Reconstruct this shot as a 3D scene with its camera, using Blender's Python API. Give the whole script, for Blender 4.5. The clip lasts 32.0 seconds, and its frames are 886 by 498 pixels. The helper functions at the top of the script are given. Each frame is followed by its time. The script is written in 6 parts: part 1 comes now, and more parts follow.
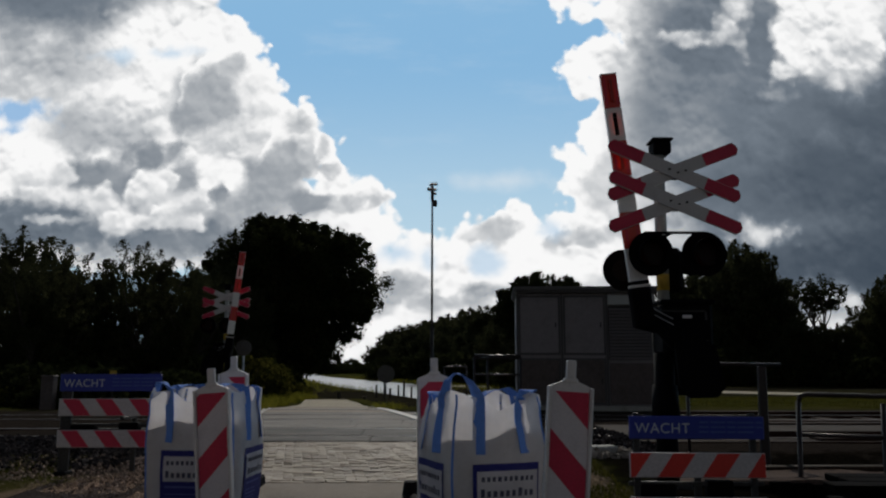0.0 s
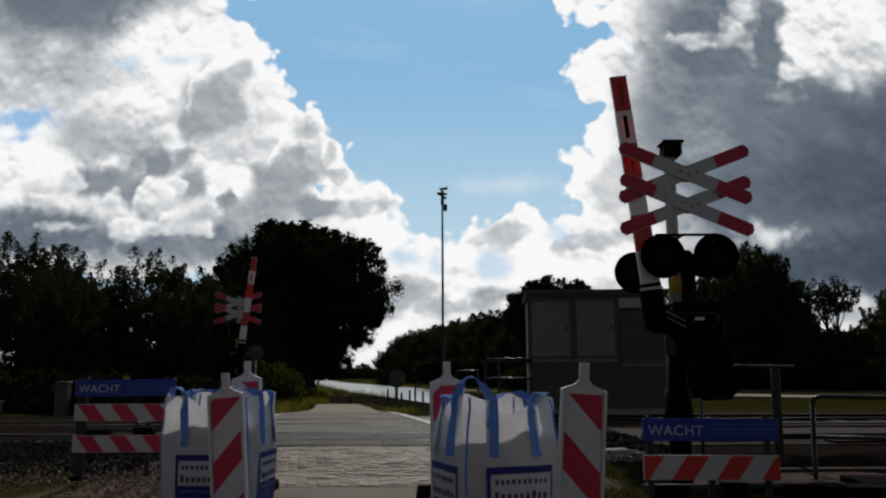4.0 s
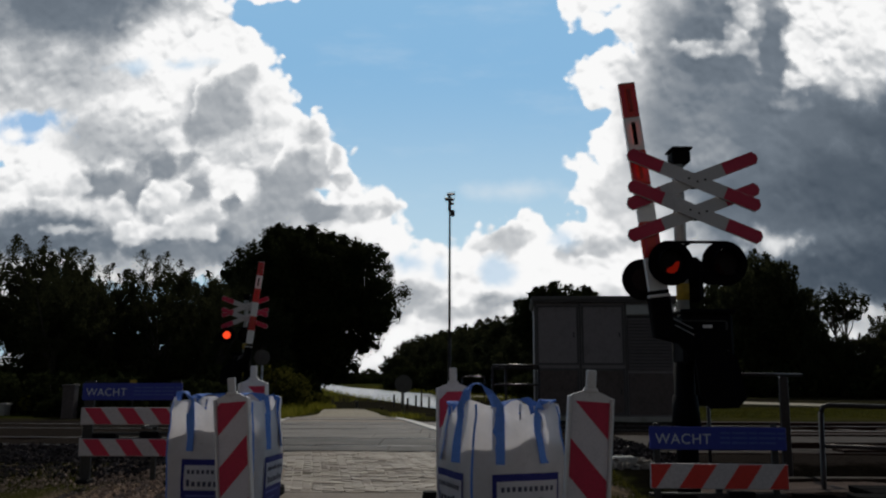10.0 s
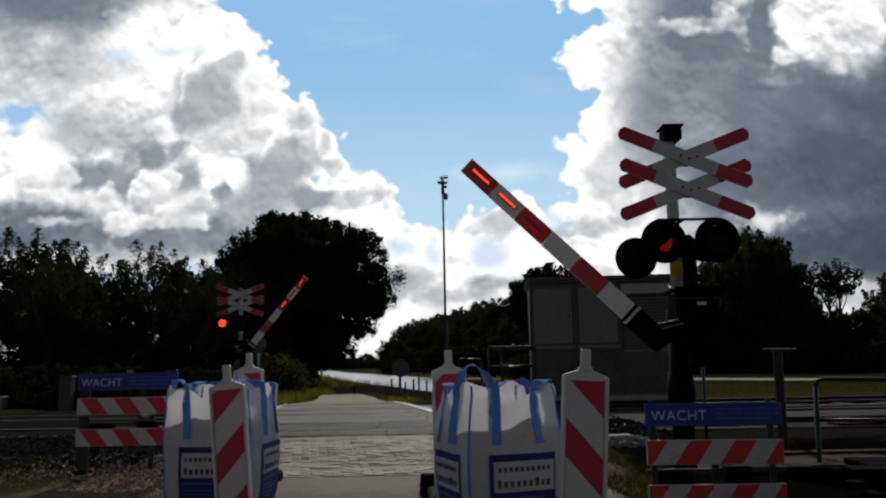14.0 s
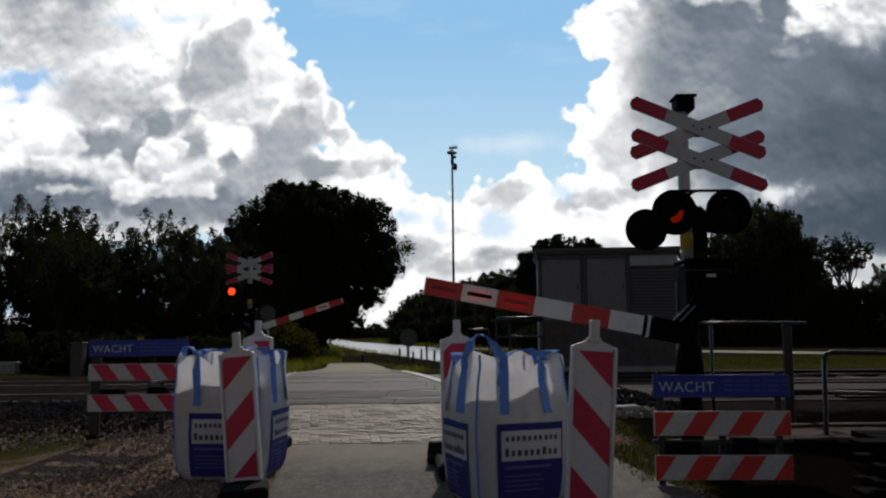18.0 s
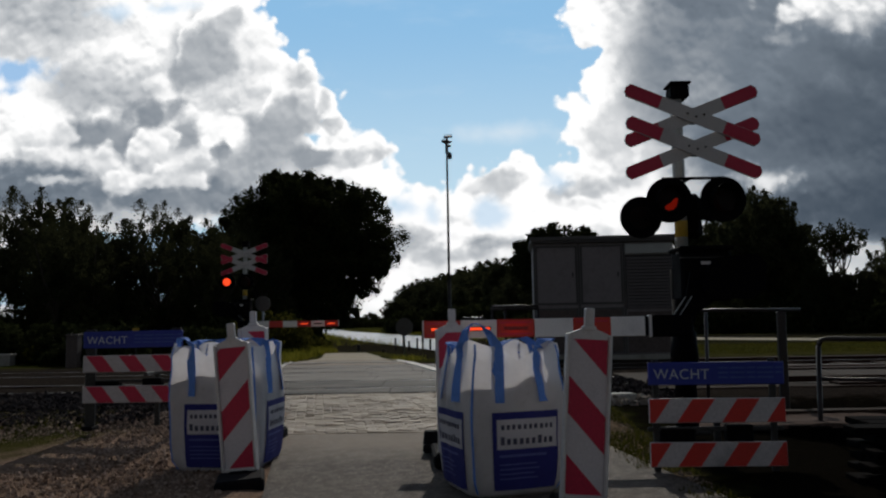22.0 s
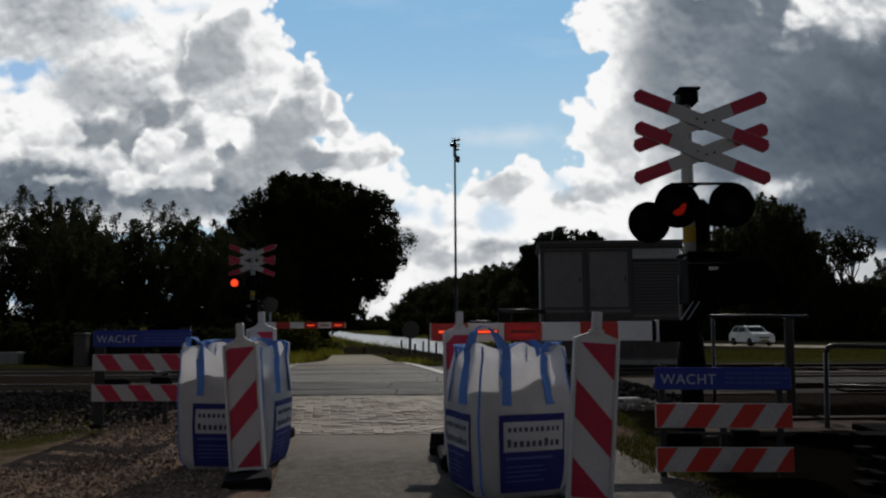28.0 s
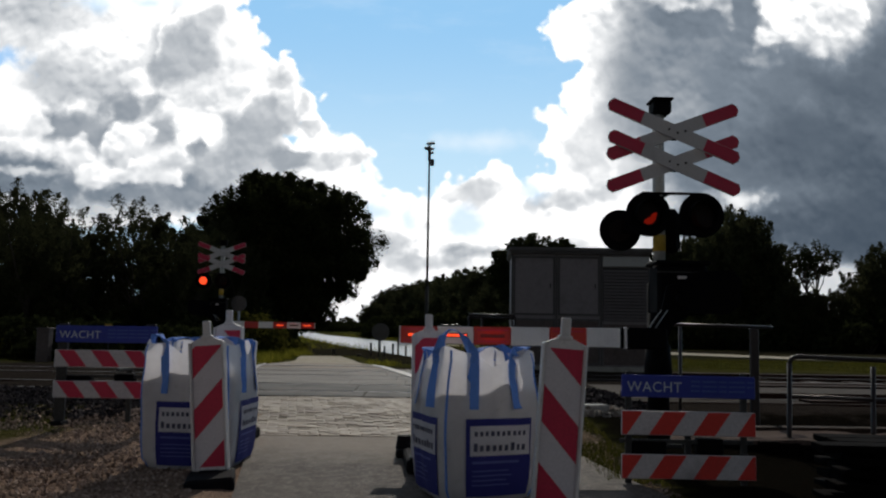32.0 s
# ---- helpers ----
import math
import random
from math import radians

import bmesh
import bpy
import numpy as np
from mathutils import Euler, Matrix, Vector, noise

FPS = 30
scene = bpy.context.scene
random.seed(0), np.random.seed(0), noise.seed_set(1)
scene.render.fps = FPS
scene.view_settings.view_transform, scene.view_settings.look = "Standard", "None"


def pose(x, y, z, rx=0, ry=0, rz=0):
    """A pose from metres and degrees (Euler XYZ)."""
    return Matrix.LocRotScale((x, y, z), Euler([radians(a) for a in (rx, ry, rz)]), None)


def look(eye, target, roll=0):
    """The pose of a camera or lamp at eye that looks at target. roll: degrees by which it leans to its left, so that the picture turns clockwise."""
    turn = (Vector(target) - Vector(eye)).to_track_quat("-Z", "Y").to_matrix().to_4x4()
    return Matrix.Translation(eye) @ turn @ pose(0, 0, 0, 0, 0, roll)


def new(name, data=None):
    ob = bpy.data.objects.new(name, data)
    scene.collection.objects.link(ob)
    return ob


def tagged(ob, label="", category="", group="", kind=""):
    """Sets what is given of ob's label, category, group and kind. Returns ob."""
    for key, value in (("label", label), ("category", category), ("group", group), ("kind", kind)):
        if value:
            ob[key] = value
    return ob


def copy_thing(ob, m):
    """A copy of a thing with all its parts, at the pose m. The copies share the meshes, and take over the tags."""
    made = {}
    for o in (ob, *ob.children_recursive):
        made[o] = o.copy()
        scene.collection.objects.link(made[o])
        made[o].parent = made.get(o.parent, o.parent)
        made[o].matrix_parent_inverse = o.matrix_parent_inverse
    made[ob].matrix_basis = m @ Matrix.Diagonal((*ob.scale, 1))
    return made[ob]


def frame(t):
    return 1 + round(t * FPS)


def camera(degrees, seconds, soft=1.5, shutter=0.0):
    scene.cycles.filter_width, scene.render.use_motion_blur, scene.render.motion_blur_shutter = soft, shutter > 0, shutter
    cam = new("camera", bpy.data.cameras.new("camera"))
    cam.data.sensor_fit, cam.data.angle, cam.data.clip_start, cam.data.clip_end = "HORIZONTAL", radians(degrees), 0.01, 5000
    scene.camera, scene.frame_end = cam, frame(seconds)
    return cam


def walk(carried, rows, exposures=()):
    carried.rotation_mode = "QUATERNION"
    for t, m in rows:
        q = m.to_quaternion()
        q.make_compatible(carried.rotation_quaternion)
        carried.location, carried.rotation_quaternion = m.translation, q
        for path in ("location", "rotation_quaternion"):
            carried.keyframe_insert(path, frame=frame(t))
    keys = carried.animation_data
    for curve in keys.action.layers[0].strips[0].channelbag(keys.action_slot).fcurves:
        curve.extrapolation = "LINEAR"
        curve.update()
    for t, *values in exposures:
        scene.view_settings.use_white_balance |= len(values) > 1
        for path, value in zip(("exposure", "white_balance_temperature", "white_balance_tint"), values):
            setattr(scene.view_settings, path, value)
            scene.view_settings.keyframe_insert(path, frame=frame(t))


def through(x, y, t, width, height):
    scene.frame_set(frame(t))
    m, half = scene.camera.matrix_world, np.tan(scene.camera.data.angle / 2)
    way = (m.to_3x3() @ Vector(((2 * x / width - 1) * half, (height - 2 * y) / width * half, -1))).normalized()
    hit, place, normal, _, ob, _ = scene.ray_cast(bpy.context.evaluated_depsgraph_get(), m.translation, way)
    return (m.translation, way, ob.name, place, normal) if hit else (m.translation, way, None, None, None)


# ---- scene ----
cam = camera(58.0, 32.0, soft=2.2)
# seconds, x, y, z, yaw, pitch, roll of the hand-held camera
PATH = [
    (0.0, -0.003, -0.025, 1.160, -1.09, 8.53, -0.08),
    (0.5, -0.007, -0.029, 1.159, -0.96, 8.59, 0.14),
    (1.0, -0.008, -0.033, 1.158, -1.12, 8.64, 0.02),
    (1.5, -0.008, -0.035, 1.156, -1.39, 8.51, 0.17),
    (2.0, -0.006, -0.033, 1.159, -1.21, 8.58, 0.45),
    (2.5, -0.011, -0.037, 1.156, -0.29, 8.65, 0.31),
    (3.0, -0.017, -0.035, 1.156, -0.15, 8.73, 0.00),
    (3.5, -0.017, -0.042, 1.153, -0.26, 8.79, 0.09),
    (5.5, -0.011, -0.044, 1.154, -0.06, 8.91, 0.56),
    (6.0, -0.012, -0.041, 1.154, 0.05, 8.91, 0.55),
    (6.5, -0.015, -0.043, 1.155, -0.11, 8.89, 0.37),
    (7.0, -0.011, -0.040, 1.156, 0.07, 8.96, 0.03),
    (7.5, -0.012, -0.046, 1.154, -0.19, 8.77, 0.20),
    (8.0, -0.015, -0.045, 1.155, -0.10, 8.61, 0.27),
    (8.5, -0.018, -0.039, 1.155, 0.14, 8.34, -0.03),
    (9.0, -0.018, -0.042, 1.158, 0.43, 9.15, -0.32),
    (9.5, -0.015, -0.038, 1.159, 0.18, 9.59, -0.44),
    (10.0, -0.016, -0.037, 1.157, 0.14, 9.23, -0.20),
    (10.5, -0.014, -0.037, 1.158, -0.03, 8.78, -0.20),
    (11.0, -0.015, -0.028, 1.158, -0.12, 8.59, 0.03),
    (11.5, -0.015, -0.029, 1.157, -0.06, 8.75, 0.10),
    (12.0, -0.008, -0.028, 1.153, 0.19, 8.59, 0.44),
    (12.5, -0.005, -0.013, 1.150, -0.03, 7.95, 0.19),
    (13.0, -0.003, -0.001, 1.151, -0.13, 6.95, 0.29),
    (13.5, 0.000, -0.006, 1.149, -0.06, 6.78, 1.25),
    (14.0, -0.001, -0.017, 1.151, -0.06, 8.06, 1.10),
    (14.5, 0.003, -0.019, 1.154, -0.20, 8.01, 1.19),
    (16.5, -0.012, -0.014, 1.155, 1.41, 7.99, 0.08),
    (17.0, -0.007, -0.013, 1.150, 1.32, 6.43, 0.21),
    (17.5, -0.010, -0.010, 1.148, 0.62, 5.42, 0.30),
    (18.0, -0.006, -0.001, 1.146, 0.50, 5.96, 0.57),
    (18.5, -0.001, 0.002, 1.143, 0.57, 5.37, 0.76),
    (19.0, 0.000, 0.000, 1.150, 0.00, 5.01, 0.00),
    (19.5, -0.001, -0.003, 1.143, 0.14, 4.51, 0.18),
    (20.0, -0.002, 0.004, 1.145, -0.04, 4.27, 0.72),
    (20.5, -0.006, 0.004, 1.144, 0.68, 5.22, 1.01),
    (21.0, 0.000, 0.003, 1.147, -0.02, 5.35, 1.14),
    (21.5, 0.002, 0.009, 1.147, -0.19, 5.45, 1.06),
    (22.0, 0.000, 0.011, 1.147, 0.20, 5.18, 0.96),
    (22.5, -0.006, 0.003, 1.142, -0.51, 4.98, -0.32),
    (23.0, -0.006, -0.006, 1.146, -0.84, 5.55, -0.39),
    (23.5, -0.004, -0.003, 1.142, -0.91, 5.41, -0.06),
    (24.0, -0.007, 0.000, 1.142, -0.74, 5.40, -0.37),
    (24.5, -0.003, -0.003, 1.145, -0.48, 6.32, -0.74),
    (25.0, -0.003, 0.000, 1.145, -1.21, 5.79, -0.55),
    (25.5, -0.003, -0.008, 1.150, -2.12, 7.42, -0.25),
    (27.5, -0.011, -0.020, 1.147, -0.63, 6.95, 0.69),
    (28.0, -0.013, -0.017, 1.140, 0.63, 5.42, 0.33),
    (28.5, -0.011, -0.015, 1.139, 0.59, 6.08, 0.44),
    (29.0, -0.013, -0.012, 1.136, 0.49, 5.21, 0.58),
    (29.5, -0.006, 0.001, 1.137, -2.44, 4.63, 0.39),
    (30.0, -0.005, 0.006, 1.133, -2.47, 4.26, 0.49),
    (30.5, -0.005, 0.007, 1.130, -0.87, 4.08, 0.59),
    (31.0, -0.004, 0.005, 1.130, -1.08, 4.14, 0.18),
    (31.5, -0.012, -0.002, 1.130, -1.48, 4.91, -0.64),
    (32.0, -0.008, -0.006, 1.135, -1.50, 5.68, -0.97),
]
walk(cam, [(t, pose(x, y, z, 90 + p, r, yaw)) for t, x, y, z, yaw, p, r in PATH],
     exposures=[(0.0, -1.15), (9.0, -1.15), (13.0, -1.02), (17.0, -0.95), (20.0, -0.95), (23.0, -1.08), (25.0, -1.12), (28.5, -1.15), (29.6, -0.98), (32.0, -0.80)])

# ---- world and sun ----
SKY_GAIN = 1.9
SUN_AZ, SUN_EL = radians(5.0), radians(36.0)
world = bpy.data.worlds.new("sky")
scene.world = world
world.use_nodes = True
wt = world.node_tree
wt.nodes.clear()
w_out = wt.nodes.new("ShaderNodeOutputWorld")
w_bg = wt.nodes.new("ShaderNodeBackground")
w_sky = wt.nodes.new("ShaderNodeTexSky")
w_sky.sky_type = "NISHITA"
w_sky.sun_disc = False
w_sky.sun_elevation = SUN_EL
w_sky.sun_rotation = SUN_AZ
w_bg.inputs["Strength"].default_value = 0.08
# broken cloud overhead greys the sky's blue
w_bw = wt.nodes.new("ShaderNodeRGBToBW")
w_mix = wt.nodes.new("ShaderNodeMix")
w_mix.data_type = "RGBA"
w_mix.inputs[0].default_value = 0.65
wt.links.new(w_sky.outputs[0], w_bw.inputs[0])
wt.links.new(w_sky.outputs[0], w_mix.inputs[6])
wt.links.new(w_bw.outputs[0], w_mix.inputs[7])
wt.links.new(w_mix.outputs[2], w_bg.inputs["Color"])
wt.links.new(w_bg.outputs[0], w_out.inputs["Surface"])

sun = new("sun", bpy.data.lights.new("sun", "SUN"))
sun.data.energy = 3.2
sun.data.angle = radians(0.6)
sun.data.color = (1.0, 0.94, 0.84)
sun.matrix_world = look((0, 0, 0), (-math.sin(SUN_AZ) * math.cos(SUN_EL), -math.cos(SUN_AZ) * math.cos(SUN_EL), -math.sin(SUN_EL)))

# ---- materials ----


class Nodes:
    """A short hand for building node trees."""

    def __init__(self, name):
        self.mat = bpy.data.materials.new(name)
        self.mat.use_nodes = True
        self.t = self.mat.node_tree
        self.t.nodes.clear()
        self.out = self.t.nodes.new("ShaderNodeOutputMaterial")

    def put(self, socket, v):
        if isinstance(v, bpy.types.NodeSocket):
            self.t.links.new(v, socket)
        else:
            socket.default_value = v

    def math(self, op, a, b=0.0, c=None, clamp=False):
        n = self.t.nodes.new("ShaderNodeMath")
        n.operation = op
        n.use_clamp = clamp
        self.put(n.inputs[0], a)
        self.put(n.inputs[1], b)
        if c is not None:
            self.put(n.inputs[2], c)
        return n.outputs[0]

    def vec(self, op, a, b=(0, 0, 0)):
        n = self.t.nodes.new("ShaderNodeVectorMath")
        n.operation = op
        self.put(n.inputs[0], a)
        self.put(n.inputs[1], b)
        return n.outputs["Value"] if op in ("LENGTH", "DOT_PRODUCT") else n.outputs[0]

    def noise(self, co, scale, detail=4.0, rough=0.55, out=0):
        n = self.t.nodes.new("ShaderNodeTexNoise")
        self.put(n.inputs["Vector"], co)
        self.put(n.inputs["Scale"], scale)
        n.inputs["Detail"].default_value = detail
        n.inputs["Roughness"].default_value = rough
        return n.outputs[out]

    def smooth(self, v, lo, hi, a=0.0, b=1.0):
        n = self.t.nodes.new("ShaderNodeMapRange")
        n.interpolation_type = "SMOOTHSTEP"
        self.put(n.inputs["Value"], v)
        for k, x in (("From Min", lo), ("From Max", hi), ("To Min", a), ("To Max", b)):
            self.put(n.inputs[k], x)
        return n.outputs[0]

    def mix(self, f, a, b, kind="MIX"):
        n = self.t.nodes.new("ShaderNodeMix")
        n.data_type = "RGBA"
        n.blend_type = kind
        self.put(n.inputs[0], f)
        for s, v in ((n.inputs[6], a), (n.inputs[7], b)):
            self.put(s, (*v, 1.0) if isinstance(v, tuple) and len(v) == 3 else v)
        return n.outputs[2]

    def coords(self, kind="Object"):
        return self.t.nodes.new("ShaderNodeTexCoord").outputs[kind]

    def place(self):
        return self.t.nodes.new("ShaderNodeNewGeometry").outputs["Position"]

    def shade(self, colour, rough=0.7, metal=0.0, bump=None, strength=0.3, dist=0.01, **extra):
        b = self.t.nodes.new("ShaderNodeBsdfPrincipled")
        self.put(b.inputs["Base Color"], (*colour, 1.0) if isinstance(colour, tuple) else colour)
        self.put(b.inputs["Roughness"], rough)
        self.put(b.inputs["Metallic"], metal)
        for k, v in extra.items():
            self.put(b.inputs[k.replace("_", " ")], v)
        if bump is not None:
            n = self.t.nodes.new("ShaderNodeBump")
            n.inputs["Strength"].default_value = strength
            n.inputs["Distance"].default_value = dist
            self.put(n.inputs["Height"], bump)
            self.t.links.new(n.outputs[0], b.inputs["Normal"])
        self.t.links.new(b.outputs[0], self.out.inputs["Surface"])
        return self.mat


def worn(name, colour, rough=0.6, metal=0.0, grain=60.0, vary=0.25, dirt=(0.06, 0.05, 0.04), dirty=0.25, bump=0.15, **extra):
    """A painted, cast or woven surface with fine grain, broad stains and a little dirt."""
    n = Nodes(name)
    co = n.coords()
    fine = n.noise(co, grain, 5, 0.6)
    broad = n.noise(co, 3.1, 4, 0.6)
    dark = tuple(c * (1 - vary) for c in colour)
    c = n.mix(n.smooth(fine, 0.3, 0.7), dark, colour)
    c = n.mix(n.smooth(broad, 0.5, 0.8, 0.0, dirty), c, dirt)
    r = n.smooth(broad, 0.3, 0.75, rough, min(1.0, rough + 0.18))
    return n.shade(c, r, metal, fine, bump, 0.004, **extra)


def glow(name, colour, strength):
    n = Nodes(name)
    e = n.t.nodes.new("ShaderNodeEmission")
    e.inputs[0].default_value = (*colour, 1)
    e.inputs[1].default_value = strength
    n.t.links.new(e.outputs[0], n.out.inputs["Surface"])
    return n.mat


WHITE = worn("white_sheeting", (0.70, 0.645, 0.67), 0.45, dirty=0.3, vary=0.12)
RED = worn("red_sheeting", (0.57, 0.015, 0.065), 0.4, dirty=0.2, vary=0.15)
BOOM_RED = worn("boom_red", (0.6, 0.03, 0.015), 0.3, dirty=0.15, vary=0.15)
BOOM_WHITE = worn("boom_white", (0.82, 0.80, 0.79), 0.3, dirty=0.25, vary=0.1)
BLUE = worn("sign_blue", (0.014, 0.03, 0.30), 0.4, dirty=0.1, vary=0.15)
PALE = worn("sign_lettering", (0.52, 0.57, 0.66), 0.5, dirty=0.1)
PALE_BLUE = worn("sign_small_print", (0.05, 0.10, 0.38), 0.5, dirty=0.1)
PLASTIC = worn("grey_white_plastic", (0.72, 0.68, 0.67), 0.5, dirty=0.35, vary=0.12)
RUBBER = worn("black_rubber", (0.010, 0.009, 0.011), 0.8, grain=120, Specular_IOR_Level=0.1)
BLACK = worn("black_paint", (0.0045, 0.004, 0.005), 0.7, grain=90, dirty=0.1, dirt=(0.012, 0.011, 0.010), Specular_IOR_Level=0.05)
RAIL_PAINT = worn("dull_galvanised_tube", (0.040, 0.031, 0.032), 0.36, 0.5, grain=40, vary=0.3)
GALV = worn("galvanised_steel", (0.42, 0.43, 0.44), 0.42, 0.85, grain=25, vary=0.3, dirty=0.3)
MAST_GREY = worn("mast_grey_paint", (0.40, 0.41, 0.40), 0.5, dirty=0.3)
YELLOW = worn("yellow_band", (0.55, 0.36, 0.03), 0.5)
DARK_STEEL = worn("dark_steel", (0.05, 0.048, 0.047), 0.55, 0.5, grain=40, vary=0.4)
CROSS_WHITE = worn("dull_cross_white", (0.56, 0.535, 0.54), 0.4, dirty=0.3, vary=0.12)
RUST = worn("rusty_steel", (0.040, 0.018, 0.012), 0.85, 0.0, grain=35, vary=0.5, Specular_IOR_Level=0.15)
RAIL_TOP = worn("worn_rail_head", (0.16, 0.15, 0.145), 0.36, 1.0, grain=50)
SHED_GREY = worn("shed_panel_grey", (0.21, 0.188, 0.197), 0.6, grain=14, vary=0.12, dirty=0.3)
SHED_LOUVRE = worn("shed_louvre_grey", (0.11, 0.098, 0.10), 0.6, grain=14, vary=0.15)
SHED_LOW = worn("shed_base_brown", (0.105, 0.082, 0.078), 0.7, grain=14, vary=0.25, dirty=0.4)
SHED_TRIM = worn("shed_trim_grey", (0.085, 0.08, 0.08), 0.6, grain=14, vary=0.2)
CONCRETE = worn("weathered_concrete", (0.36, 0.35, 0.32), 0.85, grain=30, vary=0.3, dirty=0.4, bump=0.4)
WOOD = worn("weathered_timber", (0.055, 0.036, 0.026), 0.85, grain=22, vary=0.45, dirty=0.35, bump=0.4, Specular_IOR_Level=0.15)
STRAP = worn("blue_webbing", (0.15, 0.33, 0.88), 0.75, grain=180, vary=0.35, dirty=0.1, bump=0.4)
PRINT = worn("blue_print", (0.016, 0.019, 0.19), 0.7, grain=140, vary=0.25, dirty=0.1)
PRINT_DARK = worn("dark_print", (0.09, 0.088, 0.14), 0.7, grain=140)
PRINT_PALE = worn("pale_print", (0.10, 0.12, 0.36), 0.7, grain=140)
KERB_WHITE = worn("white_kerb_paint", (0.74, 0.71, 0.67), 0.7, grain=40, vary=0.2, dirty=0.35)
STONE = worn("pale_stone", (0.48, 0.47, 0.44), 0.85, grain=18, vary=0.4)


def cloud_material():
    """Backlit cumulus round a gap of blue sky. All places are slopes of the view, to the side and upwards, in tenths."""
    n = Nodes("cloudy_sky")
    s = n.t.nodes.new("ShaderNodeSeparateXYZ")
    n.put(s.inputs[0], n.coords("Object"))
    u = n.math("MULTIPLY", n.math("DIVIDE", s.outputs[0], s.outputs[1]), 10.0)
    v = n.math("MULTIPLY", n.math("DIVIDE", s.outputs[2], s.outputs[1]), 10.0)
    c = n.t.nodes.new("ShaderNodeCombineXYZ")
    n.put(c.inputs[0], u)
    n.put(c.inputs[1], v)
    p = c.outputs[0]

    def moved(at, by, amount):
        k = n.t.nodes.new("ShaderNodeVectorMath")
        k.operation = "SCALE"
        n.put(k.inputs[0], n.vec("SUBTRACT", by, (0.5, 0.5, 0.5)))
        k.inputs["Scale"].default_value = amount
        return n.vec("ADD", at, k.outputs[0])

    # large and small swirls bend every outline
    q = moved(p, n.noise(p, 1.3, 3, 0.5, 1), 0.16)
    q = moved(q, n.noise(p, 5.0, 4, 0.55, 1), 0.12)

    def lumps(at, scale, melt=0.45):
        w = n.t.nodes.new("ShaderNodeTexVoronoi")
        w.feature = "SMOOTH_F1"
        w.voronoi_dimensions = "2D"
        n.put(w.inputs["Vector"], at)
        w.inputs["Scale"].default_value = scale
        w.inputs["Smoothness"].default_value = melt
        return n.math("SUBTRACT", 0.40, w.outputs["Distance"])

    # cauliflower heads at two sizes, with frayed shreds
    def heads(at):
        return n.math("ADD", n.math("MULTIPLY", lumps(at, 2.9), 0.21), n.math("MULTIPLY", lumps(at, 7.0), 0.09))

    h = n.math("ADD", heads(q), n.math("MULTIPLY", n.math("SUBTRACT", n.noise(p, 8.0, 4, 0.55), 0.5), 0.09))
    smoke = n.math("MULTIPLY", n.math("SUBTRACT", n.noise(q, 2.4, 6, 0.55), 0.5), 0.7)

    def reach(rows, at, blend=0.14):
        """How far inside a union of ellipses a place lies."""
        total = None
        for cx, cy, rx, ry in rows:
            d = n.vec("MULTIPLY", n.vec("SUBTRACT", at, (cx, cy, 0)), (1 / rx, 1 / ry, 0))
            b = n.math("MULTIPLY", n.math("SUBTRACT", 1.0, n.vec("LENGTH", d)), min(rx, ry))
            total = b if total is None else n.math("SMOOTH_MAX", total, b, blend)
        return total

    # soft light and shade on the billows: slopes towards the sun are lighter
    def slope(scale, amount, shift):
        a = n.noise(q, scale, 4, 0.45)
        b = n.noise(n.vec("ADD", q, (0.3 * shift, shift, 0)), scale, 4, 0.45)
        return n.math("MULTIPLY", n.math("SUBTRACT", a, b), amount)

    relief = n.math("ADD", slope(1.9, 0.55, 0.12), slope(5.0, 0.26, 0.05))
    curls = n.math("MULTIPLY", n.math("SUBTRACT", heads(q), heads(n.vec("ADD", q, (0.012, 0.045, 0)))), 3.0)
    relief = n.math("ADD", relief, n.math("MULTIPLY", curls, n.smooth(n.noise(p, 1.1, 3, 0.5), 0.38, 0.6, 0.15, 1.0)))
    relief = n.math("ADD", relief, n.smooth(n.noise(q, 1.6, 4, 0.5), 0.3, 0.7, -0.05, 0.05))

    edge = n.math("ADD", n.math("SMOOTH_MAX", n.math("SMOOTH_MAX", reach(CLOUDS_WEST, p), reach(CLOUDS_LOW, p), 0.1), reach(CLOUDS_EAST, p), 0.1), h)
    cover = n.smooth(edge, -0.015, 0.05)
    # thin rims glow, thick bodies are grey
    tone = n.math("ADD", n.smooth(edge, 0.05, 0.8, 1.06, 0.93), relief)
    for bank in SHADES_WEST, FRONTS_WEST, SHADES_LOW, SHADES_EAST, FRONTS_EAST:
        for front, rows, inner, soft, depth, rim in bank:
            if front:
                e = n.math("ADD", reach(rows, q, 0.08), n.math("MULTIPLY", h, 0.8))
                alpha = n.smooth(e, 0.0, soft)
                top, foot = max(r[1] + r[3] for r in rows), min(r[1] - r[3] for r in rows)
                shade = n.math("MULTIPLY", n.smooth(v, top - 0.3 * (top - foot), foot, 0.0, 1.0), 0.30 * (1.6 - inner))
                own = n.math("SUBTRACT", n.math("ADD", n.smooth(e, 0.0, depth, rim, inner), relief), shade)
            else:
                e = n.math("ADD", reach(rows, q, 0.2), n.math("MULTIPLY", n.math("ADD", smoke, n.math("MULTIPLY", h, 1.1)), min(0.55, 2.2 * soft + 0.25)))
                alpha = n.smooth(e, -soft, soft)
                own = n.math("ADD", n.math("MULTIPLY", relief, 0.10 + 0.95 * inner), inner)
            tone = n.math("ADD", tone, n.math("MULTIPLY", alpha, n.math("SUBTRACT", own, tone)))
    tone = n.math("MAXIMUM", n.math("MINIMUM", tone, 1.0), 0.0)
    ramp = n.t.nodes.new("ShaderNodeValToRGB")
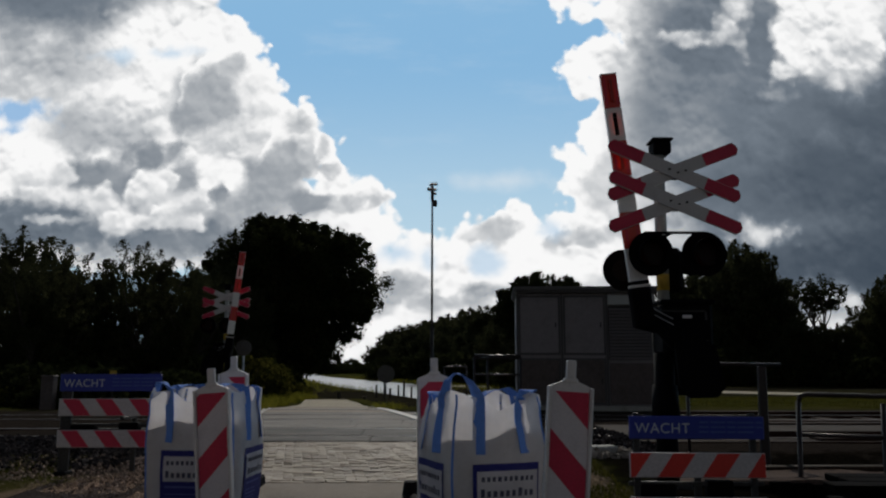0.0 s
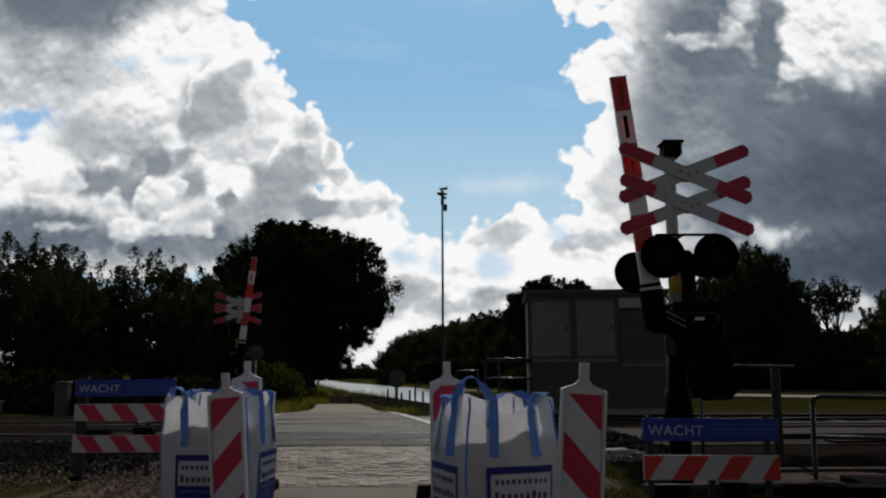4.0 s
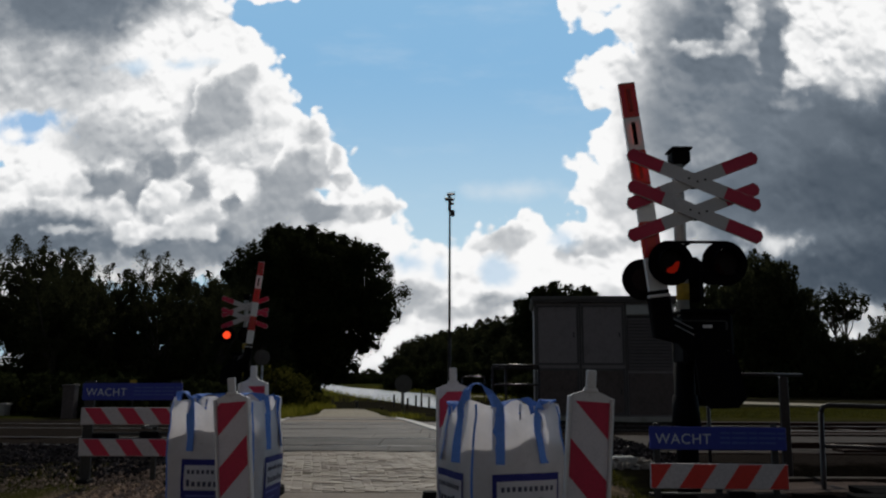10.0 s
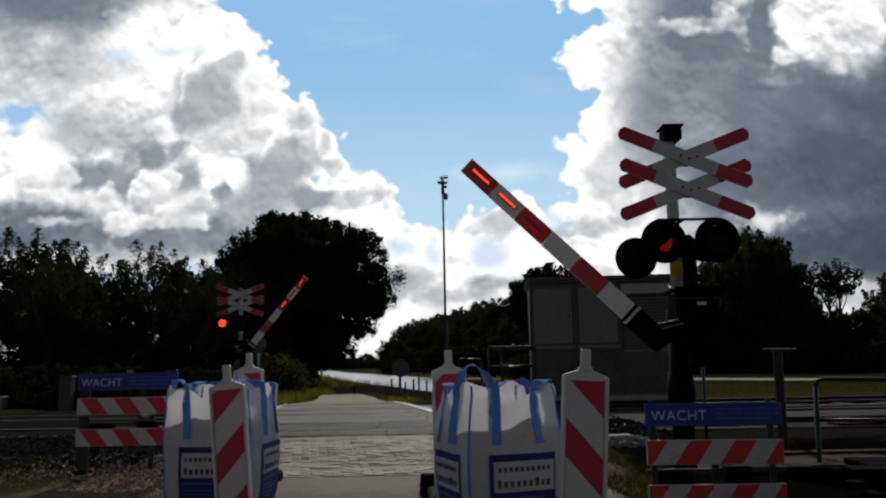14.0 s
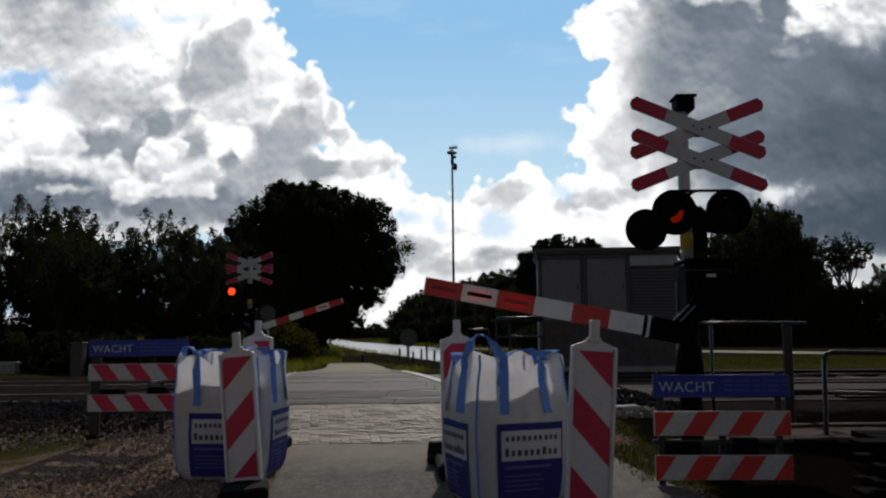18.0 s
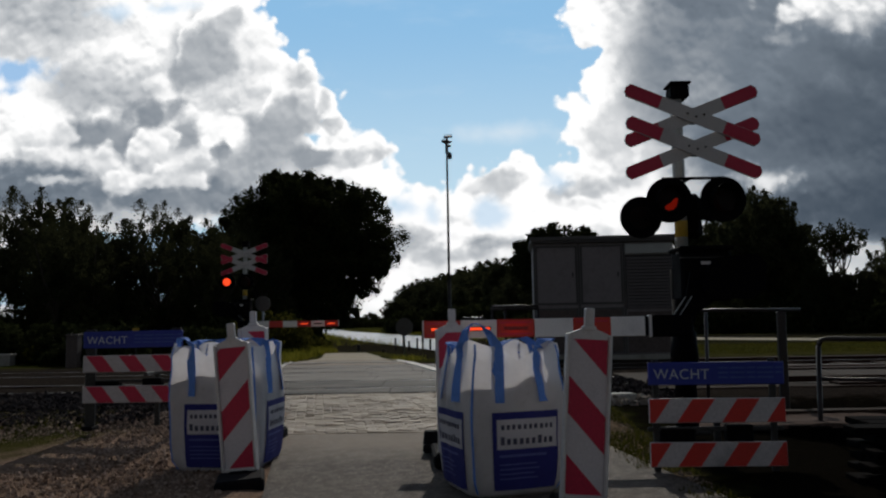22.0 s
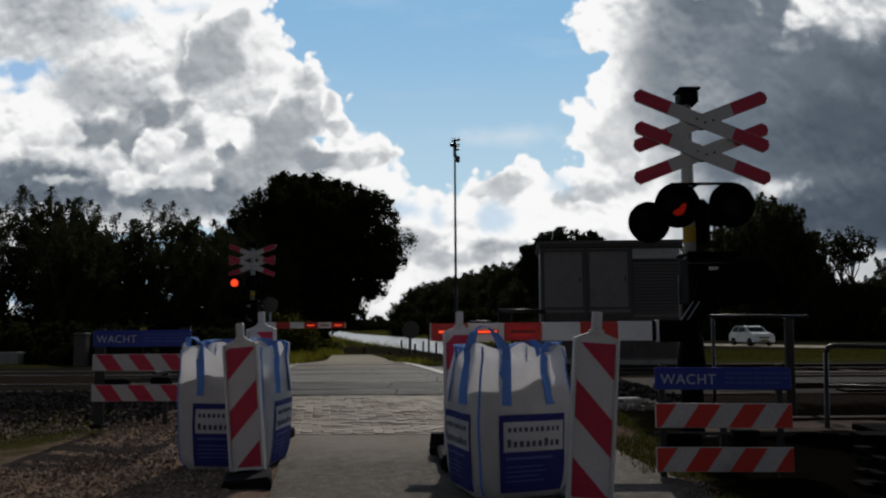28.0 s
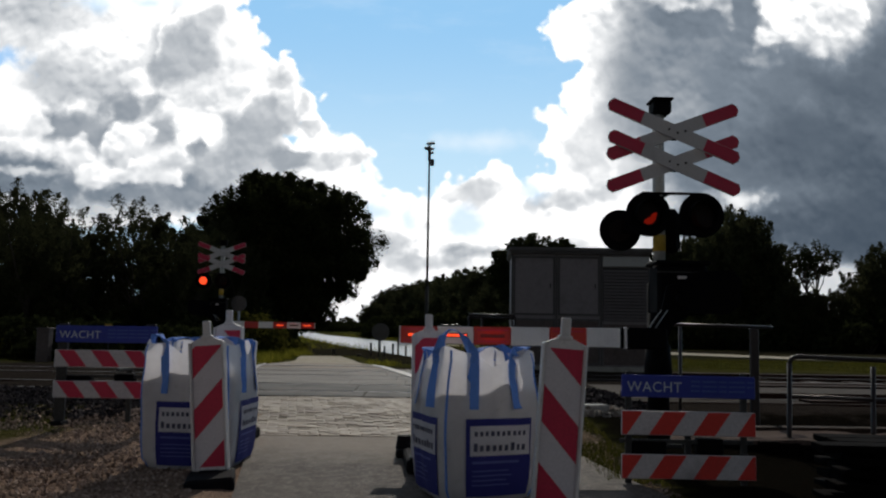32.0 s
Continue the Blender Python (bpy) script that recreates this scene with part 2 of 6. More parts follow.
    n.put(ramp.inputs[0], tone)
    ramp.color_ramp.elements[0].position = 0.0
    ramp.color_ramp.elements[0].color = (0.056, 0.078, 0.108, 1)
    ramp.color_ramp.elements[1].position = 1.0
    ramp.color_ramp.elements[1].color = (1.10, 1.10, 1.10, 1)
    for pos, col in ((0.25, (0.185, 0.222, 0.268, 1)), (0.5, (0.40, 0.43, 0.465, 1)), (0.75, (0.70, 0.72, 0.74, 1)), (0.9, (0.97, 0.975, 0.98, 1))):
        ramp.color_ramp.elements.new(pos).color = col
    clear = n.mix(n.smooth(v, 1.0, 4.2), (0.57, 0.775, 0.91), (0.285, 0.545, 0.83))
    haze = n.smooth(n.noise(n.vec("MULTIPLY", p, (1, 3.2, 1)), 0.5, 5, 0.6), 0.5, 0.8, 0.0, 0.16)
    haze = n.math("ADD", haze, n.smooth(n.math("ADD", reach(WISP, p), n.math("MULTIPLY", smoke, 0.4)), -0.1, 0.15, 0.0, 0.6))
    clear = n.mix(haze, clear, (0.86, 0.92, 0.97))
    rent = n.smooth(n.math("SUBTRACT", n.math("ADD", reach(RENTS, q), n.math("MULTIPLY", smoke, 0.35)), n.math("MULTIPLY", h, 0.5)), -0.04, 0.10, 0.0, 0.95)
    thin = n.smooth(n.math("SUBTRACT", n.math("ADD", reach(THIN_PLACES, q), n.math("MULTIPLY", smoke, 0.5)), n.math("MULTIPLY", h, 0.4)), -0.08, 0.14, 0.0, 0.7)
    veil = n.mix(thin, ramp.outputs[0], (0.52, 0.72, 0.92))
    veil = n.mix(rent, veil, (0.33, 0.56, 0.86))
    e = n.t.nodes.new("ShaderNodeEmission")
    n.put(e.inputs[0], n.mix(cover, clear, veil))
    e.inputs[1].default_value = SKY_GAIN
    n.t.links.new(e.outputs[0], n.out.inputs["Surface"])
    return n.mat


# ellipses: slope to the side, slope upwards, half width, half height
CLOUDS_WEST = [(-1.29, 2.29, 0.29, 0.4), (-5.81, 1.6, 1.0, 0.93), (-4.25, 3.66, 2.11, 1.49), (-3.84, 2.25, 2.37, 1.08), (-1.8, 2.86, 0.38, 0.58), (-1.4, 2.69, 0.19, 0.37), (-0.96, 2.12, 0.36, 0.34), (-1.6, 1.64, 1.18, 0.68), (-2.27, 3.14, 0.36, 0.65), (-2.53, 5.17, 0.59, 0.24), (-5.32, 5.02, 2.43, 0.88)]
CLOUDS_LOW = [(-0.17, 1.03, 0.78, 0.68), (0.47, 1.17, 0.57, 0.73), (0.86, 1.46, 0.41, 0.66), (1.15, 1.53, 0.3, 0.63), (1.61, 1.53, 0.39, 0.66), (0.82, 0.6, 2.83, 0.78), (0.11, 0.04, 6.34, 0.42)]
CLOUDS_EAST = [(7.36, 3.21, 2.39, 3.48), (2.12, 1.67, 0.54, 0.86), (1.95, 2.33, 0.36, 0.36), (1.77, 2.78, 0.25, 0.16), (1.93, 2.65, 0.29, 0.19), (2.17, 2.91, 0.36, 0.54), (1.75, 3.91, 0.2, 0.22), (1.93, 3.64, 0.25, 0.19), (2.14, 4.03, 0.36, 0.36), (2.33, 3.66, 0.29, 0.44), (1.67, 4.9, 0.25, 0.25), (1.94, 4.65, 0.25, 0.19), (2.03, 5.02, 0.44, 0.22), (2.39, 4.64, 0.29, 0.44), (4.09, 2.99, 1.95, 2.17), (3.93, 4.56, 1.57, 1.61), (4.74, 1.17, 2.85, 1.85), (5.13, 5.4, 1.62, 1.48)]
RENTS = [(-5.43, 3.27, 0.42, 0.16), (-5.2, 3.33, 0.19, 0.1), (-5.52, 3.05, 0.29, 0.06)]
THIN_PLACES = [(0.6, 1.37, 0.26, 0.2), (1.49, 1.76, 0.14, 0.09), (-0.51, 1.44, 0.16, 0.1), (-0.1, 1.34, 0.1, 0.11), (-4.19, 4.05, 0.26, 0.09), (-3.49, 4.09, 0.22, 0.06)]
WISP = [(0.87, 2.39, 0.5, 0.1)]
# banks from back to front: lit front or soft shade, ellipses, inner tone, softness, width and tone of the rim
SHADES_WEST = [
    (False, [(-5.42, 3.92, 1.09, 0.4)], 0.6, 0.283, 0.0, 0.0),
    (False, [(-5.09, 4.79, 1.39, 0.48)], 0.26, 0.318, 0.0, 0.0),
    (False, [(-5.33, 5.25, 1.47, 0.44)], 0.2, 0.318, 0.0, 0.0),
    (False, [(-5.48, 3.58, 0.44, 0.18)], 0.72, 0.177, 0.0, 0.0),
    (False, [(-4.48, 3.08, 0.56, 0.32), (-3.9, 2.99, 0.36, 0.22)], 0.66, 0.184, 0.0, 0.0),
    (False, [(-4.25, 2.91, 0.36, 0.17)], 0.58, 0.141, 0.0, 0.0),
    (False, [(-3.02, 3.49, 0.39, 0.44), (-3.25, 3.22, 0.23, 0.22)], 0.53, 0.127, 0.0, 0.0),
    (False, [(-2.95, 3.51, 0.25, 0.3)], 0.48, 0.141, 0.0, 0.0),
    (False, [(-2.67, 3.91, 0.19, 0.2), (-3.15, 3.99, 0.13, 0.19)], 0.64, 0.099, 0.0, 0.0),
    (False, [(-3.54, 4.33, 0.66, 0.41), (-3.88, 3.66, 0.29, 0.29)], 1.0, 0.184, 0.0, 0.0),
    (False, [(-2.74, 2.99, 0.32, 0.19)], 0.76, 0.156, 0.0, 0.0),
    (False, [(-4.38, 2.46, 0.46, 0.23), (-4.02, 2.33, 0.29, 0.24)], 0.36, 0.127, 0.0, 0.0),
    (False, [(-3.67, 2.72, 0.27, 0.17)], 0.34, 0.092, 0.0, 0.0),
    (False, [(-3.23, 2.44, 0.16, 0.3), (-3.38, 2.77, 0.12, 0.13)], 0.46, 0.085, 0.0, 0.0),
    (False, [(-2.31, 3.12, 0.16, 0.14)], 0.58, 0.071, 0.0, 0.0),
    (True, [(-5.5, 2.58, 0.79, 0.29)], 0.93, 0.11, 0.318, 1.0),
    (True, [(-5.24, 2.39, 0.43, 0.32)], 0.86, 0.11, 0.318, 1.0),
    (True, [(-4.83, 2.41, 0.22, 0.22)], 0.84, 0.11, 0.17, 1.0),
    (True, [(-5.05, 2.17, 0.29, 0.16)], 0.8, 0.11, 0.17, 1.0),
    (False, [(-5.32, 1.76, 1.22, 0.3), (-4.69, 1.96, 0.36, 0.16), (-5.51, 2.0, 0.36, 0.16)], 0.2, 0.127, 0.0, 0.0),
    (False, [(-3.89, 1.64, 1.07, 0.24), (-2.82, 1.76, 0.5, 0.26)], 0.24, 0.141, 0.0, 0.0),
    (False, [(-3.03, 1.56, 0.79, 0.2)], 0.32, 0.141, 0.0, 0.0),
]
FRONTS_WEST = [
    (True, [(-2.71, 3.43, 0.67, 0.8), (-2.56, 2.99, 0.43, 0.43)], 0.90, 0.07, 0.4, 1.04),
    (False, [(-2.99, 3.48, 0.36, 0.39), (-3.25, 3.21, 0.2, 0.19)], 0.53, 0.1, 0.0, 0.0),
    (False, [(-2.69, 3.9, 0.17, 0.17)], 0.66, 0.08, 0.0, 0.0),
    (True, [(-3.48, 2.39, 0.22, 0.24)], 0.84, 0.11, 0.17, 1.0),
    (True, [(-3.14, 1.89, 0.29, 0.19)], 0.86, 0.11, 0.17, 1.0),
    (True, [(-4.3, 2.12, 0.32, 0.26)], 0.84, 0.11, 0.212, 1.0),
    (True, [(-4.07, 1.83, 0.31, 0.19)], 0.78, 0.11, 0.212, 1.0),
    (True, [(-3.75, 2.2, 0.34, 0.34)], 0.86, 0.11, 0.24, 1.0),
    (True, [(-3.34, 1.89, 0.4, 0.24)], 0.86, 0.11, 0.212, 1.0),
    (True, [(-3.74, 1.83, 0.29, 0.19)], 0.8, 0.11, 0.184, 1.0),
    (False, [(-3.04, 2.02, 0.24, 0.11)], 0.62, 0.071, 0.0, 0.0),
    (False, [(-2.79, 2.22, 0.12, 0.16)], 0.34, 0.057, 0.0, 0.0),
    (False, [(-4.75, 1.87, 0.31, 0.04)], 0.66, 0.042, 0.0, 0.0),
    (False, [(-3.99, 1.4, 0.5, 0.09)], 0.62, 0.085, 0.0, 0.0),
    (True, [(-1.8, 2.83, 0.36, 0.58), (-2.04, 2.29, 0.43, 0.43)], 0.80, 0.05, 0.3, 1.04),
    (False, [(-2.36, 2.0, 0.44, 0.29), (-2.2, 2.36, 0.3, 0.29)], 0.5, 0.113, 0.0, 0.0),
    (False, [(-1.9, 2.62, 0.27, 0.33)], 0.54, 0.099, 0.0, 0.0),
    (False, [(-1.78, 3.1, 0.17, 0.19)], 0.76, 0.071, 0.0, 0.0),
    (False, [(-1.67, 2.77, 0.12, 0.17)], 0.68, 0.064, 0.0, 0.0),
    (True, [(-1.44, 2.84, 0.16, 0.26), (-1.33, 2.58, 0.19, 0.19)], 0.88, 0.11, 0.212, 1.0),
    (False, [(-1.45, 2.57, 0.14, 0.06)], 0.62, 0.042, 0.0, 0.0),
    (False, [(-1.44, 2.88, 0.06, 0.16)], 0.74, 0.042, 0.0, 0.0),
    (True, [(-1.39, 2.17, 0.19, 0.16), (-1.03, 2.17, 0.26, 0.22), (-0.8, 2.17, 0.22, 0.23)], 0.8, 0.11, 0.255, 1.0),
    (False, [(-1.61, 2.12, 0.24, 0.17)], 0.42, 0.085, 0.0, 0.0),
    (False, [(-1.09, 2.09, 0.22, 0.14)], 0.64, 0.071, 0.0, 0.0),
    (False, [(-0.78, 2.11, 0.13, 0.11)], 0.66, 0.057, 0.0, 0.0),
]
SHADES_LOW = [
    (False, [(0.76, 1.76, 0.29, 0.19)], 0.66, 0.099, 0.0, 0.0),
    (False, [(0.33, 1.67, 0.14, 0.09)], 0.82, 0.071, 0.0, 0.0),
    (False, [(1.58, 1.59, 0.16, 0.06)], 0.7, 0.057, 0.0, 0.0),
    (False, [(-0.45, 0.99, 0.36, 0.18)], 0.58, 0.113, 0.0, 0.0),
    (False, [(-0.13, 0.83, 0.5, 0.1)], 0.6, 0.085, 0.0, 0.0),
    (False, [(0.68, 0.97, 0.57, 0.08)], 0.58, 0.064, 0.0, 0.0),
    (False, [(0.26, 0.81, 0.43, 0.06)], 0.64, 0.057, 0.0, 0.0),
    (False, [(-0.67, 0.67, 0.28, 0.07)], 0.72, 0.071, 0.0, 0.0),
    (False, [(1.96, 1.03, 0.43, 0.09)], 0.72, 0.085, 0.0, 0.0),
]
SHADES_EAST = [
    (False, [(2.87, 3.28, 0.58, 0.8), (2.64, 2.69, 0.43, 0.43)], 0.54, 0.354, 0.0, 0.0),
    (False, [(2.13, 2.25, 0.29, 0.43), (2.15, 1.75, 0.36, 0.14)], 0.74, 0.17, 0.0, 0.0),
    (False, [(2.04, 1.67, 0.31, 0.09)], 0.62, 0.071, 0.0, 0.0),
    (False, [(2.37, 3.9, 0.25, 0.29)], 0.86, 0.141, 0.0, 0.0),
    (False, [(3.88, 3.21, 1.3, 1.38), (3.7, 4.41, 1.1, 0.88), (4.57, 2.18, 1.72, 1.08)], 0.28, 0.424, 0.0, 0.0),
    (False, [(3.48, 4.26, 0.44, 0.44)], 0.21, 0.24, 0.0, 0.0),
    (False, [(4.83, 3.28, 1.09, 0.43), (4.35, 4.26, 0.22, 0.66)], 0.21, 0.24, 0.0, 0.0),
    (False, [(4.55, 1.67, 1.07, 0.5), (3.92, 2.33, 0.65, 0.43)], 0.17, 0.3, 0.0, 0.0),
    (False, [(7.18, 2.69, 1.73, 2.38)], 0.13, 0.4, 0.0, 0.0),
    (False, [(5.07, 2.33, 0.86, 0.72), (5.62, 3.21, 0.58, 0.43)], 0.08, 0.424, 0.0, 0.0),
    (False, [(4.96, 1.28, 1.42, 0.27), (5.69, 1.67, 0.64, 0.86)], 0.04, 0.269, 0.0, 0.0),
    (False, [(5.52, 1.17, 0.85, 0.21)], 0.02, 0.184, 0.0, 0.0),
    (False, [(3.3, 2.99, 0.36, 0.36)], 0.36, 0.283, 0.0, 0.0),
    (False, [(4.7, 1.89, 0.64, 0.14)], 0.16, 0.184, 0.0, 0.0),
    (False, [(4.2, 1.73, 0.24, 0.11), (3.98, 1.78, 0.21, 0.09)], 0.8, 0.092, 0.0, 0.0),
    (False, [(5.11, 0.73, 0.43, 0.13), (5.5, 0.8, 0.35, 0.06)], 0.7, 0.085, 0.0, 0.0),
    (False, [(4.51, 0.78, 0.43, 0.07)], 0.42, 0.071, 0.0, 0.0),
]
FRONTS_EAST = [
    (True, [(3.97, 4.83, 0.29, 0.37), (3.84, 4.48, 0.2, 0.29), (4.05, 4.27, 0.13, 0.25)], 0.80, 0.20, 0.283, 1.05),
    (True, [(4.95, 4.41, 0.59, 0.59), (5.52, 4.26, 0.44, 0.45), (4.57, 3.88, 0.22, 0.25), (4.89, 3.96, 0.36, 0.22), (5.24, 3.78, 0.15, 0.19), (4.75, 4.94, 0.44, 0.37)], 0.96, 0.15, 0.283, 1.05),
    (False, [(3.12, 4.38, 0.44, 0.07), (3.48, 4.29, 0.29, 0.06)], 0.66, 0.057, 0.0, 0.0),
    (False, [(4.44, 3.54, 0.17, 0.07)], 0.45, 0.071, 0.0, 0.0),
]


def build_sky():
    """A curved backdrop far behind the place; it drifts slowly as the clouds do."""
    radius, lo, hi = 2600.0, radians(-1.5), radians(31.0)
    verts, faces, cols, rows = [], [], 48, 12
    for j in range(rows + 1):
        el = lo + (hi - lo) * j / rows
        for i in range(cols + 1):
            az = radians(-72 + 144 * i / cols)
            verts.append((radius * math.sin(az), radius * math.cos(az), radius * math.tan(el)))
    for j in range(rows):
        for i in range(cols):
            a = j * (cols + 1) + i
            faces.append((a, a + cols + 1, a + cols + 2, a + 1))
    me = bpy.data.meshes.new("backdrop")
    me.from_pydata(verts, [], faces)
    me.materials.append(cloud_material())
    ob = new("backdrop", me)
    return tagged(ob, "bright backlit cumulus clouds around blue sky", "sky", kind="structure")


backdrop = build_sky()

# ---- mesh helpers ----


def link(name, bm, material, parent=None, smooth=False):
    me = bpy.data.meshes.new(name)
    bm.to_mesh(me)
    bm.free()
    for m in material if isinstance(material, (list, tuple)) else [material]:
        me.materials.append(m)
    if smooth:
        for f in me.polygons:
            f.use_smooth = True
    ob = new(name, me)
    ob.parent = parent
    return ob


def part(name, bm, material, parent, label="", smooth=False):
    ob = link(name, bm, material, parent, smooth)
    if label:
        tagged(ob, label)
    return ob


def thing(name, m, label, category, group=""):
    ob = new(name)
    ob.empty_display_size = 0.1
    ob.matrix_basis = m
    return tagged(ob, label, category, group)


def box(cx, cy, cz, sx, sy, sz, bevel=0.004, rot=None, bm=None):
    bm = bm or bmesh.new()
    m = Matrix.Translation((cx, cy, cz)) @ (rot or Matrix()) @ Matrix.Diagonal((sx, sy, sz, 1))
    vs = bmesh.ops.create_cube(bm, size=1, matrix=m)["verts"]
    if bevel > 0:
        es = {e for v in vs for e in v.link_edges}
        bmesh.ops.bevel(bm, geom=list(es), offset=min(bevel, 0.3 * min(sx, sy, sz)), segments=1, affect="EDGES")
    return bm


def tube(p0, p1, r0, r1=None, seg=12, bm=None, caps=True):
    bm = bm or bmesh.new()
    p0, p1 = Vector(p0), Vector(p1)
    d = p1 - p0
    m = Matrix.Translation((p0 + p1) / 2) @ d.to_track_quat("Z", "Y").to_matrix().to_4x4()
    bmesh.ops.create_cone(bm, cap_ends=caps, segments=seg, radius1=r0, radius2=r0 if r1 is None else r1, depth=d.length, matrix=m)
    return bm


def pipe(points, r, seg=8, bm=None):
    """A bent pipe or strap along a line of points."""
    bm = bm or bmesh.new()
    pts = [Vector(p) for p in points]
    rings = []
    for i, p in enumerate(pts):
        d = (pts[min(i + 1, len(pts) - 1)] - pts[max(i - 1, 0)]).normalized()
        side = d.cross(Vector((0, 0, 1)))
        side = side.normalized() if side.length > 0.05 else Vector((1, 0, 0))
        up = side.cross(d)
        rings.append([bm.verts.new(p + r * (math.cos(a) * side + math.sin(a) * up)) for a in [2 * math.pi * k / seg for k in range(seg)]])
    for a, b in zip(rings, rings[1:]):
        for k in range(seg):
            bm.faces.new((a[k], a[(k + 1) % seg], b[(k + 1) % seg], b[k]))
    bm.faces.new(rings[0][::-1])
    bm.faces.new(rings[-1])
    bmesh.ops.recalc_face_normals(bm, faces=bm.faces)
    return bm


def ribbon(points, sides, width, thick, bm=None):
    """A flat webbing strap along points; sides: the direction of its width at each point."""
    bm = bm or bmesh.new()
    rings = []
    pts = [Vector(p) for p in points]
    for i, p in enumerate(pts):
        d = (pts[min(i + 1, len(pts) - 1)] - pts[max(i - 1, 0)]).normalized()
        s = Vector(sides[i] if isinstance(sides, list) else sides)
        s = (s - d * s.dot(d)).normalized()
        n = s.cross(d)
        rings.append([bm.verts.new(p + a * s * width / 2 + b * n * thick / 2) for a, b in ((-1, -1), (1, -1), (1, 1), (-1, 1))])
    for a, b in zip(rings, rings[1:]):
        for k in range(4):
            bm.faces.new((a[k], a[(k + 1) % 4], b[(k + 1) % 4], b[k]))
    bm.faces.new(rings[0][::-1])
    bm.faces.new(rings[-1])
    bmesh.ops.recalc_face_normals(bm, faces=bm.faces)
    return bm


def polygon(points, thick, bm=None, at=None):
    """A flat outline in x and z, extruded by thick along +y."""
    bm = bm or bmesh.new()
    at = at or Matrix()
    front = [bm.verts.new(at @ Vector((x, 0, z))) for x, z in points]
    back = [bm.verts.new(at @ Vector((x, thick, z))) for x, z in points]
    bm.faces.new(front)
    bm.faces.new(back[::-1])
    for i in range(len(points)):
        j = (i + 1) % len(points)
        bm.faces.new((front[i], back[i], back[j], front[j]))
    bmesh.ops.recalc_face_normals(bm, faces=bm.faces)
    return bm


def step(a, b, x):
    k = min(1.0, max(0.0, (x - a) / (b - a)))
    return k * k * (3 - 2 * k)


# ---- ground ----
# the canal runs from the far distance past the shed and under the railway bridge
def canal_near(y):
    return 1.65 - 0.235 * (y - 54.8) if y < 90 else -6.63 - 0.2 * (y - 90)


def canal_far(y):
    if y < 20:
        return canal_near(y) + 11.0
    return max(-1.4 - 0.13 * (y - 93) if y < 111 else -3.7 - 0.262 * (y - 111), canal_near(y) + 1.5)


def ground_z(x, y):
    z = 0.15 * step(6.5, 9.5, y) - 0.8 * step(27.5, 34, y)
    z += -0.3 * step(2.5, 5.5, x) * (1 - step(9.0, 10.0, y))
    z -= 0.45 * step(21.8, 26.5, y) * step(-2.3, -0.9, x) * (1 - step(27.5, 34, y))
    a, b = canal_near(y), canal_far(y)
    z += (-0.35 - 0.24 * step(40, 50, y) - 0.26 * step(68, 84, y) - z) * step(a + 2, max(b, a + 4), x) * step(18, 21, y)
    bank = 2.5 + 0.02 * y
    inside = (1 - step(270, 320, y)) * step(a - bank, a + 0.4, x) * (1 - step(b - 0.4, b + bank * 0.7, x)) * (1 - step(18.5, 20.5, y) * (1 - step(25, 29, y)))
    return z + (-2.2 - z) * inside


def road_mid(y):
    return 0.12 - 0.165 * (y - 6.0)


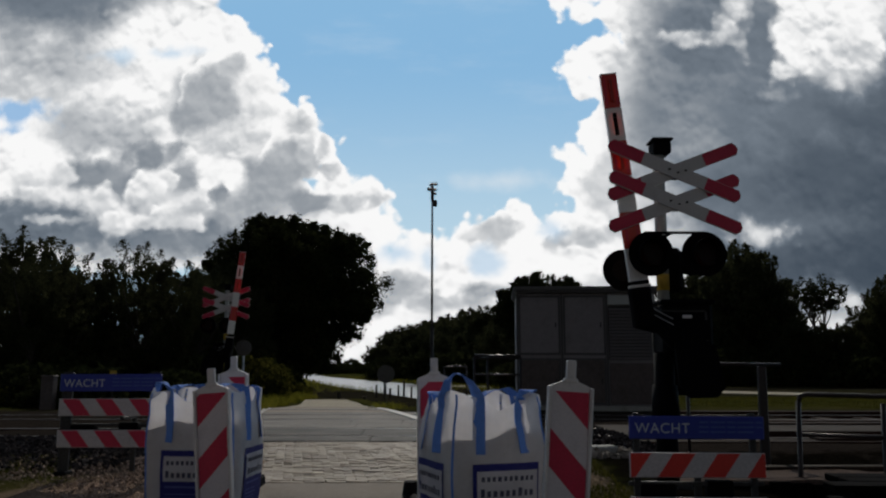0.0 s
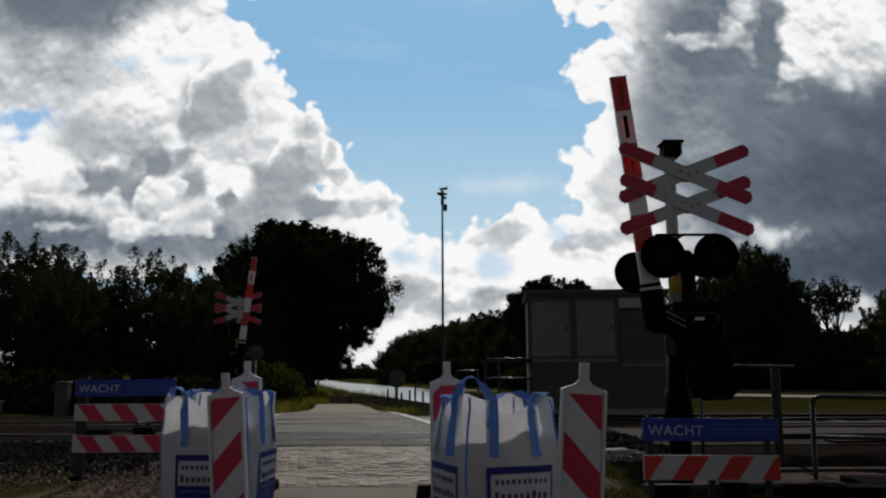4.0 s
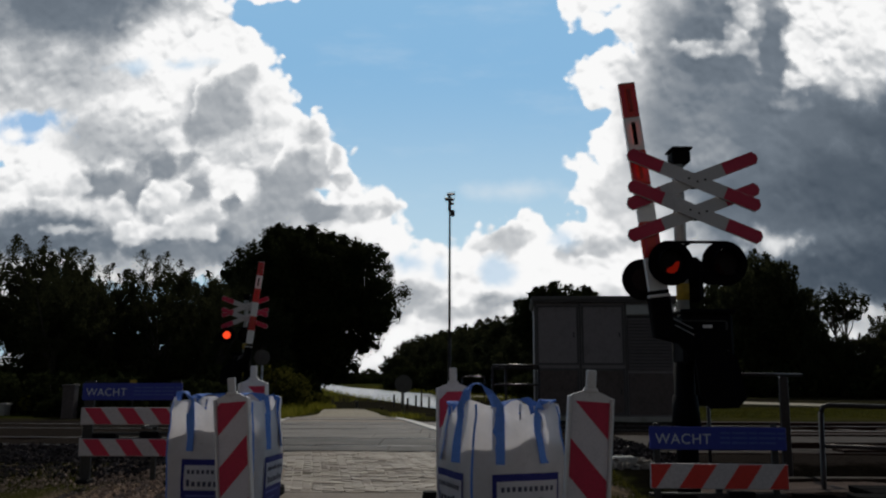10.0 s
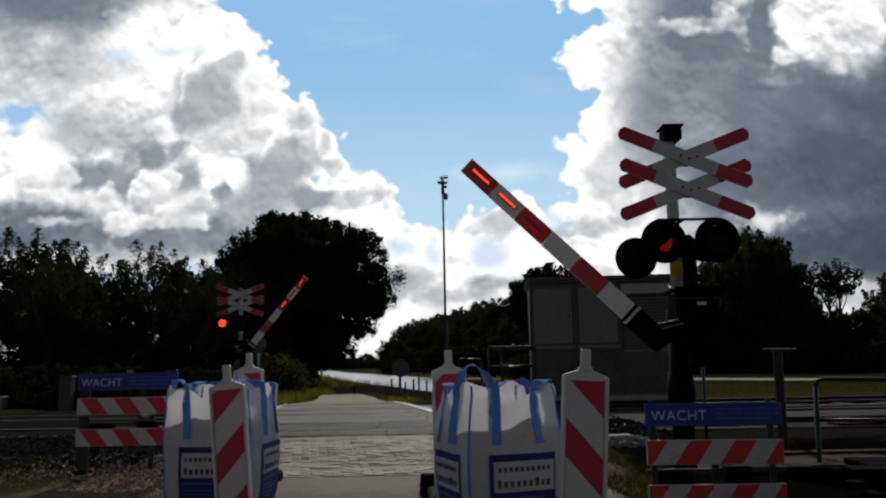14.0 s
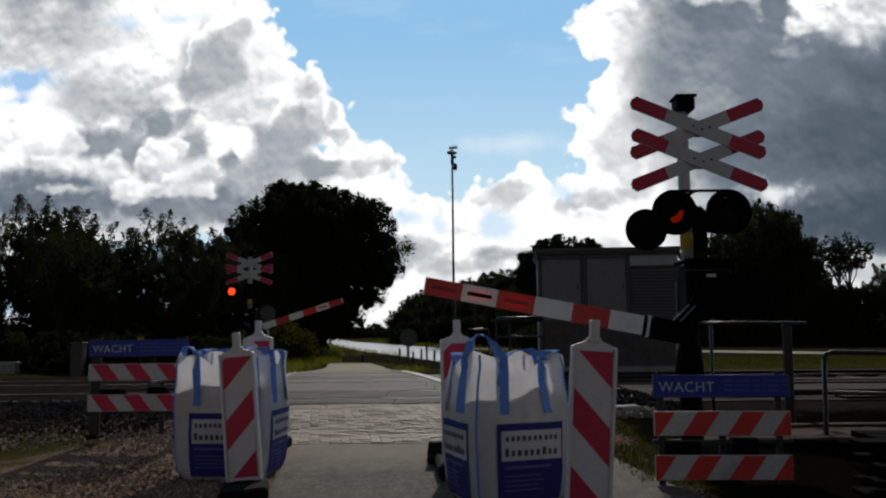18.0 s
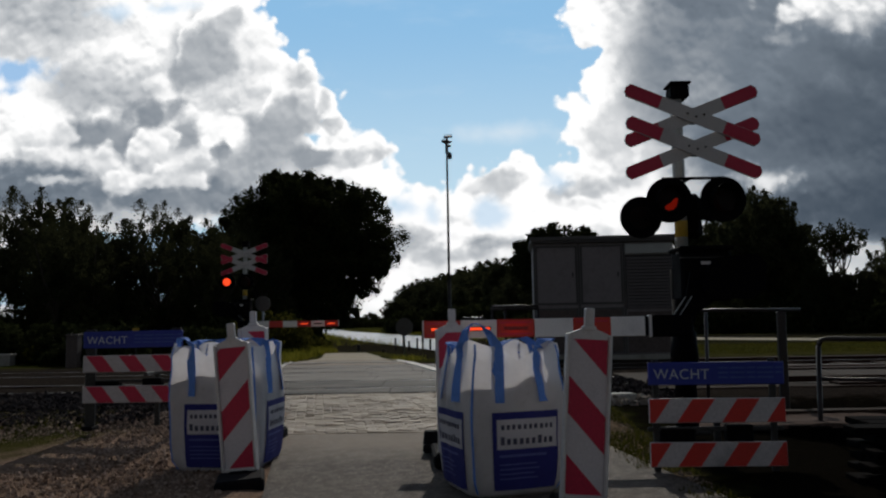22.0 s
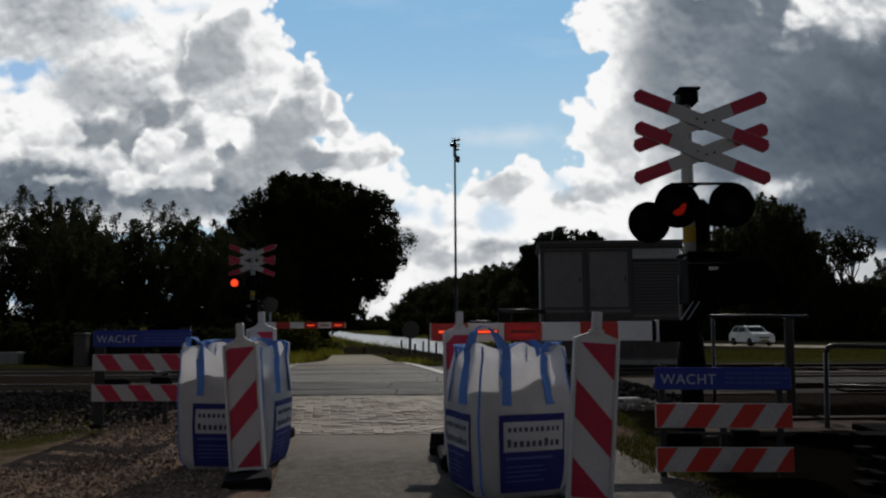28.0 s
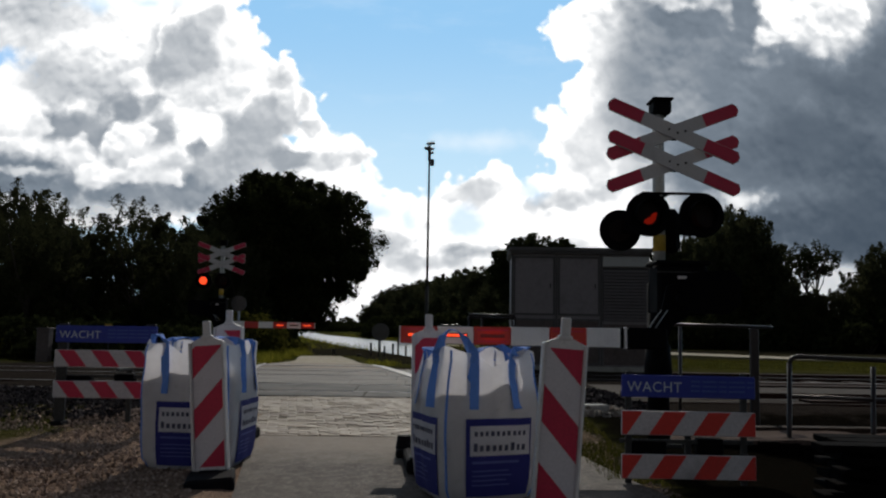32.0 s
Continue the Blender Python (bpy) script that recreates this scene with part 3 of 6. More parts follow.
def ground_material():
    n = Nodes("ground_cover")
    p = n.place()
    s = n.t.nodes.new("ShaderNodeSeparateXYZ")
    n.put(s.inputs[0], p)
    fine = n.noise(p, 38.0, 5, 0.65)
    mid = n.noise(p, 3.0, 5, 0.6)
    broad = n.noise(p, 0.35, 3, 0.5)
    grass = n.mix(n.smooth(fine, 0.3, 0.7), (0.016, 0.021, 0.005), (0.050, 0.056, 0.012))
    grass = n.mix(n.smooth(broad, 0.4, 0.65), grass, (0.060, 0.056, 0.018))
    dirt = n.mix(n.smooth(fine, 0.25, 0.75), (0.13, 0.086, 0.064), (0.40, 0.285, 0.215))
    dirt = n.mix(n.smooth(mid, 0.45, 0.75, 0.0, 0.55), dirt, (0.10, 0.08, 0.055))
    wob = n.math("MULTIPLY", n.math("SUBTRACT", mid, 0.5), 2.4)
    left = n.smooth(n.math("ADD", s.outputs[0], wob), -0.4, 0.4, 1.0, 0.0)
    near = n.smooth(n.math("ADD", s.outputs[1], wob), 9.5, 11.0, 1.0, 0.0)
    # a tongue of grass at the far left of the dirt
    tuft = n.smooth(n.math("ADD", n.math("SUBTRACT", s.outputs[0], n.math("MULTIPLY", s.outputs[1], 0.45)), n.math("MULTIPLY", wob, 0.7)), -7.5, -6.7)
    f = n.math("MULTIPLY", n.math("MULTIPLY", left, near), tuft)
    # bare soil along the other side of the road
    bare = n.math("MULTIPLY", n.smooth(n.math("ADD", s.outputs[0], n.math("MULTIPLY", wob, 0.3)), 1.95, 1.55), n.smooth(mid, 0.35, 0.55, 0.35, 0.9))
    f = n.math("MAXIMUM", f, n.math("MULTIPLY", n.math("MULTIPLY", bare, near), n.smooth(s.outputs[0], 0.6, 1.0)))
    c = n.mix(f, grass, dirt)
    foot = n.smooth(s.outputs[0], -3.3, -2.1, 8.1, 9.4)
    bed = n.math("MULTIPLY", n.smooth(n.math("SUBTRACT", n.math("ADD", s.outputs[1], n.math("MULTIPLY", wob, 0.6)), foot), -0.2, 0.5), n.smooth(n.math("ADD", s.outputs[1], wob), 19.0, 21.0, 1.0, 0.0))
    c = n.mix(bed, c, n.mix(n.smooth(fine, 0.3, 0.7), (0.014, 0.011, 0.010), (0.045, 0.037, 0.031)))
    mud = n.math("MULTIPLY", n.smooth(s.outputs[2], -0.40, -0.70), n.smooth(s.outputs[1], 85.0, 95.0, 1.0, 0.0))
    c = n.mix(mud, c, n.mix(n.smooth(fine, 0.3, 0.7), (0.010, 0.009, 0.007), (0.035, 0.030, 0.022)))
    # dark soil right of the road, painted near-black for the shade there
    shaded_soil = n.math("MULTIPLY", n.smooth(n.math("ADD", s.outputs[0], n.math("MULTIPLY", wob, 0.4)), 1.6, 2.1), n.smooth(n.math("ADD", s.outputs[1], wob), 9.7, 10.4, 1.0, 0.0))
    shaded_soil = n.math("MULTIPLY", shaded_soil, n.smooth(n.math("ADD", s.outputs[0], wob), 7.5, 9.5, 1.0, 0.0))
    shaded_soil = n.math("MULTIPLY", shaded_soil, n.smooth(n.math("ADD", s.outputs[1], wob), 1.5, 3.5))
    c = n.mix(shaded_soil, c, n.mix(n.smooth(fine, 0.3, 0.7), (0.004, 0.0036, 0.0026), (0.012, 0.010, 0.0075)))
    return n.shade(c, 0.95, 0.0, n.math("ADD", fine, n.math("MULTIPLY", mid, 2.0)), 0.8, 0.04, Specular_IOR_Level=0.0)


def build_ground():
    def axis(limits):
        vals = [limits[0]]
        for a, b, k in zip(limits[:-1], limits[1:], limits_steps):
            vals += [a + (b - a) * (i + 1) / k for i in range(k)]
        return vals
    limits_steps = (6, 12, 30, 30, 70, 60, 30, 12, 6)
    xs = axis((-2400, -400, -90, -30, -8, 8, 22, 60, 300, 2400))
    limits_steps = (4, 8, 70, 60, 30, 30, 14)
    ys = axis((-2000, -60, -4, 12, 30, 70, 260, 2550))
    verts, faces = [], []
    for y in ys:
        for x in xs:
            z = ground_z(x, y)
            if abs(x) < 60 and y < 80:
                z += 0.035 * noise.noise((x * 0.9, y * 0.9, 0)) * step(0.6, 3.0, abs(x + 0.16 * (y - 6)))
            z -= 0.07 * (1 - step(1.15, 1.45, abs(x - road_mid(y)))) if 2 < y < 22 else 0.0
            verts.append((x, y, z))
    w = len(xs)
    for j in range(len(ys) - 1):
        for i in range(w - 1):
            a = j * w + i
            faces.append((a, a + 1, a + w + 1, a + w))
    me = bpy.data.meshes.new("ground")
    me.from_pydata(verts, [], faces)
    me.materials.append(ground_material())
    for f in me.polygons:
        f.use_smooth = True
    return tagged(new("ground", me), "rough grass and stony brown dirt verge", "ground", kind="structure")


build_ground()


def water_material():
    n = Nodes("canal_water")
    p = n.place()
    rip = n.math("ADD", n.noise(n.vec("MULTIPLY", p, (1.0, 0.4, 1.0)), 0.9, 4, 0.6), n.math("MULTIPLY", n.noise(n.vec("MULTIPLY", p, (1.0, 0.35, 1.0)), 4.5, 3, 0.6), 0.45))
    return n.shade((0.05, 0.058, 0.062), 0.30, 0.0, rip, 1.0, 0.40, IOR=1.33)


def strip(name, rows, material, label, category, kind="structure", thick=0.05):
    """A paved strip from rows of (y, x_left, x_right, z)."""
    bm = bmesh.new()
    top, low = [], []
    for y, a, b, z in rows:
        k = 8
        top.append([bm.verts.new((a + (b - a) * i / k, y, z)) for i in range(k + 1)])
        low.append([bm.verts.new((a + (b - a) * i / k, y, z - thick)) for i in (0, k)])
    for r0, r1, l0, l1 in zip(top, top[1:], low, low[1:]):
        for i in range(len(r0) - 1):
            bm.faces.new((r0[i], r0[i + 1], r1[i + 1], r1[i]))
        bm.faces.new((r0[0], r1[0], l1[0], l0[0]))
        bm.faces.new((r0[-1], l0[1], l1[1], r1[-1]))
    for r, l in ((top[0], low[0]), (top[-1], low[-1])):
        bm.faces.new([*r, l[1], l[0]])
    bmesh.ops.recalc_face_normals(bm, faces=bm.faces)
    return tagged(link(name, bm, material, None, False), label, category, kind=kind)


bm = bmesh.new()
ring = [(canal_near(y) - 4, y) for y in range(-60, 321, 20)], [(canal_far(y) + 6, y) for y in range(-60, 321, 20)]
lv = [bm.verts.new((x, y, -1.0)) for x, y in ring[0]]
rv = [bm.verts.new((x, y, -1.0)) for x, y in ring[1]]
for i in range(len(lv) - 1):
    bm.faces.new((lv[i], rv[i], rv[i + 1], lv[i + 1]))
tagged(link("water", bm, water_material()), "rippled canal water glittering in the sun", "water", kind="structure")


def asphalt_material():
    n = Nodes("worn_asphalt")
    p = n.place()
    fine = n.noise(p, 130.0, 4, 0.7)
    mid = n.noise(p, 11.0, 6, 0.7)
    speck = n.noise(p, 42.0, 3, 0.75)
    broad = n.noise(p, 0.9, 4, 0.6)
    c = n.mix(n.smooth(fine, 0.3, 0.75), (0.044, 0.036, 0.032), (0.19, 0.158, 0.134))
    c = n.mix(n.smooth(speck, 0.54, 0.66, 0.0, 0.7), c, (0.30, 0.255, 0.215))
    c = n.mix(n.smooth(speck, 0.30, 0.44, 0.6, 0.0), c, (0.03, 0.025, 0.022))
    c = n.mix(n.smooth(mid, 0.42, 0.62, 0.0, 0.7), c, (0.065, 0.056, 0.050))
    c = n.mix(n.smooth(broad, 0.42, 0.7, 0.0, 0.4), c, (0.16, 0.14, 0.115))
    # sand carried off the brick paving
    sx = n.t.nodes.new("ShaderNodeSeparateXYZ")
    n.put(sx.inputs[0], p)
    c = n.mix(n.smooth(n.math("ADD", sx.outputs[1], n.math("MULTIPLY", broad, 1.2)), 6.9, 8.5, 0.0, 0.65), c, (0.36, 0.30, 0.24))
    return n.shade(c, n.smooth(mid, 0.3, 0.7, 0.75, 0.92), 0.0, n.math("ADD", fine, n.math("MULTIPLY", mid, 0.3)), 0.9, 0.006, Specular_IOR_Level=0.25)


ASPHALT = asphalt_material()


strip("road", [(-60, -1.6 + 11, 1.7 + 11, 0.02), (-5, -1.25 + 1.2, 1.65 + 1.2, 0.02)] + [(y, road_mid(y) - 1.45, road_mid(y) + 1.5, ground_z(-0.5, y) + 0.02) for y in (0, 3, 5, 6.4, 7.0, 7.4, 7.85)],
      ASPHALT, "worn grey asphalt road before the level crossing", "road")

# ---- plants ----


def leaf_material(name, dark, light, through=0.3):
    n = Nodes(name)
    rnd = n.t.nodes.new("ShaderNodeNewGeometry").outputs["Random Per Island"]
    broad = n.noise(n.place(), 0.6, 3, 0.5)
    c = n.mix(rnd, dark, light)
    c = n.mix(n.smooth(broad, 0.35, 0.7, 0.0, 0.5), c, tuple(0.6 * v for v in dark))
    d = n.t.nodes.new("ShaderNodeBsdfDiffuse")
    t = n.t.nodes.new("ShaderNodeBsdfTranslucent")
    n.put(d.inputs[0], c)
    n.put(t.inputs[0], c)
    m = n.t.nodes.new("ShaderNodeMixShader")
    m.inputs[0].default_value = through
    n.t.links.new(d.outputs[0], m.inputs[1])
    n.t.links.new(t.outputs[0], m.inputs[2])
    n.t.links.new(m.outputs[0], n.out.inputs["Surface"])
    return n.mat


LEAF = leaf_material("oak_leaves", (0.018, 0.023, 0.009), (0.050, 0.056, 0.022))
LEAF_FAR = leaf_material("roadside_leaves", (0.030, 0.034, 0.016), (0.075, 0.078, 0.038), 0.45)
BARK = worn("bark", (0.07, 0.055, 0.042), 0.9, grain=14, vary=0.5, bump=0.6)
rng = np.random.default_rng(7)


def leaf_mesh(name, centres, radii, count, size, material, flat=1.0):
    """Many small leaf faces, each a bent pair of triangles, gathered in clumps."""
    centres, radii = np.array(centres), np.array(radii)
    weight = radii ** 2 / np.sum(radii ** 2)
    pick = rng.choice(len(centres), count, p=weight)
    d = rng.normal(size=(count, 3))
    d /= np.linalg.norm(d, axis=1)[:, None]
    r = radii[pick] * rng.uniform(0.3, 1.0, count) ** 0.5 * (1 + 0.55 * rng.uniform(0, 1, count) ** 5)
    d[:, 2] *= flat
    mid = centres[pick] + d * r[:, None]
    a = rng.normal(size=(count, 3))
    a /= np.linalg.norm(a, axis=1)[:, None]
    b = np.cross(a, rng.normal(size=(count, 3)))
    b /= np.linalg.norm(b, axis=1)[:, None]
    s = size * rng.uniform(0.6, 1.4, count)[:, None]
    verts = np.empty((count, 4, 3))
    verts[:, 0], verts[:, 2] = mid - a * s, mid + a * s
    verts[:, 1], verts[:, 3] = mid + b * s * 0.55, mid - b * s * 0.55 + np.cross(a, b) * s * 0.2
    me = bpy.data.meshes.new(name)
    base = np.arange(count)[:, None] * 4
    me.from_pydata(verts.reshape(-1, 3).tolist(), [], np.vstack([base + (0, 1, 2), base + (0, 2, 3)]).tolist())
    me.materials.append(material)
    return me


def spray_mesh(name, starts, ways, lengths, widths, count, size, material):
    """Leaf faces strewn along short twigs: widest near the foot of a twig, thin at its tip."""
    starts, ways, lengths, widths = (np.array(v) for v in (starts, ways, lengths, widths))
    weight = lengths * widths / np.sum(lengths * widths)
    pick = rng.choice(len(starts), count, p=weight)
    f = rng.uniform(0, 1, count) ** 0.9
    d = rng.normal(size=(count, 3))
    d *= (rng.uniform(0, 1, count) ** 0.5 / np.linalg.norm(d, axis=1))[:, None]
    wide = widths[pick] * np.clip(1.1 - f ** 1.6, 0.1, 1.0)
    mid = starts[pick] + ways[pick] * (lengths[pick] * f)[:, None] + d * wide[:, None]
    a = rng.normal(size=(count, 3))
    a /= np.linalg.norm(a, axis=1)[:, None]
    b = np.cross(a, rng.normal(size=(count, 3)))
    b /= np.linalg.norm(b, axis=1)[:, None]
    s = size * rng.uniform(0.6, 1.4, count)[:, None]
    verts = np.empty((count, 4, 3))
    verts[:, 0], verts[:, 2] = mid - a * s, mid + a * s
    verts[:, 1], verts[:, 3] = mid + b * s * 0.55, mid - b * s * 0.55 + np.cross(a, b) * s * 0.2
    me = bpy.data.meshes.new(name)
    base = np.arange(count)[:, None] * 4
    me.from_pydata(verts.reshape(-1, 3).tolist(), [], np.vstack([base + (0, 1, 2), base + (0, 2, 3)]).tolist())
    me.materials.append(material)
    return me


def tree(m, height, spread, trunk, label, sprays=260, leaves=40000, size=0.06, low=0.1, material=None, group="", upward=0.5, long=0.34, thick=0.5, ragged=0.3, seed=0):
    """A tapered trunk with limbs and a crown of leafy sprays with an uneven outline. upward: how far the sprays bend up; long, thick: their length by the spread, their width by the length."""
    ob = thing("tree", m, label, "tree", group)
    bm = tube((0, 0, -0.3), (0, 0, height * 0.45), trunk, trunk * 0.6, 10)
    for k in range(9):
        a = k * 2.4 + rng.uniform(0, 1)
        z0 = height * rng.uniform(0.2, 0.45)
        r = spread * rng.uniform(0.45, 0.8)
        p1 = (r * 0.5 * math.cos(a), r * 0.5 * math.sin(a), z0 + height * rng.uniform(0.1, 0.2))
        p2 = (r * math.cos(a), r * math.sin(a), p1[2] + height * rng.uniform(0.08, 0.25))
        tube((0, 0, z0), p1, trunk * 0.42, trunk * 0.26, 7, bm)
        tube(p1, p2, trunk * 0.26, trunk * 0.08, 6, bm)
    part("trunk", bm, BARK, ob)
    mid, half = height * (1 + low) / 2, height * (1 - low) / 2
    starts, ways, lengths, widths = [], [], [], []
    for k in range(sprays):
        d = rng.normal(size=3)
        d /= np.linalg.norm(d)
        swell = 1.0 + ragged * noise.noise((1.7 * d[0] + seed, 1.7 * d[1], 1.7 * d[2])) + 0.4 * ragged * noise.noise((4.5 * d[0], 4.5 * d[1] + seed, 4.5 * d[2]))
        f = rng.uniform(0.12, 1.0) ** 0.45
        size_here = spread * long * rng.uniform(0.6, 1.3)
        reach_r, reach_z = max(0.1, spread * swell - size_here), max(0.1, half * swell - size_here)
        w = np.array((d[0], d[1], d[2] + upward * rng.uniform(0.5, 1.5)))
        starts.append((d[0] * reach_r * f, d[1] * reach_r * f, mid + d[2] * reach_z * f))
        ways.append(w / np.linalg.norm(w))
        lengths.append(size_here)
        widths.append(size_here * thick * rng.uniform(0.7, 1.2))
    crown = new("crown", spray_mesh("crown", starts, ways, lengths, widths, leaves, size, material or LEAF))
    crown.parent = ob
    return ob


tree(pose(-7.95, 46, -0.75), 10.9, 5.32, 0.38, "large round dark-green oak tree beside the canal path", 850, 220000, 0.085, 0.15, upward=0.15, long=0.17, thick=0.95, ragged=0.16, seed=4)
row_a = tree(pose(-19.6, 42, -0.7), 8.2, 2.7, 0.2, "dark-green tree in a row along the railway", 240, 38000, 0.052, 0.03, material=LEAF_FAR, group="trees along the railway", upward=0.5, long=0.27, thick=0.62, ragged=0.5, seed=5)
row_b = tree(pose(-12.7, 42, -0.7), 7.9, 2.4, 0.18, "ragged dark-green tree in a row along the railway", 200, 30000, 0.052, 0.03, material=LEAF_FAR, group="trees along the railway", upward=0.6, long=0.29, thick=0.55, ragged=0.6, seed=9)
for i, (az, el, d) in enumerate([(-29.5, 7.6, 43), (-26.6, 9.0, 41), (-25.2, 7.6, 42), (-22.6, 6.6, 41), (-20.6, 7.4, 43), (-18.6, 7.9, 42), (-14.6, 6.6, 42), (-32, 8, 44), (-34.5, 8.4, 44), (-24.0, 6.0, 38), (-37, 8, 46), (-13.0, 6.0, 40), (-26, 6.2, 37), (-19.6, 6.2, 38), (-16.0, 5.6, 37)]):
    a = radians(az)
    h = (d * math.tan(radians(el + 0.9)) + 1.85) / 8.1
    copy_thing((row_a, row_b)[i % 2], pose(d * math.sin(a), d * math.cos(a), -0.7, 0, 0, 73 * i) @ Matrix.Diagonal((h, h, h, 1)))
# a domed crown behind the relay building
tree(pose(72 * math.sin(radians(8.25)), 72 * math.cos(radians(8.25)), -0.8), 10.6, 4.75, 0.28, "domed dark tree rising behind the relay building", 480, 80000, 0.11, 0.32, upward=0.2, long=0.17, thick=0.95, ragged=0.07, seed=21)
# far bank
far_tree = tree(pose(13, 85, -0.8), 9.5, 5.0, 0.3, "dark roadside tree on the far canal bank", 330, 36000, 0.13, 0.0, material=LEAF_FAR, group="trees on the far bank", upward=0.3, long=0.24, thick=0.8, ragged=0.3, seed=13)
for i, (az, d, el) in enumerate([(-3.4, 190, 1.9), (-2.4, 210, 2.7), (-1.5, 230, 3.1), (-0.5, 200, 3.4), (0.6, 180, 3.7), (1.6, 160, 3.9), (2.9, 145, 4.2), (4.0, 125, 4.4), (4.9, 112, 4.5), (5.9, 100, 4.0),
                                  (11.5, 95, 4.0), (13.2, 95, 4.6), (15.0, 92, 5.2), (16.6, 92, 5.6), (18.0, 92, 6.4), (19.6, 90, 7.2), (21.0, 88, 8.0), (21.8, 84, 8.6), (22.9, 90, 6.4), (23.9, 90, 4.8), (25.0, 78, 3.3), (26.1, 78, 3.0), (27.3, 78, 3.0), (29.4, 84, 4.7), (30.6, 80, 5.8), (33, 78, 6.4)]):
    d *= 1.35 if az > 10.5 else 1.0
    h = (d * math.tan(radians(el)) + 1.7) / 9.5
    a = radians(az)
    copy_thing(far_tree, pose(d * math.sin(a), d * math.cos(a), -0.7, 0, 0, 61 * i) @ Matrix.Diagonal((0.7 * h, 0.7 * h, h, 1) if az > 12 else (h, h, h, 1)))


for i in range(13):
    az, d = radians(-14.5 + 1.02 * i), 390 + 30 * math.sin(2.2 * i)
    h = (d * math.tan(radians(0.75 + 0.35 * math.sin(1.9 * i) ** 2 + (0.5 if i < 5 or i > 10 else 0) - (0.3 if 7 < i < 11 else 0))) + 1.5) / 9.5
    copy_thing(far_tree, pose(d * math.sin(az), d * math.cos(az), -0.7, 0, 0, 39 * i) @ Matrix.Diagonal((h * 1.5, h * 1.2, h, 1)))

def blade_material(name, dark, light):
    n = Nodes(name)
    rnd = n.t.nodes.new("ShaderNodeNewGeometry").outputs["Random Per Island"]
    c = n.mix(rnd, dark, light)
    d = n.t.nodes.new("ShaderNodeBsdfDiffuse")
    t = n.t.nodes.new("ShaderNodeBsdfTranslucent")
    n.put(d.inputs[0], c)
    n.put(t.inputs[0], c)
    m = n.t.nodes.new("ShaderNodeMixShader")
    m.inputs[0].default_value = 0.58
    n.t.links.new(d.outputs[0], m.inputs[1])
    n.t.links.new(t.outputs[0], m.inputs[2])
    n.t.links.new(m.outputs[0], n.out.inputs["Surface"])
    return n.mat


BLADES = blade_material("grass_blades", (0.020, 0.025, 0.005), (0.080, 0.072, 0.016))
BANK = blade_material("rough_bank_grass", (0.025, 0.027, 0.005), (0.090, 0.082, 0.016))
MEADOW = blade_material("yellow_green_grass", (0.075, 0.080, 0.008), (0.22, 0.20, 0.03))


# undergrowth that closes the foot of the tree rows
def bush(m, w, h, label, leaves=2600, size=0.11, material=None, group=""):
    ob = thing("bush", m, label, "bush", group)
    stems = bmesh.new()
    for k in range(5):
        a = k * 1.3
        tube((0, 0, -0.15), (0.45 * w * math.cos(a), 0.45 * w * math.sin(a), 0.6 * h), 0.04, 0.012, 6, stems)
    part("stems", stems, BARK, ob)
    cs, rs = [], []
    for k in range(26):
        a, f = rng.uniform(0, 6.28), rng.uniform(0, 1) ** 0.5
        z = h * rng.uniform(0.12, 0.82) * (1 - 0.35 * f)
        cs.append((w * 0.85 * f * math.cos(a), w * 0.85 * f * math.sin(a), z))
        rs.append(h * rng.uniform(0.16, 0.26))
    crown = new("foliage", leaf_mesh("foliage", cs, rs, leaves, size, material or LEAF))
    crown.parent = ob
    return ob


scrub = bush(pose(-9.5, 33, -0.2), 1.9, 2.3, "dense dark-green scrub at the foot of the trees", 4200, 0.12, group="scrub along the railway")
for i in range(26):
    x = -11.5 - 1.15 * i
    y = 34 + 2.5 * math.sin(1.7 * i)
    s = 0.85 + 0.35 * math.sin(2.3 * i) ** 2
    copy_thing(scrub, pose(x, y, -0.65, 0, 0, 47 * i) @ Matrix.Diagonal((s, s, s * 1.05, 1)))
for i in range(20):
    copy_thing(scrub, pose(-12.5 - 1.45 * i, 37.5 + 1.5 * math.sin(2.7 * i), -0.75, 0, 0, 67 * i) @ Matrix.Diagonal((1.15, 1.15, 1.35, 1)))
for i in range(34):
    az = radians(-3.0 + 1.12 * i)
    d = 150 if i < 3 else (110 if i < 8 else 78 + 4 * math.sin(i * 1.9))
    s = (2.1 if i < 8 else 1.45) * (1 + 0.25 * math.sin(3.1 * i))
    if i > 14:
        d, s = 1.4 * d, 1.4 * s
    copy_thing(scrub, pose(d * math.sin(az), d * math.cos(az), -0.7, 0, 0, 31 * i) @ Matrix.Diagonal((s * 1.2, s, s, 1)))
for i in range(6):
    copy_thing(scrub, pose(-8.5 - 1.3 * i, 44 + 1.2 * math.sin(2.0 * i), -0.65, 0, 0, 57 * i) @ Matrix.Diagonal((1.0, 1.0, 1.5, 1)))
for i in range(15):
    x = -6.2 - 0.95 * i
    s = 0.5 + 0.14 * math.sin(2.9 * i)
    copy_thing(scrub, pose(x, 22.5 + 1.2 * math.sin(1.3 * i), 0.1, 0, 0, 83 * i) @ Matrix.Diagonal((s, s, s, 1)))
bush(pose(-5.7, 26.5, 0.1), 1.25, 1.75, "pale green willow bush beside the canal path", 5200, 0.06, BLADES)
bush(pose(-11.3, 22.3, 0.05), 0.35, 0.75, "yellow-green shrub beside a low wall", 1500, 0.05, MEADOW)
bush(pose(-4.9, 29.5, -0.05), 0.9, 0.85, "low pale green bush beside the path", 2600, 0.06, BLADES)


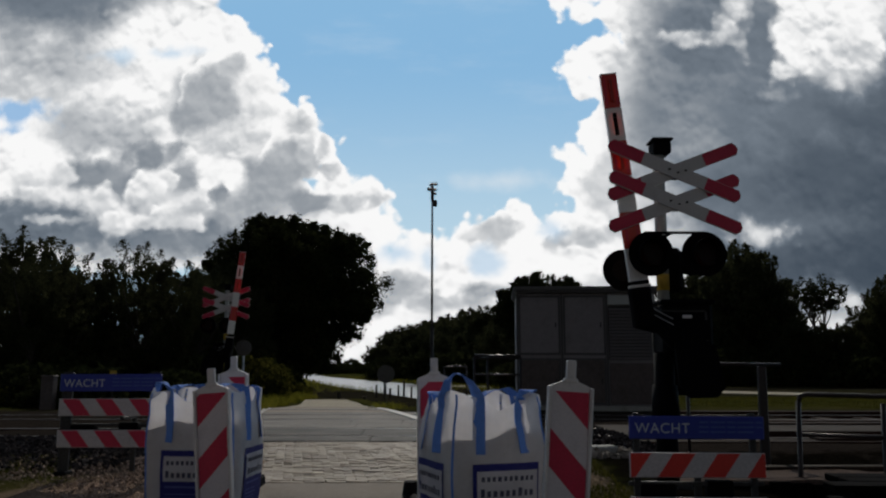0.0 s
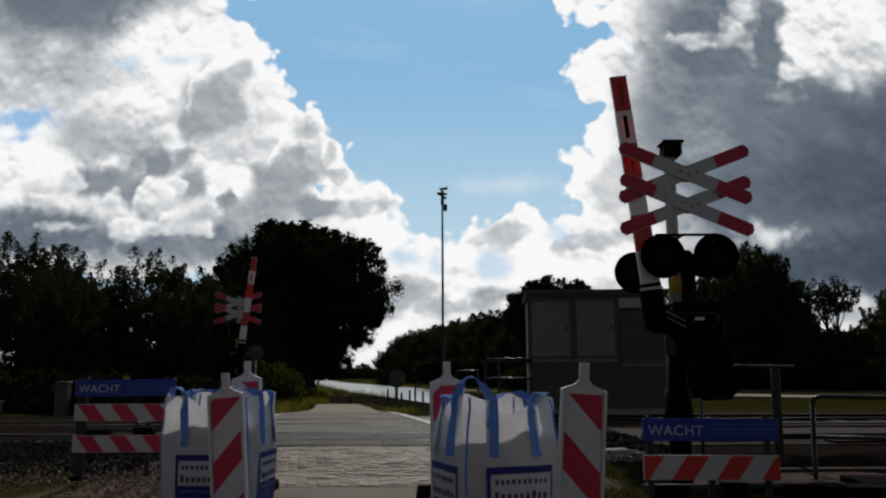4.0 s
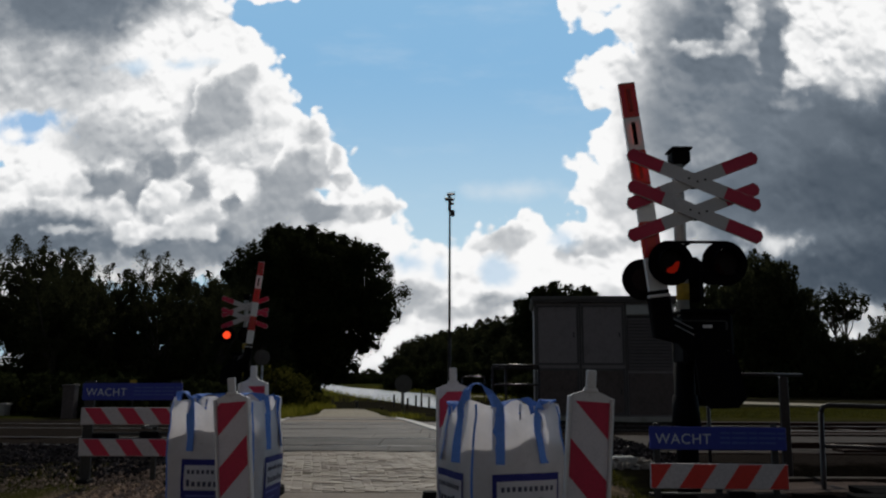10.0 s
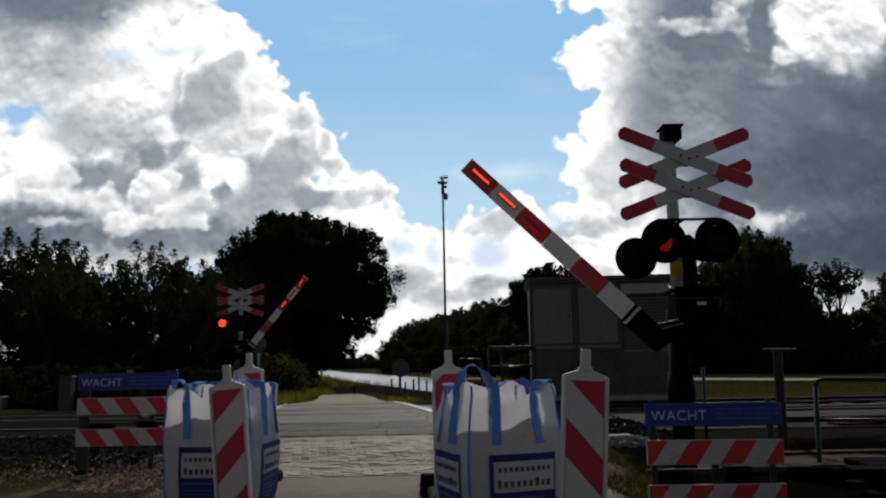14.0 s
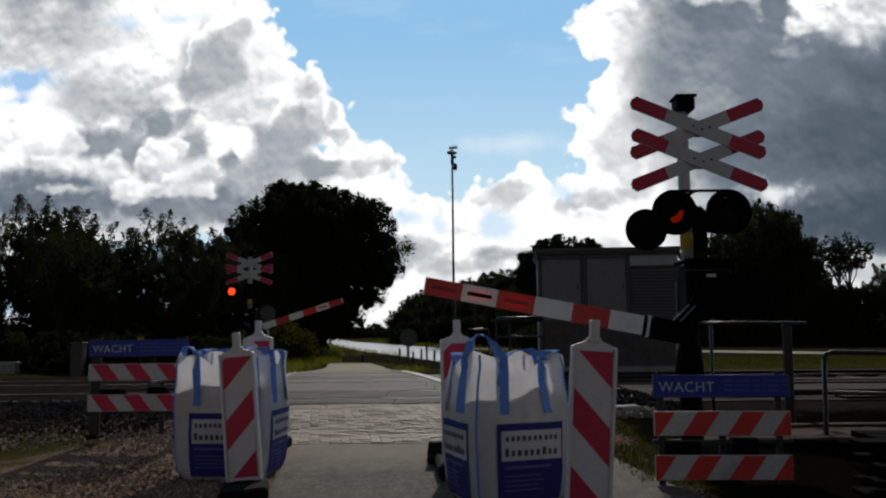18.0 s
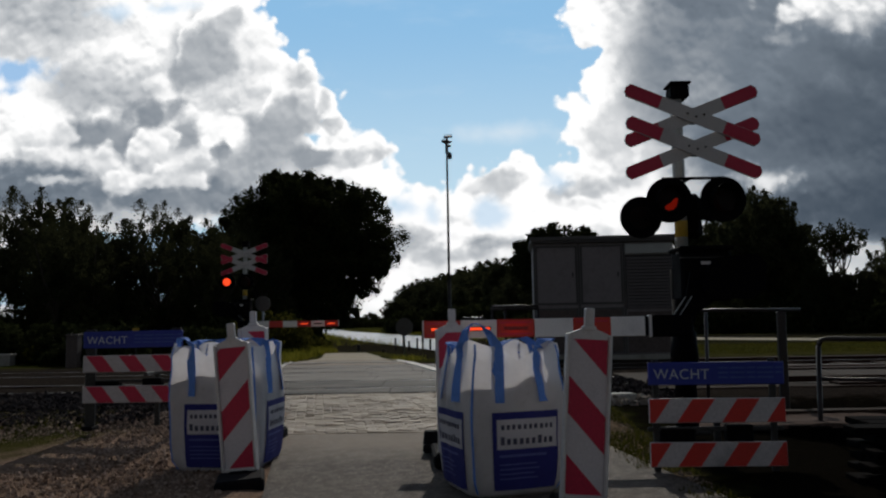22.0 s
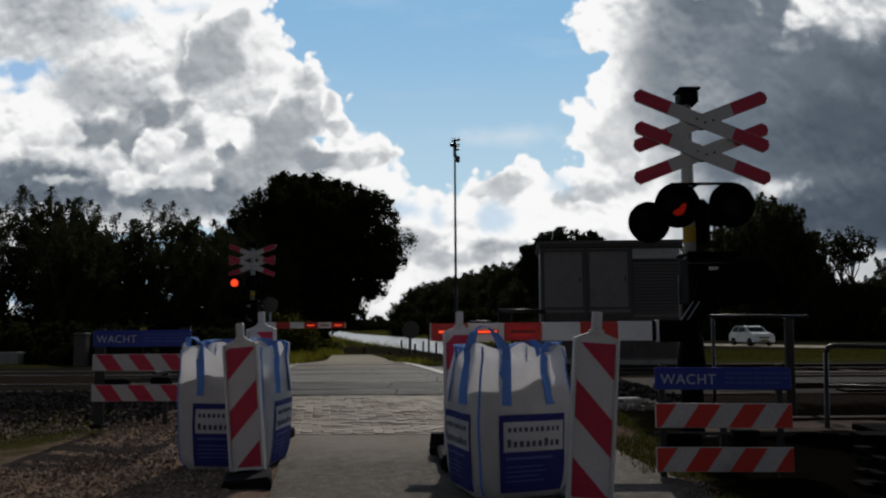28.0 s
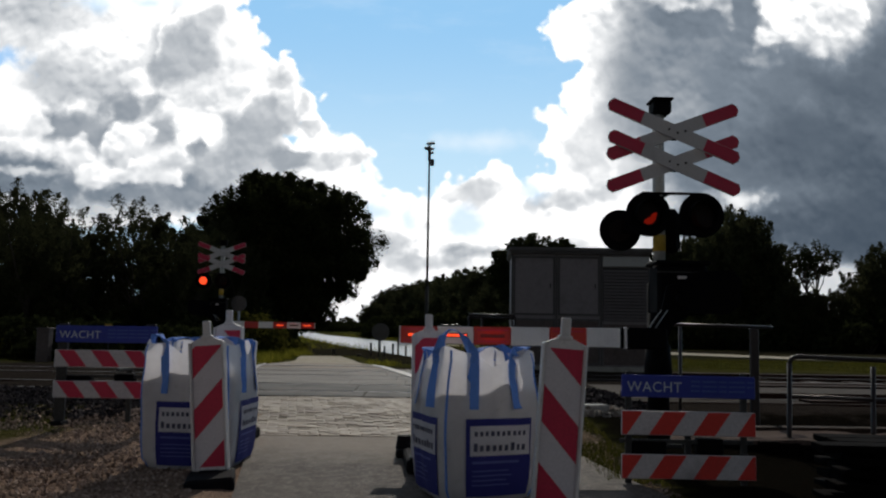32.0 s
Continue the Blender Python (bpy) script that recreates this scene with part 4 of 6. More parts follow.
# a thin, half-bare tree above the far scrub
def bare_tree(m, h):
    ob = thing("bare_tree", m, "thin half-bare tree with feathery twigs", "tree")
    bm = bmesh.new()
    cs, rs = [], []
    for k in range(4):
        a = 1.6 * k + 0.4
        fork = Vector((0.06 * h * math.cos(a), 0.06 * h * math.sin(a), h * (0.5 + 0.05 * k)))
        tube((0.02 * h * math.cos(a), 0.02 * h * math.sin(a), 0), fork, 0.2, 0.13, 7, bm)
        for j in range(5):
            b = a + 1.1 * (j - 2)
            r = h * rng.uniform(0.10, 0.21)
            p1 = fork + Vector((0.5 * r * math.cos(b), 0.5 * r * math.sin(b), h * rng.uniform(0.12, 0.2)))
            p2 = Vector((r * math.cos(b), r * math.sin(b), h * rng.uniform(0.70, 0.97)))
            tube(fork, p1, 0.12, 0.08, 6, bm)
            tube(p1, p2, 0.08, 0.03, 5, bm)
            for i in range(4):
                d = Vector((rng.normal(), rng.normal(), rng.uniform(-0.2, 0.7))).normalized() * h * rng.uniform(0.05, 0.12)
                tube(p2, p2 + d, 0.025, 0.008, 4, bm)
                cs.append(p2 + d)
                rs.append(h * rng.uniform(0.03, 0.05))
    part("trunk", bm, BARK, ob)
    crown = new("crown", leaf_mesh("crown", cs, rs, 3300, 0.20, LEAF))
    crown.parent = ob
    return ob


bare_tree(pose(55.6, 113.0, -0.9), 14.9)

# grass tufts by the kerb and at the water's edge
def grass(name, label, count, area, height, seed, material=BLADES):
    r = np.random.default_rng(seed)
    verts, faces = [], []
    while len(faces) < count:
        x, y = r.uniform(area[0], area[1]), r.uniform(area[2], area[3])
        if noise.noise((x * 1.3, y * 1.3, seed)) < -0.05:
            continue
        z = ground_z(x, y)
        if z < -0.98:
            continue
        h = height * r.uniform(0.4, 1.3)
        a, lean = r.uniform(0, 6.28), r.uniform(0, 0.5)
        w = 0.006 + 0.006 * r.random() + height * 0.02
        dx, dy = math.cos(a), math.sin(a)
        k = len(verts)
        verts += [(x - dy * w, y + dx * w, z - 0.02), (x + dy * w, y - dx * w, z - 0.02), (x + dx * lean * h, y + dy * lean * h, z + h)]
        faces.append((k, k + 1, k + 2))
    me = bpy.data.meshes.new(name)
    me.from_pydata(verts, [], faces)
    me.materials.append(material)
    return tagged(new(name, me), label, "grass", kind="stuff")


grass("grass", "sparse green and yellow grass beside the sign", 2600, (1.40, 1.85, 4.9, 9.5), 0.045, 1)
grass("grass", "rough grass at the edge of the dirt verge", 4500, (-7.5, -3.7, 7.2, 9.6), 0.035, 2)
grass("grass", "long grass on both sides of the gravel path", 7000, (-7.5, -3.9, 19.0, 31.0), 0.24, 3, MEADOW)
grass("grass", "long grass between the path and the canal", 6000, (-1.5, 3.5, 20.5, 31.0), 0.14, 4, MEADOW)
grass("grass", "rough olive grass on the bank beyond the tracks", 22000, (6.5, 28.0, 23.5, 48.0), 0.15, 5, BANK)
grass("grass", "sunlit grass along the far shore of the canal", 14000, (-26.0, 16.0, 62.0, 190.0), 0.45, 6, MEADOW)
# mooring posts standing dark against the water
for i, px in enumerate((-0.063, -0.053, -0.046, -0.036, -0.029, -0.020, -0.010)):
    d = 52 + 2.2 * math.sin(5 * i)
    mp = thing("mooring_post", pose(px * d, d, -1.6), "dark wooden mooring post standing in the canal", "post", "mooring posts in the canal")
    part("timber", tube((0, 0, 0), (0.03 * math.sin(3 * i), 0, 1.75 + 0.25 * math.sin(2 * i)), 0.075, 0.06, 9), BARK, mp)

for x, y, top in ((-4.9, 45.0, -0.08), (-3.1, 40.0, -0.2)):
    bo = thing("bollard", pose(x, y, ground_z(x, y) - 0.1), "short dark timber bollard on the canal bank", "bollard", "bollards on the canal bank")
    part("timber", tube((0, 0, 0), (0, 0, top - ground_z(x, y) + 0.06), 0.10, 0.09, 12), BARK, bo)
    part("bollard_head", tube((0, 0, top - ground_z(x, y) + 0.06), (0, 0, top - ground_z(x, y) + 0.1), 0.12, 0.10, 12), BARK, bo)

# dark shrubs that close the far end of the canal
for i in range(9):
    az, d = radians(-7.4 + 0.62 * i), 340 + 18 * math.sin(2.1 * i)
    s = 2.1 + 0.5 * math.sin(3.3 * i)
    copy_thing(scrub, pose(d * math.sin(az), d * math.cos(az), -0.8, 0, 0, 29 * i) @ Matrix.Diagonal((1.6 * s, s, s, 1)))

# ---- shed, mast, railings ----
def shed():
    """A prefabricated relay building: framed door panels, a louvred bay, a flat overhanging roof."""
    ob = thing("relay_building", pose(2.21, 20.0, 0.05, 0, 0, -5) @ Matrix.Diagonal((0.96, 1, 1.027, 1)), "grey panelled steel railway relay building beside the tracks", "shed")
    part("plinth", box(1.8, 1.35, 0.1, 3.62, 2.66, 0.2, 0.01), CONCRETE, ob)
    part("wall", box(1.8, 1.35, 1.56, 3.56, 2.6, 2.72, 0.01), SHED_GREY, ob)
    roof = box(1.8, 1.3, 3.02, 3.74, 2.86, 0.10, 0.015)
    box(1.8, 1.3, 2.945, 3.66, 2.78, 0.06, 0.01, bm=roof)
    part("roof", roof, SHED_TRIM, ob, "flat roof with a dark edge")
    for x0, x1 in ((0.06, 1.14), (1.22, 2.30)):
        for z0, z1 in ((1.42, 2.86), (0.24, 1.34)):
            fr = bmesh.new()
            for a, b, c, d in ((x0, x1, z0, z0 + 0.05), (x0, x1, z1 - 0.05, z1), (x0, x0 + 0.05, z0 + 0.051, z1 - 0.051), (x1 - 0.05, x1, z0 + 0.051, z1 - 0.051)):
                box((a + b) / 2, 0.035, (c + d) / 2, b - a, 0.03, d - c, 0.004, bm=fr)
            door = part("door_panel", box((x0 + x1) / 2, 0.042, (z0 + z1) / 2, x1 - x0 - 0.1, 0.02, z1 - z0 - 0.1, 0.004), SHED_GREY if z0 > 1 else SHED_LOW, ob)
            part("panel_frame", fr, SHED_TRIM, door)
            part("panel_handle", box(x1 - 0.12, 0.02, (z0 + z1) / 2, 0.03, 0.025, 0.12, 0.004), DARK_STEEL, door)
    for x in (0.03, 1.18, 2.34):
        part("mullion", box(x, 0.03, 1.56, 0.05, 0.05, 2.68, 0.006), SHED_TRIM, ob)
    part("vent_hood", box(2.97, 0.02, 2.74, 1.2, 0.10, 0.24, 0.01), MAST_GREY, ob, "pale hood over the louvres")
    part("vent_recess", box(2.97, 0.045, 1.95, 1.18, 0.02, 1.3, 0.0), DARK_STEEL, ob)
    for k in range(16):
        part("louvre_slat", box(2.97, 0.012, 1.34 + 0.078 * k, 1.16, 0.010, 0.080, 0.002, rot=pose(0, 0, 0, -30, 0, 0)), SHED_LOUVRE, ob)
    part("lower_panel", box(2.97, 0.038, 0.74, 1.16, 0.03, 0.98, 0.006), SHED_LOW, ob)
    return ob


shed()


def floodlight_mast():
    ob = thing("floodlight_mast", pose(0.20, 40.0, -0.45), "tall slender steel mast with small floodlights on top", "mast")
    pole = bmesh.new()
    tube((0, 0, 0), (0, 0, 3.6), 0.10, 0.09, 12, pole)
    tube((0, 0, 3.6), (0, 0, 10.6), 0.065, 0.045, 12, pole)
    part("pole", pole, DARK_STEEL, ob, smooth=True)
    part("joint_ring", tube((0, 0, 3.5), (0, 0, 3.68), 0.11, seg=14), DARK_STEEL, ob)
    part("mast_head", tube((0, 0, 10.1), (0, 0, 10.85), 0.085, 0.075, 12), DARK_STEEL, ob)
    part("crossarm", pipe([(-0.24, 0, 10.66), (0, 0, 10.6), (0.26, 0, 10.72)], 0.03), DARK_STEEL, ob)
    for x, z, w, a in ((0.06, 10.93, 0.44, -6), (-0.02, 10.68, 0.50, 8), (0.10, 10.46, 0.24, 16)):
        lit = part("floodlight", box(x, -0.1, z, w, 0.24, 0.11, 0.03, rot=pose(0, 0, 0, 20, a, 0)), DARK_STEEL, ob)
        part("visor", box(x, -0.2, z + 0.075, w * 0.94, 0.16, 0.015, 0.003, rot=pose(0, 0, 0, 12, a, 0)), MAST_GREY, lit)
    part("camera_box", box(0.15, -0.08, 9.95, 0.20, 0.22, 0.34, 0.05), DARK_STEEL, ob)
    return ob


floodlight_mast()


def railing(name, m, label, xs, top, bars, r=0.024, low=0.0, curve=True, posts=None):
    """A tubular railing: posts, a top rail with bent ends, lower rails."""
    ob = thing(name, m, label, "railing")
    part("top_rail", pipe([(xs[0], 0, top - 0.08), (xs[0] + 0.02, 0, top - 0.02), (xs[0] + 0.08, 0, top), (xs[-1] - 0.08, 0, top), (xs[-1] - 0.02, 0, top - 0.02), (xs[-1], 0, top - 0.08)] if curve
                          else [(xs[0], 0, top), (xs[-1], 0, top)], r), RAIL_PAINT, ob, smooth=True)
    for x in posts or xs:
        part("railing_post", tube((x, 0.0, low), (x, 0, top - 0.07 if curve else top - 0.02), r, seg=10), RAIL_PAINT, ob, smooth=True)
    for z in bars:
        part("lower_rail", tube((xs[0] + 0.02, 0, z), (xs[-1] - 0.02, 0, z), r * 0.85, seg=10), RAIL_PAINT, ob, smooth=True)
    return ob


# beside the signal, on the canal side
signal_rail = railing("railing", pose(2.8, 9.5, 0.1, 0, 0.6, 0), "grey tubular steel railing beside the crossing signal", (0.0, 1.38), 1.13, (), 0.02, -0.3, False, (0.26,))
part("broad_post", box(1.15, 0, 0.40, 0.10, 0.06, 1.42, 0.01), RAIL_PAINT, signal_rail)
railing("railing", pose(3.66, 8.0, -0.15, 0, 1.6, 0), "low galvanised tubular railing by the canal bank", (0.0, 0.85, 1.7), 1.067, (0.67,), 0.024, -0.4)
# across the tracks, before the shed
railing("railing", pose(1.06, 18.3, 0.1), "pale steel railing in front of the relay building", (0.0, 0.3, 1.05), 1.36, (1.3, 0.93), 0.03, 0.0, False)
railing("railing", pose(0.55, 27.0, -0.1), "small far railing beside the canal path", (0.0, 0.75), 1.34, (), 0.03, 0.0)

# ---- railway ----
RAIL_Y = (12.30, 13.80, 16.30, 17.80)


def rail(y):
    """A running rail with foot, web and head."""
    ob = thing("running_rail", pose(0, y, 0.0), "brown rusted steel rail with a polished head", "rail", "rails of the railway")
    prof = [(-0.075, 0.0), (0.075, 0.0), (0.075, 0.012), (0.012, 0.03), (0.012, 0.115), (0.036, 0.125), (0.036, 0.158), (-0.036, 0.158), (-0.036, 0.125), (-0.012, 0.115), (-0.012, 0.03), (-0.075, 0.012)]
    bm = polygon(prof, 240.0, at=Matrix.Rotation(radians(-90), 4, "Z") @ Matrix.Translation((0, -120.0, 0)))
    part("rail_body", bm, RUST, ob)
    part("rail_head", box(0, 0, 0.161, 240, 0.066, 0.006, 0), RAIL_TOP, ob)
    return ob


for y in RAIL_Y:
    rail(y)

def panel_material(name, dark, light):
    """Rolled asphalt and rubber, streaked along the traffic with dust and tyre marks."""
    n = Nodes(name)
    p = n.place()
    fine = n.noise(p, 60.0, 4, 0.65)
    streak = n.noise(n.vec("MULTIPLY", p, (0.7, 5.0, 1.0)), 1.6, 5, 0.6)
    broad = n.noise(p, 0.8, 4, 0.6)
    c = n.mix(n.smooth(streak, 0.32, 0.68), dark, light)
    c = n.mix(n.smooth(fine, 0.3, 0.75, 0.0, 0.4), c, tuple(0.5 * v for v in dark))
    c = n.mix(n.smooth(broad, 0.5, 0.75, 0.0, 0.5), c, (0.20, 0.175, 0.145))
    return n.shade(c, 0.8, 0.0, fine, 0.5, 0.005, Specular_IOR_Level=0.25)


RUBBER_PANEL = panel_material("rubber_crossing_panel", (0.020, 0.018, 0.017), (0.095, 0.084, 0.075))
OUTER_PANEL = panel_material("asphalt_crossing_panel", (0.11, 0.098, 0.088), (0.27, 0.245, 0.22))
deck = thing("crossing_deck", pose(0, 0, 0), "dark grey panels filling the level crossing", "crossing")
for y0, y1 in ((11.42, 12.18), (12.42, 13.68), (13.92, 15.03), (15.05, 16.18), (16.42, 17.68), (17.92, 18.9)):
    for k in range(4):
        x = road_mid((y0 + y1) / 2) - 1.95 + 0.98 * k + 0.49
        part("crossing_panel", box(x, (y0 + y1) / 2, 0.10, 0.974, y1 - y0, 0.13 + 0.002 * ((k * 7 + int(y0 * 3)) % 3), 0.008), RUBBER_PANEL if y0 < 13.8 else OUTER_PANEL, deck)

for y in RAIL_Y:
    for dy in (-0.08, 0.08):
        part("flangeway_rubber", box(road_mid(y), y + dy, 0.085, 3.92, 0.078, 0.10, 0.004), RUBBER, deck)
strip("far_kerb", [(19.92, -3.9, -1.05, 0.176), (20.12, -3.9, -1.1, 0.176)], STONE, "pale concrete edging across the road beyond the tracks", "kerb", thick=0.06)
strip("road_beyond", [(18.91, -3.95, -0.75, 0.165), (19.8, -4.0, -0.95, 0.165), (20.9, -3.95, -1.3, 0.165), (21.6, -3.75, -1.5, 0.16)], ASPHALT, "grey asphalt apron beyond the tracks", "road")


def path_material():
    n = Nodes("pale_gravel_path")
    p = n.place()
    fine = n.noise(p, 60.0, 4, 0.7)
    broad = n.noise(p, 1.5, 4, 0.6)
    c = n.mix(n.smooth(fine, 0.3, 0.7), (0.30, 0.265, 0.20), (0.54, 0.48, 0.38))
    c = n.mix(n.smooth(broad, 0.45, 0.75, 0, 0.5), c, (0.32, 0.27, 0.19))
    return n.shade(c, 0.9, 0, fine, 0.5, 0.01, Specular_IOR_Level=0.1)


PATH_GRAVEL = path_material()
strip("path", [(21.62, -3.75, -1.5, 0.158), (22.6, -3.6, -1.8, 0.155), (24, -3.7, -2.0, 0.15), (26, -3.95, -2.5, 0.16), (28, -4.15, -2.85, 0.14), (30, -4.6, -3.4, -0.02), (32, -5.2, -4.1, -0.36), (34.5, -6.2, -5.1, -0.62), (60, -16.5, -15.0, -0.62)],
      PATH_GRAVEL, "pale gravel path along the canal", "path")
# white edge strips flaring beyond the tracks
for rows, side in (([(15.9, -3.55, -3.36, 0.185), (18.9, -3.98, -3.80, 0.185), (20.6, -4.12, -3.95, 0.185)], 0), ([(15.6, -0.16, 0.06, 0.185), (17.8, -0.62, -0.42, 0.185), (19.6, -1.02, -0.82, 0.185), (21.2, -1.48, -1.30, 0.18)], 1)):
    strip("kerb", rows, KERB_WHITE, "pale concrete edging strip of the crossing", "kerb", thick=0.12)


def stones(name, label, count, area, size, seed, material, lift=0.0):
    """Loose broken stones over an area (x0, x1, y0, y1)."""
    r = np.random.default_rng(seed)
    base = np.array([(1, 0, 0), (-1, 0, 0), (0, 1, 0), (0, -1, 0), (0, 0, 1), (0, 0, -1)], float)
    tri = np.array([(0, 2, 4), (2, 1, 4), (1, 3, 4), (3, 0, 4), (2, 0, 5), (1, 2, 5), (3, 1, 5), (0, 3, 5)])
    verts, faces = [], []
    for k in range(count):
        x, y = r.uniform(area[0], area[1]), r.uniform(area[2], area[3])
        if y < 12 and abs(x - road_mid(y)) < 1.55:
            x, y = area[0] + 0.1, area[2] + 0.1
        s = size * r.uniform(0.5, 1.5)
        sc = r.uniform(0.6, 1.2, 3) * s
        m = np.array(Euler(r.uniform(0, 6.28, 3)).to_matrix())
        v = ((base + r.normal(0, 0.2, (6, 3))) * sc) @ m.T + (x, y, ground_z(x, y) + lift + 0.3 * s)
        verts += v.tolist()
        faces += (tri + 6 * k).tolist()
    me = bpy.data.meshes.new(name)
    me.from_pydata(verts, [], faces)
    me.materials.append(material)
    return tagged(new(name, me), label, "stones", kind="stuff")


def stone_mat(name, a, b):
    n = Nodes(name)
    rnd = n.t.nodes.new("ShaderNodeNewGeometry").outputs["Random Per Island"]
    fine = n.noise(n.place(), 45.0, 4, 0.6)
    return n.shade(n.mix(n.smooth(fine, 0.3, 0.8, 0, 0.5), n.mix(rnd, a, b), a), 0.9, 0, fine, 0.4, 0.005, Specular_IOR_Level=0.0)


BALLAST = stone_mat("ballast_stone", (0.008, 0.007, 0.008), (0.085, 0.074, 0.074))
PEBBLE = stone_mat("brown_pebbles", (0.13, 0.088, 0.068), (0.58, 0.45, 0.37))
stones("ballast", "grey-brown broken ballast stones along the track", 9500, (-12, -3.3, 8.6, 12.2), 0.029, 3, BALLAST)
stones("ballast", "grey-brown broken ballast stones beside the rails", 1500, (1.4, 3.0, 9.9, 13.5), 0.032, 4, BALLAST)
stones("gravel", "small brown stones scattered on the dirt verge", 13000, (-5.2, -1.55, 3.6, 9.6), 0.0145, 5, PEBBLE)
stones("gravel", "scattered small stones beside the asphalt", 600, (1.42, 1.8, 4.9, 10.5), 0.014, 6, PEBBLE)
stones("rubble", "pale lumps of broken concrete beside the crossing", 70, (1.65, 2.5, 9.2, 10.1), 0.055, 7, stone_mat("pale_rubble", (0.16, 0.14, 0.12), (0.42, 0.38, 0.34)))

# sleepers on the open track
SLEEPER = worn("dirty_concrete_sleeper", (0.022, 0.018, 0.016), 0.9, grain=30, vary=0.4, bump=0.4, Specular_IOR_Level=0.1)
for y in (13.05, 17.05):
    track = thing("sleepers", pose(0, 0, 0), "weathered concrete railway sleepers in the ballast", "sleepers")
    for k in range(26):
        for x in (-5.2 - 0.6 * k, 2.1 + 0.6 * k):
            if x < 7.5:
                part("sleeper", box(x, y, 0.02, 0.26, 2.5, 0.18, 0.02), SLEEPER, track)

# ---- bridge and bank on the canal side ----
bridge = thing("railway_bridge", pose(0, 0, 0), "dark steel girders carrying the tracks over the canal", "bridge")
for y in (11.5, 14.7, 15.4, 18.7):
    part("girder", box(14.0, y, -0.1, 17.0, 0.14, 0.56, 0.01), RUST, bridge)
    part("flange", box(14.0, y, 0.19, 17.0, 0.34, 0.03, 0.004), RUST, bridge)
for k in range(18):
    part("deck_timber", box(5.8 + 0.92 * k, 13.05, 0.04, 0.26, 2.6, 0.16, 0.01), WOOD, bridge)
    part("deck_timber", box(5.8 + 0.92 * k, 17.05, 0.04, 0.26, 2.6, 0.16, 0.01), WOOD, bridge)

# near-black timber of the quay wall and the board pile
DARK_WOOD = worn("near_black_timber", (0.006, 0.005, 0.005), 0.9, grain=25, vary=0.5, bump=0.5, dirty=0.05, Specular_IOR_Level=0.02)
EARTH = worn("trodden_brown_earth", (0.115, 0.080, 0.065), 0.95, grain=45, vary=0.4, dirty=0.45, dirt=(0.10, 0.08, 0.065), bump=0.7, Specular_IOR_Level=0.05)
PLATE = worn("grey_concrete_plate", (0.075, 0.062, 0.053), 0.92, grain=30, vary=0.35, dirty=0.35, dirt=(0.05, 0.04, 0.034), bump=0.4, Specular_IOR_Level=0.1)
quay = thing("timber_quay", pose(0, 0, 0), "dark timber retaining wall holding brown earth", "retaining wall")
for k in range(18):
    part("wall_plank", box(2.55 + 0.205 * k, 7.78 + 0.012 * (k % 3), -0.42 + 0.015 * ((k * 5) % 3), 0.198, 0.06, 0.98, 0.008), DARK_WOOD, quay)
fill = bmesh.new()
bmesh.ops.create_grid(fill, x_segments=40, y_segments=22, size=1.0, matrix=Matrix.Translation((4.3, 8.24, 0.10)) @ Matrix.Diagonal((1.9, 0.42, 1, 1)))
for v in fill.verts:
    v.co.z += 0.03 * noise.noise((2.2 * v.co.x, 2.2 * v.co.y, 1)) + 0.012 * noise.noise((9 * v.co.x, 9 * v.co.y, 4))
edge = bmesh.ops.extrude_edge_only(fill, edges=[e for e in fill.edges if e.is_boundary])["geom"]
for v in edge:
    if isinstance(v, bmesh.types.BMVert):
        v.co.z = -0.7
part("earth_fill", fill, EARTH, quay, "trodden brown earth", smooth=True)

for k, (x, w) in enumerate(((3.3, 1.15), (4.52, 1.2), (5.6, 0.9))):
    part("edge_plank", box(x, 8.74 + 0.02 * k, 0.10, w, 0.16, 0.07, 0.008), WOOD, quay, "pale weathered plank along the earth")

# plates beside the rails, with a rusty guard rail lying along them
walkway = thing("plate_walkway", pose(0, 0, 0), "dull grey concrete plates beside the rails on the bridge", "walkway")
for k in range(6):
    part("plate", box(3.56 + 1.12 * k, 12.98, 0.135 + 0.004 * (k % 2), 1.105, 3.3, 0.07, 0.012), PLATE, walkway)
part("edge_beam", box(6.3, 11.27, 0.06, 6.8, 0.10, 0.22, 0.008), RUST, walkway)
part("guard_rail", box(6.3, 11.72, 0.235, 6.8, 0.07, 0.085, 0.01), RUST, walkway, "rusty guard rail")

